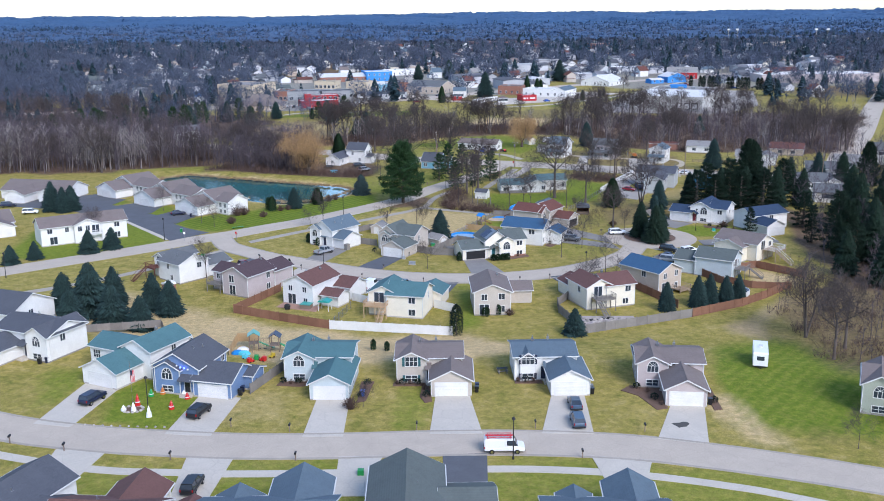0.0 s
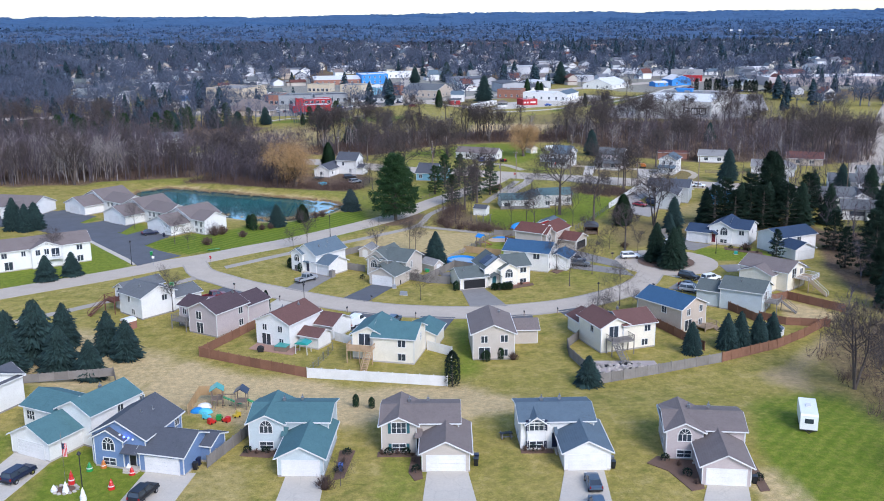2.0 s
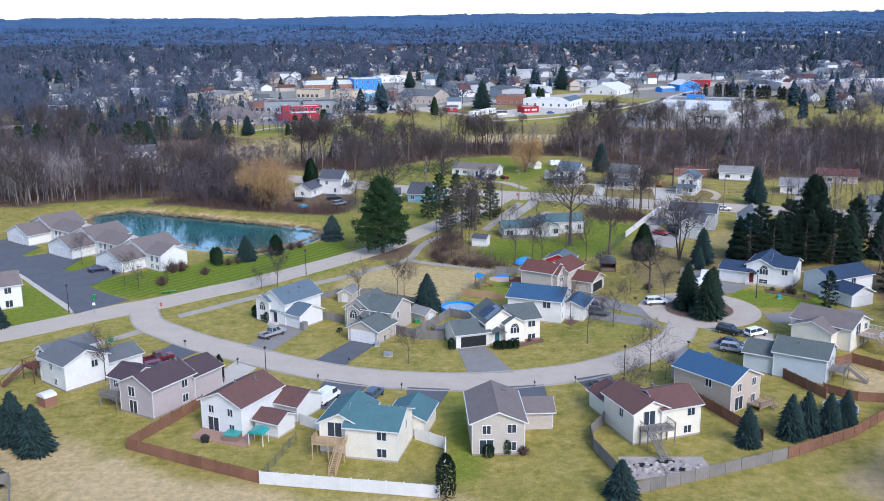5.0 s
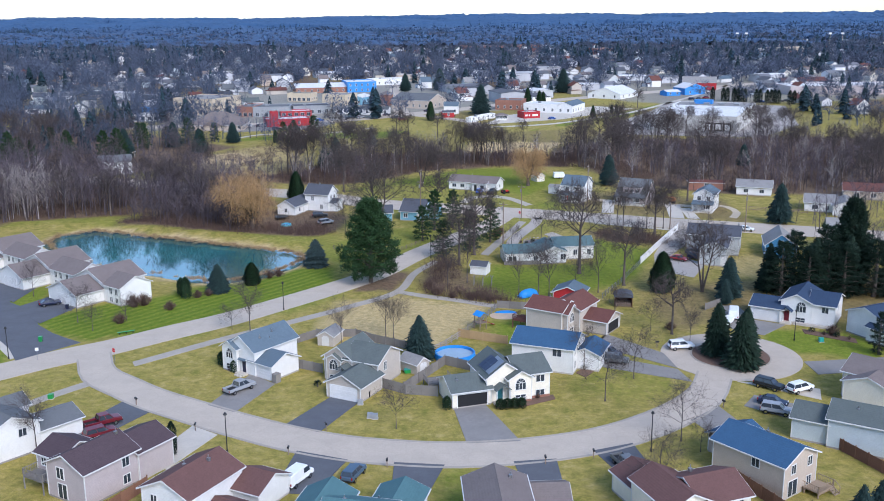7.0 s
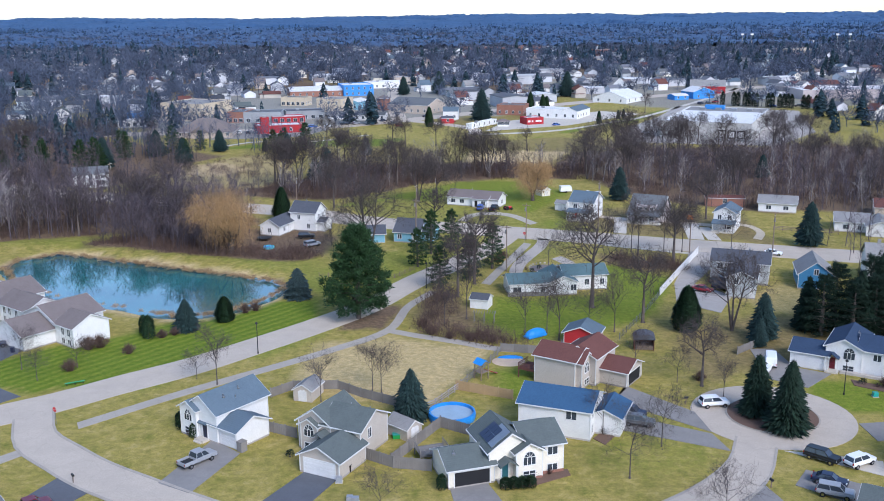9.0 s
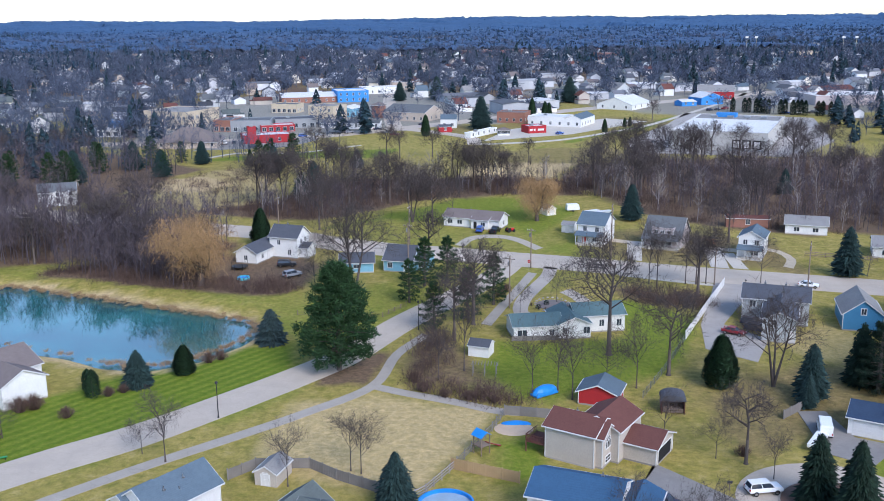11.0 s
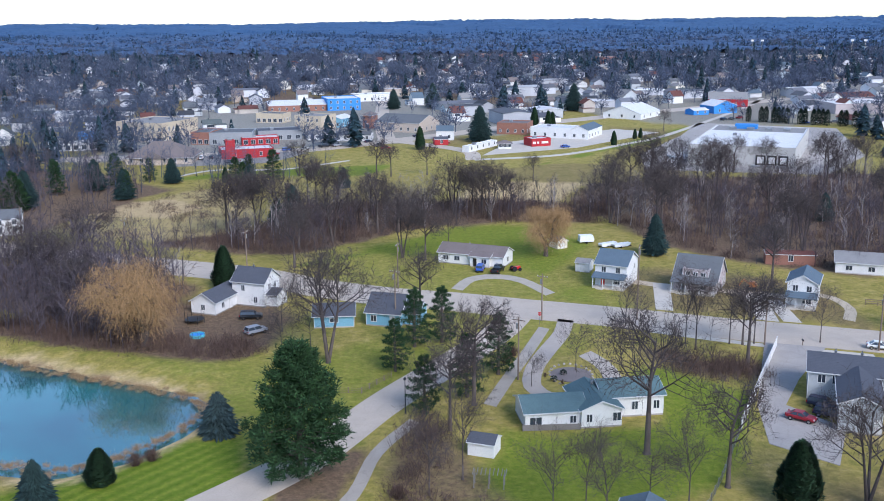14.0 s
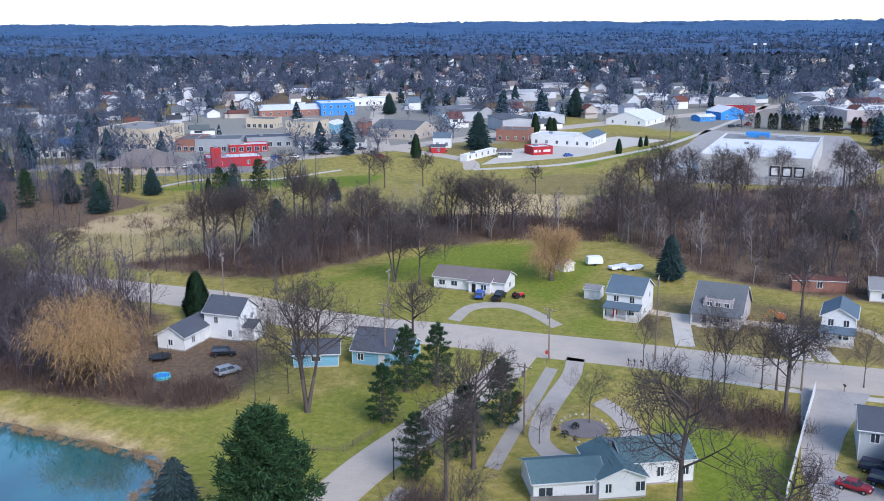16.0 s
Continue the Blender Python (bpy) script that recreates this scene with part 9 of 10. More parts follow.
part("body", Shape().box(-0.9, 0.9, -0.4, 0.4, 0, 0.6), PAINTS["green"], bx)
part("lid", Shape().box(-0.95, 0.95, -0.45, 0.45, 0.6, 0.7), PAINTS["teal"], bx)


def play_tower(label, x, y, rot, roof_paint, slide_paint, swing=True):
    root = thing("play_set", label, "play set", pose(x, y, 0, 0, 0, rot))
    for sx in (-0.8, 0.8):
        for sy in (-0.8, 0.8):
            part("post", Shape().box(sx - 0.06, sx + 0.06, sy - 0.06, sy + 0.06, 0, 2.9), POLEWOOD, root)
    part("platform", Shape().box(-0.9, 0.9, -0.9, 0.9, 1.3, 1.4), POLEWOOD, root)
    part("canopy", Shape().prism([(-1.1, 2.8), (0, 3.6), (1.1, 2.8), (0, 3.45)], "y", -1.1, 1.1), roof_paint, root, "fabric canopy roof")
    part("slide", Shape().prism([(0.9, 1.4), (3.2, 0.2), (3.6, 0.15), (3.6, 0.25), (3.2, 0.32), (0.9, 1.52)], "y", -0.3, 0.3), slide_paint, root)
    if swing:
        part("swing_beam", Shape().tube((-0.8, 0, 2.3), (-3.6, 0, 2.3), 0.07, 0.07, 6).tube((-3.6, 0, 2.3), (-4, -1, 0), 0.06, 0.06, 5).tube((-3.6, 0, 2.3), (-4, 1, 0), 0.06, 0.06, 5), POLEWOOD, root)
        for sx in (-1.8, -2.8):
            part("swing", Shape().box(sx - 0.25, sx + 0.25, -0.1, 0.1, 0.5, 0.55).tube((sx - 0.22, 0, 0.55), (sx - 0.22, 0, 2.3), 0.015, 0.015, 4).tube((sx + 0.22, 0, 0.55), (sx + 0.22, 0, 2.3), 0.015, 0.015, 4), BLACKMETAL, root)
    return root


play_tower("wooden play tower with a teal canopy", -35.6, 103.6, 10, PAINTS["teal"], PAINTS["green"], False)
play_tower("wooden play tower with a navy canopy", -31.6, 103.0, 0, PAINTS["navy"], PAINTS["green"])
play_tower("play set with a blue roof and red slide", 9.2, 173.6, 40, POOLBLUE, PAINTS["red"], False)
for x, y, c, lab in ((-34.2, 100.2, "green", "small green plastic ride-on toy"), (-33.0, 99.6, "brightred", "small red plastic toy car"), (-35, 99.2, "brightred", "red plastic play table"), (-31.8, 100.8, "yellow", "small yellow plastic slide"), (-36.2, 100.4, "aqua", "small blue plastic play house")):
    t = thing("toy", lab, "toy", pose(x, y, 0, 0, 0, x * 50))
    part("base", Shape().prism([(-0.6, 0.1), (0.6, 0.1), (0.5, 0.45), (0.1, 0.5), (-0.1, 0.9), (-0.6, 0.8)], "y", -0.35, 0.35), PAINTS[c], t)
    part("wheel", Shape().tube((-0.35, -0.4, 0.14), (-0.35, 0.4, 0.14), 0.14, 0.14, 8), RUBBER, t)
    part("wheel", Shape().tube((0.35, -0.4, 0.14), (0.35, 0.4, 0.14), 0.14, 0.14, 8), RUBBER, t)
for x, y, c in ((-37.6, 103.4, "white"), (-38.2, 102.2, "blue"), (-37.0, 102.0, "aqua")):
    t = thing("tarpaulin", "crumpled tarpaulin heap in the play yard", "tarpaulin", pose(x, y, 0))
    part("sheet", Shape().dome((0, 0, 0), 1.2, 0.8, 0.7, 9, 3), PAINTS[c] if c != "blue" else POOLBLUE, t)
arb = thing("pergola", "grey wooden garden frame by a shed", "pergola", pose(11, 194.6, 0, 0, 0, -8))
for sx in (-2, 0, 2):
    for sy in (-0.7, 0.7):
        part("post", Shape().box(sx - 0.06, sx + 0.06, sy - 0.06, sy + 0.06, 0, 2.1), GREYWOOD, arb)
for k in range(9):
    part("slat", Shape().box(-2.2 + k * 0.55, -2.1 + k * 0.55, -1, 1, 2.1, 2.2), GREYWOOD, arb)
wsd = thing("wood_store", "open firewood store with a curved dark roof", "wood store", pose(39.8, 183.6, 0, 0, 0, -8))
part("frame", Shape().box(-1.8, -1.7, -1.5, 1.5, 0, 2.2).box(1.7, 1.8, -1.5, 1.5, 0, 2.2).box(-1.8, 1.8, 1.4, 1.5, 0, 2.2), REDWOOD, wsd)
part("roof", Shape().prism([(-2 * math.cos(a), 2.2 + 1.0 * math.sin(a)) for a in [math.pi * k / 8 for k in range(9)]], "y", -1.7, 1.7), ROOFS["slate"], wsd)
for k in range(16):
    part("log", Shape().tube((-1.4 + (k % 8) * 0.4, -1.3, 0.3 + (k // 8) * 0.4), (-1.4 + (k % 8) * 0.4, 1.2, 0.3 + (k // 8) * 0.4), 0.19, 0.19, 7), POLEWOOD, wsd)
panels = thing("solar_array", "dark solar panels on a cream house's roof", "solar panels", pose(0, 0, 0))
panels.matrix_basis = d3.matrix_basis @ pose(6.15, 2.2, 4.9, 0, -math.degrees(math.atan(0.7)), 0)
for k in range(6):
    p = part("solar_panel", Shape().box((k // 3) * 1.34, (k // 3) * 1.34 + 1.3, (k % 3) * 1.04, (k % 3) * 1.04 + 1.0, 0, 0.06), PAINTS["navy"], panels)
    part("frame", Shape().box((k % 3) * 1.08 - 0.02, (k % 3) * 1.08 + 1.06, (k // 3) * 1.5 - 1.52, (k // 3) * 1.5 - 0.02, -0.06, 0.02), STEEL, p)

# ---- street furniture ----


def street_lamp(x, y, h=5.6):
    root = thing("street_lamp", "dark slim street lamp post on the verge", "street lamp", pose(x, y, 0), "street lamps")
    part("pole", Shape().tube((0, 0, -0.1), (0, 0, h), 0.09, 0.06, 8), BLACKMETAL, root)
    part("base", Shape().tube((0, 0, 0), (0, 0, 0.4), 0.16, 0.12, 8), BLACKMETAL, root)
    part("lamp_head", Shape().tube((0, 0, h), (0, 0, h + 0.2), 0.12, 0.3, 8).tube((0, 0, h + 0.2), (0, 0, h + 0.5), 0.3, 0.1, 8), BLACKMETAL, root)


for p in ((-28.8, 136.6), (-31.3, 182.6), (-76.5, 163.2), (31.1, 136.2), (-1, 211.5), (67.7, 168), (8.5, 73.0), (-103, 138), (-46.3, 83.9)):
    street_lamp(*p)


def mailbox(x, y, rot):
    root = thing("mailbox", "dark mailbox on a wooden post by the kerb", "mailbox", pose(x, y, 0, 0, 0, rot), "mailboxes")
    part("post", Shape().box(-0.06, 0.06, -0.06, 0.06, -0.1, 1.1).box(-0.06, 0.06, -0.3, 0.3, 0.95, 1.05), POLEWOOD, root)
    part("box", Shape().prism([(-0.13, 1.06), (0.13, 1.06), (0.13, 1.24), (0.08, 1.32), (-0.08, 1.32), (-0.13, 1.24)], "y", -0.34, 0.3), BLACKMETAL, root)


for x, y, r in ((-63.2, 77.0, 0), (-54.4, 75.2, 0), (-38.6, 73.2, 0), (-21.3, 72.9, 0), (-23.6, 79.3, 180), (-5, 79.6, 180), (18, 73.2, 0), (12.4, 79.8, 180), (28.2, 78.9, 180), (-32.6, 80.6, 180), (-46.9, 148.4, 40), (-35.1, 141.6, 0), (-15.6, 141.4, 200), (-20, 136.0, 0), (-5.9, 133.2, 0), (15.8, 133.6, 0), (22.7, 134.9, 0), (45.6, 146.6, 20), (54.9, 153.2, 20), (41.2, 165.6, 90), (39.4, 241.2, 0), (40.4, 240.9, 0), (41.5, 240.6, 0), (73.0, 232.2, 0), (-8.5, 251, 0), (-9.4, 251.3, 0)):
    mailbox(x, y, r)


def stop_sign(x, y, rot):
    root = thing("stop_sign", "red octagonal stop sign on a post", "road sign", pose(x, y, 0, 0, 0, rot))
    part("post", Shape().box(-0.03, 0.03, -0.03, 0.03, -0.1, 2.6), STEEL, root)
    oc = [(0.4 * math.cos(math.pi / 8 + k * math.pi / 4), 2.35 + 0.4 * math.sin(math.pi / 8 + k * math.pi / 4)) for k in range(8)]
    plate = part("plate", Shape().prism(oc, "y", -0.06, -0.035), PAINTS["brightred"], root)
    cu = bpy.data.curves.new("stop_text", "FONT")
    cu.body, cu.size, cu.align_x, cu.align_y, cu.extrude = "STOP", 0.27, "CENTER", "CENTER", 0.004
    tmp = bpy.data.objects.new("stop_text", cu)
    me = bpy.data.meshes.new_from_object(tmp)
    bpy.data.objects.remove(tmp)
    me.materials.clear()
    me.materials.append(TRIM)
    part("lettering", me, None, plate, "white letters STOP", pose(0, -0.066, 2.35, 90, 0, 0))


stop_sign(-56.6, 161.6, -30)
stop_sign(24.8, 241.9, -30)
pl = thing("road_sign", "small square sign on a thin post", "road sign", pose(-70.9, 162.6, 0, 0, 0, 20))
part("post", Shape().box(-0.03, 0.03, -0.03, 0.03, -0.1, 2.4), STEEL, pl)
part("plate", Shape().box(-0.3, 0.3, -0.06, -0.035, 1.8, 2.4), TRIM, pl)


def utility_pole(x, y, h, rot):
    root = thing("utility_pole", "tall wooden utility pole with a crossarm", "utility pole", pose(x, y, 0, 0, 0, rot), "utility poles")
    part("pole", Shape().tube((0, 0, -0.2), (0, 0, h), 0.17, 0.11, 8), POLEWOOD, root)
    part("crossarm", Shape().box(-1.2, 1.2, -0.06, 0.06, h - 0.7, h - 0.56), POLEWOOD, root)
    for k in (-1.05, -0.5, 0.5, 1.05):
        part("insulator", Shape().tube((k, 0, h - 0.56), (k, 0, h - 0.38), 0.05, 0.04, 6), TRIM, root)
    part("transformer", Shape().tube((0.3, 0, h - 2.2), (0.3, 0, h - 1.2), 0.22, 0.22, 8), STEEL, root)


POLES = [(-112, 295, 10.5), (-78, 283.6, 10.5), (-43, 272.6, 10.5), (-5, 260.8, 11), (45, 243.6, 16), (86, 230, 11), (130, 219, 11)]
for x, y, h in POLES:
    utility_pole(x, y, h, 72)
for x, y, h in ((18, 221.2, 11.4), (25.5, 243.8, 10), (-4.4, 242, 12), (66, 232.6, 9)):
    utility_pole(x, y, h, 150)
CABLE = mat("black_cable", (0.02, 0.02, 0.02), relief=0)
for (ax, ay, ah), (bx, by, bh) in zip(POLES, POLES[1:]):
    w = thing("power_line", "thin sagging power line between poles", "cable", pose(ax, ay, 0))
    (ax, ay), (bx, by) = ground_spot(ax, ay), ground_spot(bx, by)
    for o in (-1.0, 1.0):
        s, pts = Shape(), []
        for k in range(9):
            f = k / 8
            pts.append(((bx - ax) * f + o * 0.3, (by - ay) * f + o, ah - 0.4 + (bh - ah) * f - 2.4 * f * (1 - f)))
        for e in (-0.018, 0.018):
            s.add([(x, y, z + e) for x, y, z in pts] + [(x + 0.03, y, z + e) for x, y, z in pts], [(i, i + 1, i + 10, i + 9) for i in range(8)])
        part("wire", s, CABLE, w)

# ---- yard clutter ----


def bin_(x, y, paint="black"):
    root = thing("wheelie_bin", "dark plastic wheelie bin beside a garage", "bin", pose(x, y, 0), "wheelie bins")
    part("body", Shape().add([(-0.24, -0.28, 0.05), (0.24, -0.28, 0.05), (0.24, 0.28, 0.05), (-0.24, 0.28, 0.05), (-0.3, -0.34, 1.0), (0.3, -0.34, 1.0), (0.3, 0.34, 1.0), (-0.3, 0.34, 1.0)], [(3, 2, 1, 0), (4, 5, 6, 7), (0, 1, 5, 4), (1, 2, 6, 5), (2, 3, 7, 6), (3, 0, 4, 7)]), PAINTS[paint], root)
    part("lid", Shape().box(-0.33, 0.33, -0.38, 0.36, 1.0, 1.08), PAINTS[paint], root)
    for s in (-1, 1):
        part("wheel", Shape().tube((s * 0.3, 0.25, 0.12), (s * 0.24, 0.25, 0.12), 0.12, 0.12, 8), RUBBER, root)


for x, y, p in ((-33.7, 88.9, "black"), (-33.6, 89.8, "navy"), (4.2, 89.4, "black"), (4.3, 90.3, "navy"), (22.6, 88.7, "black"), (22.6, 89.6, "grey"), (-14.0, 88.4, "blue"), (40.2, 85.6, "black"), (-10.2, 150.2, "black"), (-74.4, 169.5, "green"), (-72.0, 99.0, "black"), (-70.9, 99.4, "navy"), (-43.0, 139.6, "black"), (-77, 183.6, "navy"), (64.2, 141.4, "black")):
    bin_(x, y, p)


def utility_box(x, y, paint="green"):
    root = thing("utility_box", "low utility cabinet on the lawn", "utility box", pose(x, y, 0))
    part("cabinet", Shape().box(-0.4, 0.4, -0.35, 0.35, 0.05, 0.8), PAINTS[paint], root)
    part("plinth", Shape().box(-0.5, 0.5, -0.45, 0.45, 0, 0.08), CONCRETE, root)


for x, y, p in ((-61.6, 150.4, "green"), (72.4, 167.4, "teal"), (-12, 70, "green"), (-11.3, 148.2, "silver"), (-9.4, 144.6, "silver"), (-8.6, 144.4, "silver")):
    utility_box(x, y, p)

# holiday lawn figures and flagpole at the blue house
fp = thing("flagpole", "tall flagpole with a limp striped flag", "flagpole", pose(-49.5, 85.7, 0))
part("pole", Shape().tube((0, 0, 0), (0, 0, 7.5), 0.05, 0.035, 8), CHROME, fp)
fl = part("flag", Shape().box(0.04, 0.62, -0.03, 0.03, 4.2, 6.0), PAINTS["brightred"], fp, "hanging red and white striped flag")
for k in range(3):
    part("stripe", Shape().box(0.12 + k * 0.18, 0.19 + k * 0.18, -0.04, 0.04, 4.2, 6.0), TRIM, fl)
part("canton", Shape().box(0.04, 0.34, -0.05, 0.05, 5.2, 6.0), PAINTS["navy"], fl)
bed = thing("stone_bed", "round stone-edged bed round the flagpole", "garden bed", pose(-49.3, 85.2, 0))
for k in range(14):
    a = k * 2 * math.pi / 14
    part("stone", Shape().dome((1.5 * math.cos(a), 1.3 * math.sin(a), 0), 0.3, 0.25, 0.28, 7, 2), STONE, bed)
part("mulch", Shape().dome((0, 0, 0), 1.4, 1.2, 0.12, 12, 2), MULCH, bed)
for x, y, c, h, lab in ((-49.0, 86.2, "brightred", 2.0, "red and white holiday lawn ornament"), (-48.9, 84.6, "white", 1.6, "white holiday lawn ornament"), (-48.0, 88.8, "green", 1.3, "green inflatable holiday ornament"), (-46.4, 89.4, "orange", 1.2, "orange inflatable holiday ornament"), (-43.3, 85.2, "brightred", 1.5, "round red inflatable holiday ornament"), (-45.9, 83.2, "white", 1.8, "white striped holiday ornament"), (-50.6, 84.9, "white", 0.9, "white and blue holiday ornament"), (-45.0, 90.2, "brightred", 1.0, "red holiday ornament by a wall"), (-42.8, 89.0, "white", 0.9, "white holiday ornament by a wall"), (-41.9, 88.0, "brightred", 1.1, "red holiday ornament by the door")):
    t = thing("lawn_ornament", lab, "ornament", pose(x, y, 0), "holiday ornaments")
    t2 = Shape().dome((0, 0, 0.02), 0.45, 0.4, h * 0.62, 10, 4).dome((0, 0, h * 0.55), 0.26, 0.26, h * 0.3, 8, 3).tube((0, 0, h * 0.8), (0.05, 0, h), 0.14, 0.02, 6)
    part("body", t2, PAINTS[c], t)
    part("band", Shape().tube((0, 0, h * 0.3), (0, 0, h * 0.37), 0.41, 0.38, 10), TRIM, t)
LIGHTBLUE, nt_, b_ = nodes_of("lit_holiday_bulbs", 0.3)
b_.inputs["Base Color"].default_value = b_.inputs["Emission Color"].default_value = (0.1, 0.15, 1.0, 1)
b_.inputs["Emission Strength"].default_value = 3.0
hl = thing("holiday_lights", "lit blue and white bulbs along a gable", "lights", pose(-48.3, 90.4, 0, 0, 0, -10))
for k, (x, z) in enumerate(((4.6, 4.75), (5.2, 4.5), (5.8, 4.4), (6.4, 4.2))):
    part("bulb", Shape().dome((x, -0.75, z), 0.16, 0.16, 0.16, 8, 3).dome((x, -0.75, z), 0.16, 0.16, -0.16, 8, 3), LIGHTBLUE if k in (1, 2) else LAMPCLEAR, hl)
for k in range(11):
    x = -56 + k * 1.35
    st = thing("edge_stone", "rounded pale stone on the lawn edge", "stone", pose(x, 81.4 - 0.12 * k + 0.004 * k * k, 0, 0, 0, k * 50), "lawn edge stones")
    part("stone", Shape().dome((0, 0, -0.03), 0.24, 0.19, 0.24, 8, 3), STONE, st)

# planting beds along houses
for pts in ([(-28.2, 92.9), (-22.4, 92.9), (-22.2, 91.9), (-24.5, 91.2), (-28.6, 91.6)], [(-14.7, 86.6), (-13.4, 87), (-12.6, 92.6), (-14.8, 92.6)], [(-9.4, 92.2), (-4.4, 92.2), (-4.4, 91.2), (-9.4, 91.2)], [(-4.6, 92), (-3.6, 92), (-2.9, 86.8), (-4.0, 86.4), (-4.9, 88)],
            [(10.6, 92.8), (15, 92.8), (15.2, 91.8), (10.6, 91.8)], [(29.2, 91), (34.2, 90.2), (33.4, 84.6), (31.6, 84.2), (29.8, 88), (27.4, 89.6)], [(40.3, 84), (41.6, 84.2), (42, 90.4), (40.7, 90.6)], [(9.6, 149.2), (19.6, 150.4), (19.8, 149.2), (14, 147), (10.2, 146.8)], [(71.5, 172.4), (79.4, 168.4), (78.8, 166.6), (71, 170.6)], [(24.6, 157), (28.4, 160.8), (30, 159.8), (26, 155.6)]):
    structure("planting_bed", slab(pts, 0.11), MULCH, "dark mulch bed with low plants along a wall", "planting bed")
LOWPLANT = [rounded_evergreen(0.8, 0.5, YEW, 160, 0.4), bare_shrub(0.8, 0.5, 60)]
for k, (x, y) in enumerate(((-27.6, 92.2), (-26.3, 92.0), (-25, 92.1), (-23.6, 92), (-14.2, 88), (-13.8, 90), (-13.6, 91.6), (-8.8, 91.7), (-7.8, 91.6), (-6.6, 91.7), (-5.4, 91.6), (-4.2, 90), (-3.9, 88), (11.2, 92.3), (12.4, 92.2), (13.6, 92.3), (30, 90), (31.5, 89), (32, 87), (32.6, 85.4), (41, 86), (41.2, 88.4), (15, 149), (17, 149.4), (72.6, 171), (74.4, 170), (76.2, 169), (78, 168), (26.4, 158), (27.4, 159), (24, 220.4), (22.8, 222), (26, 222.4), (25.4, 219.6), (-36.6, 159.6), (-35.2, 158.6), (-19, 153.4))):
    plant(LOWPLANT[k % 2], "low_shrub", "low shrub in a mulch bed", x, y, 0.9, 0.8, "shrub", z=0.1)
structure("planting_bed", slab(disc((27.4, 222.6), 3.6, 24), 0.12), mat("dark_stones", (0.2, 0.17, 0.16), fine=6), "round dark bed ringed with stones", "planting bed")
for k in range(22):
    a = k * 2 * math.pi / 22
    st = thing("edge_stone", "rounded pale stone round a bed", "stone", pose(27.4 + 3.7 * math.cos(a), 222.6 + 3.7 * math.sin(a), 0, 0, 0, k * 40), "bed edge stones")
    part("stone", Shape().dome((0, 0, -0.03), 0.3, 0.24, 0.3, 8, 3), STONE, st)
# rock garden behind the cream house with the brown roof
rock = thing("rock_garden", "terraced stone beds with gravel and pond liner", "rock garden", pose(30, 114, 0))
for k in range(46):
    a, r = k * 2.4, 0.8 + 0.13 * k
    x, y = r * math.cos(a) * 0.95, r * math.sin(a) * 0.42
    part("stone", Shape().dome((x, y, -0.05), 0.45, 0.35, 0.4, 7, 2), STONE, rock)
part("gravel", Shape().add([(-4.4, -3.6, 0.03), (7, -0.2, 0.03), (6.6, 3.4, 0.03), (-5, 3.6, 0.03)], [(0, 1, 2, 3)]), mat("pale_gravel", (0.42, 0.36, 0.33), fine=8), rock)
for x, y in ((-2, 1), (2.4, -0.4), (1.2, 2.0)):
    part("pond", Shape().dome((x, y, 0.02), 1.5, 0.7, 0.1, 14, 2), DARK, rock)
structure("patio", slab([(-36, 121.4), (-27.4, 119), (-26.6, 121.4), (-35, 123.6)], 0.08), mat("red_brick_paving", (0.4, 0.24, 0.18), fine=8), "pinkish brick patio behind a white house", "patio")
tub = thing("hot_tub", "covered dark teal hot tub on a patio", "hot tub", pose(-29.6, 120.9, 0.08, 0, 0, -16))
part("body", Shape().box(-1.1, 1.1, -1, 1, 0, 0.85), POLEWOOD, tub)
part("cover", Shape().box(-1.15, 1.15, -1.05, 1.05, 0.85, 0.97), PAINTS["teal"], tub)
gz = thing("gazebo", "small patio canopy with a bright green roof", "gazebo", pose(-25.6, 119.9, 0, 0, 0, -16))
for sx in (-1.1, 1.1):
    for sy in (-0.9, 0.9):
        part("post", Shape().box(sx - 0.05, sx + 0.05, sy - 0.05, sy + 0.05, 0, 1.9), TRIM, gz)
part("canopy", Shape().prism([(-1.3, 1.9), (-1.0, 2.2), (0, 2.4), (1.0, 2.2), (1.3, 1.9)], "y", -1.1, 1.1), PAINTS["teal"], gz)
gr = thing("grill", "black covered barbecue grill", "grill", pose(-33.4, 120.2, 0.08))
part("body", Shape().box(-0.6, 0.6, -0.3, 0.3, 0.4, 0.9).dome((0, 0, 0.9), 0.55, 0.32, 0.35, 10, 3), BLACKMETAL, gr)
part("leg", Shape().box(-0.5, 0.5, -0.25, 0.25, 0, 0.4), BLACKMETAL, gr)
cs = thing("garden_shed", "small shed with a white curved roof", "shed", pose(-61.8, 130.0, 0, 0, 0, -39))
part("wall", Shape().box(-1.2, 1.2, -1, 1, 0, 1.6), WALLS["brick"], cs)
part("roof", Shape().prism([(-1.3 * math.cos(a), 1.6 + 0.6 * math.sin(a)) for a in [math.pi * k / 8 for k in range(9)]], "y", -1.1, 1.1), VINYL, cs)
bn = thing("picnic_table", "dark wooden picnic table with benches", "picnic table", pose(8.8, 95.4, 0, 0, 0, 8))
part("top", Shape().box(-0.9, 0.9, -0.35, 0.35, 0.7, 0.76), BLACKMETAL, bn)
part("bench", Shape().box(-0.9, 0.9, 0.6, 0.85, 0.42, 0.47), GREYWOOD, bn)
part("bench", Shape().box(-0.9, 0.9, -0.85, -0.6, 0.42, 0.47), GREYWOOD, bn)
part("leg", Shape().box(-0.7, -0.6, -0.8, 0.8, 0, 0.7), GREYWOOD, bn)
part("leg", Shape().box(0.6, 0.7, -0.8, 0.8, 0, 0.7), GREYWOOD, bn)
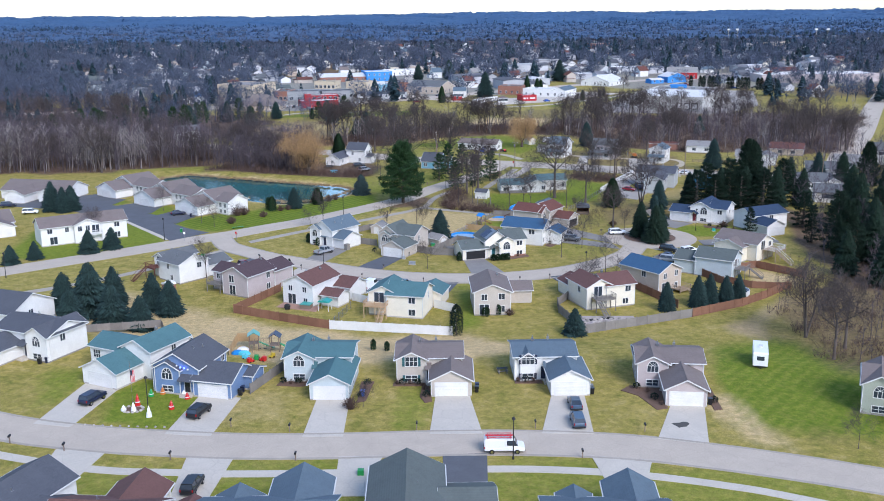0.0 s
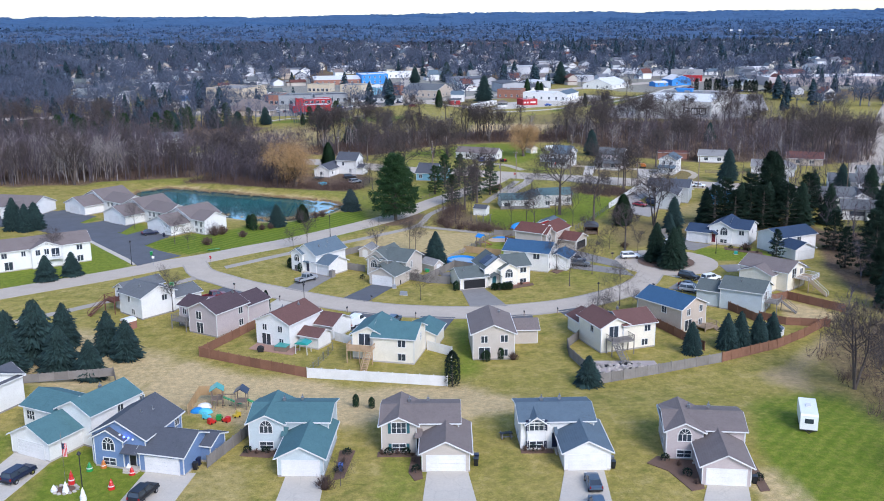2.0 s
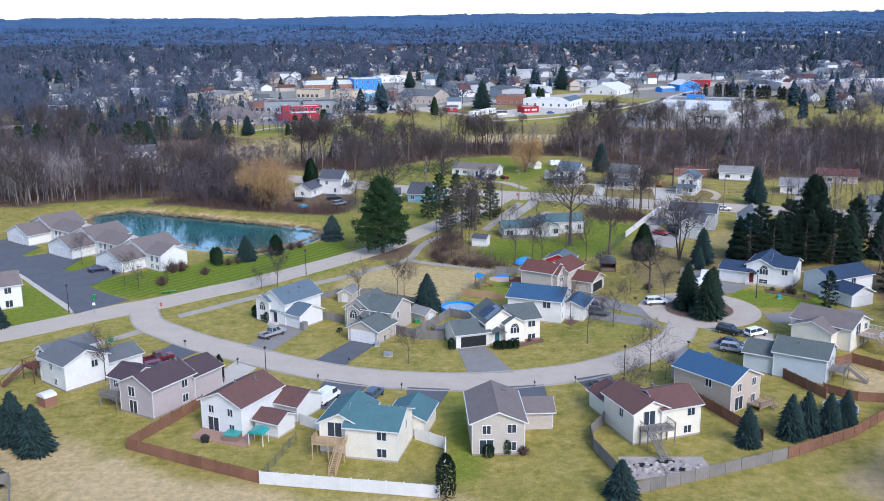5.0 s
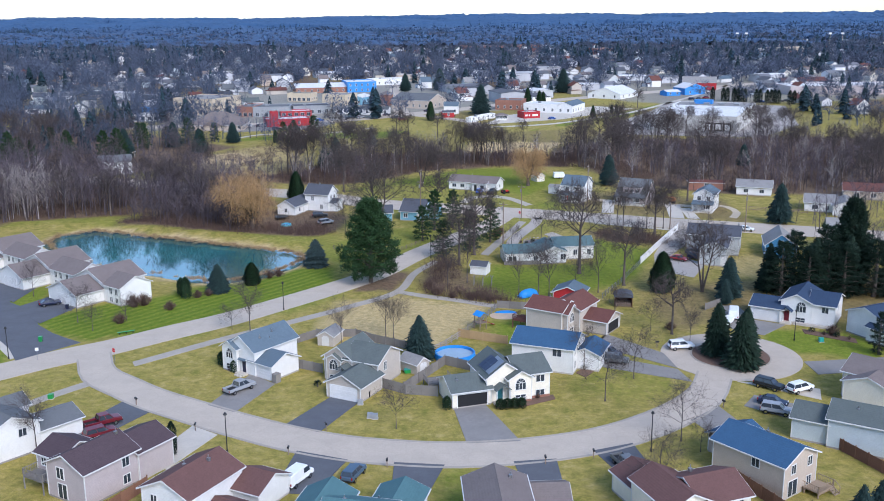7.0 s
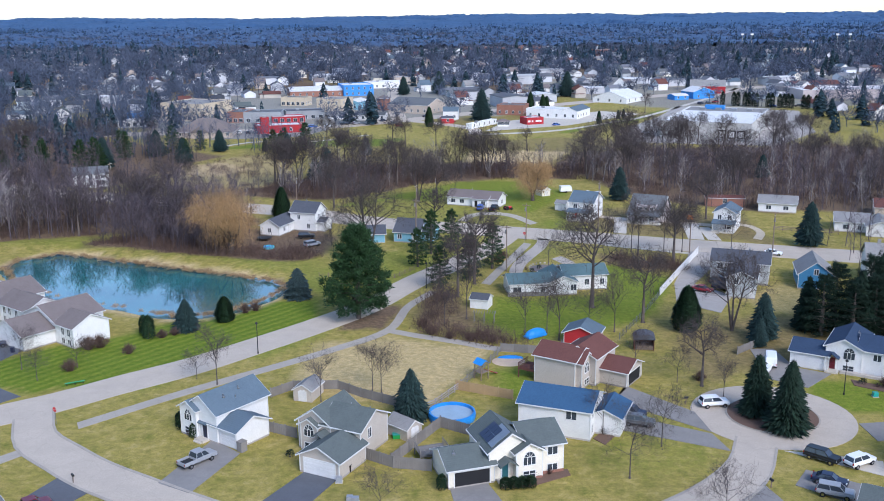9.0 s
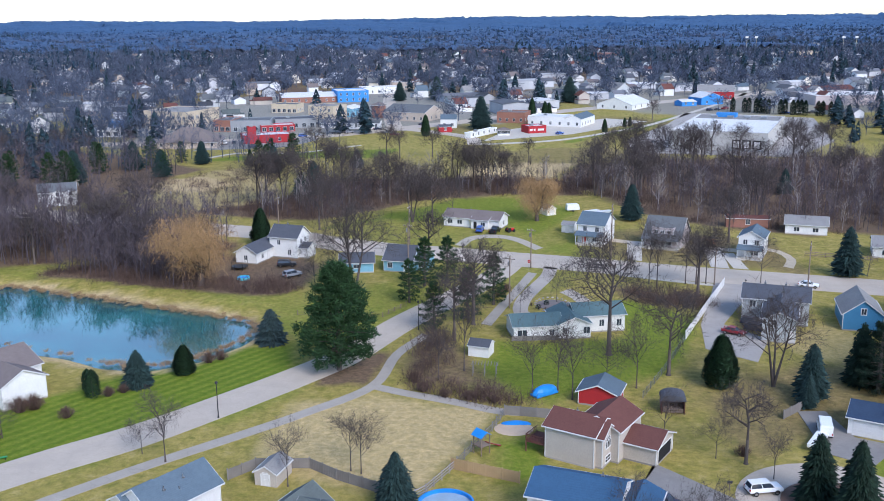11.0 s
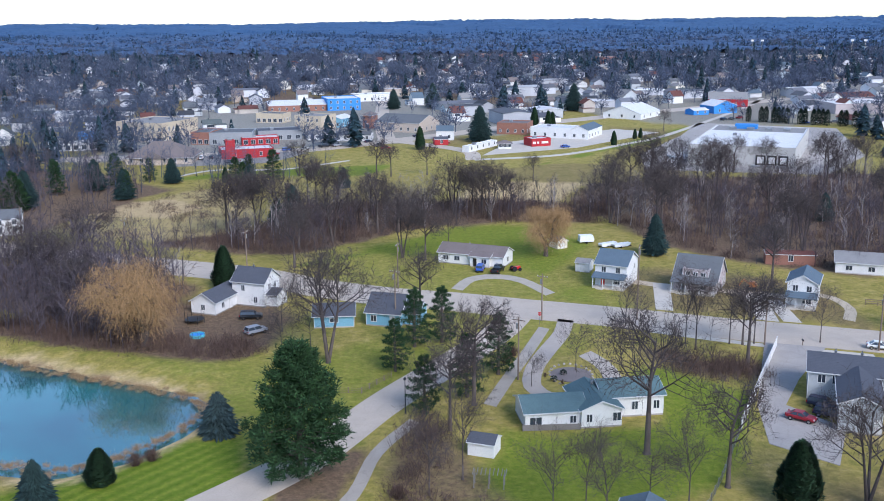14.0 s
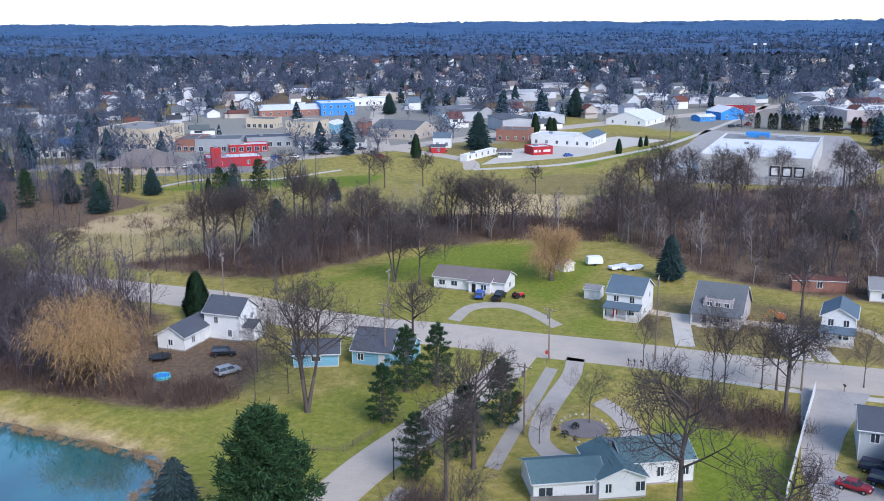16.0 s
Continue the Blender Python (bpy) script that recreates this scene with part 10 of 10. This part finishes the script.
for x, y, r in ((-52.8, 163.5, 0), (-59.6, 172.6, 28)):
    pb = thing("bench", "low green bench on the lawn", "bench", pose(x, y, 0, 0, 0, r)) if y > 170 else None
    if pb:
        part("seat", Shape().box(-1.6, 1.6, -0.25, 0.25, 0.4, 0.46), PAINTS["green"], pb)
        for sx in (-1.3, 0, 1.3):
            part("leg", Shape().box(sx - 0.05, sx + 0.05, -0.2, 0.2, 0, 0.4), BLACKMETAL, pb)
bt = thing("boat", "white motorboat on a trailer", "boat", pose(57.6, 174.4, 0.07, 0, 0, 55))
part("hull", Shape().prism([(-2.6, 0.7), (-2.2, 0.4), (1.6, 0.4), (2.8, 1.2), (-2.6, 1.2)], "y", -0.85, 0.85), PAINTS["white"], bt)
part("wheel", Shape().tube((-0.5, -0.9, 0.3), (-0.5, 0.9, 0.3), 0.3, 0.3, 10), RUBBER, bt)
for x, y, r in ((50, 288, 30), (53.5, 287.4, 25), (111, 272.4, 70)):
    b = thing("boat", "pale motorboat stored on grass", "boat", pose(x, y, 0, 0, 0, r))
    part("hull", Shape().prism([(-2.6, 0.6), (-2.2, 0.3), (1.6, 0.3), (2.8, 1.1), (-2.6, 1.1)], "y", -0.85, 0.85), PAINTS["white"], b)
    part("trailer", Shape().box(-2.6, 3.2, -0.5, 0.5, 0.2, 0.32), BLACKMETAL, b)
    part("wheel", Shape().tube((-0.5, -0.9, 0.26), (-0.5, 0.9, 0.26), 0.26, 0.26, 10), RUBBER, b)
rt = thing("camper", "small white camper stored on grass", "trailer", pose(44.8, 291, 0, 0, 0, 10))
part("body", Shape().prism([(-2, 0.5), (2, 0.5), (2.1, 1.2), (1.7, 2.3), (-1.9, 2.3)], "y", -1, 1), PAINTS["white"], rt)
part("wheel", Shape().tube((0, -1.05, 0.3), (0, 1.05, 0.3), 0.3, 0.3, 10), RUBBER, rt)
tc = thing("tractor", "small red tractor on the grass", "tractor", pose(23.2, 271.2, 0, 0, 0, 30))
part("body", Shape().box(-0.4, 1.3, -0.35, 0.35, 0.5, 1.1).box(-0.9, -0.3, -0.4, 0.4, 0.6, 0.9), PAINTS["brightred"], tc)
for sx, sr in ((-0.6, 0.65), (1.0, 0.4)):
    for sy in (-0.6, 0.6):
        part("wheel", Shape().tube((sx, sy - 0.14, sr), (sx, sy + 0.14, sr), sr, sr, 12), RUBBER, tc)
ex = thing("excavator", "small orange excavator by new houses", "excavator", pose(75.4, 258.6, 0, 0, 0, 160))
part("cab", Shape().box(-0.8, 0.5, -0.6, 0.6, 0.7, 1.9).box(-1.2, -0.8, -0.6, 0.6, 0.7, 1.4), PAINTS["orange"], ex)
part("boom", Shape().tube((0.4, 0, 1.2), (1.8, 0, 2.3), 0.14, 0.12, 6).tube((1.8, 0, 2.3), (2.6, 0, 0.8), 0.12, 0.1, 6), PAINTS["orange"], ex)
for sy in (-0.7, 0.7):
    part("track", Shape().box(-1.1, 1.1, sy - 0.2, sy + 0.2, 0, 0.6), BLACKMETAL, ex)
# dry reeds round the pond
REEDS = [brush_clump(1.1, 0.9, 44, 0.07) for _ in range(3)]
edge = []
for (ax, ay), (bx, by) in zip(POND, POND[1:] + POND[:1]):
    n = max(2, int(math.hypot(bx - ax, by - ay) / (0.5 if ay + by > 430 or ax > -50 else 3.0)))
    edge += [(ax + (bx - ax) * k / n + rng.normal() * 0.5, ay + (by - ay) * k / n + rng.normal() * 0.5) for k in range(n)]
scatter("reeds", "dry tan reeds fringing the pond", "reeds", REEDS, edge, REED, (0.5, 1.0))
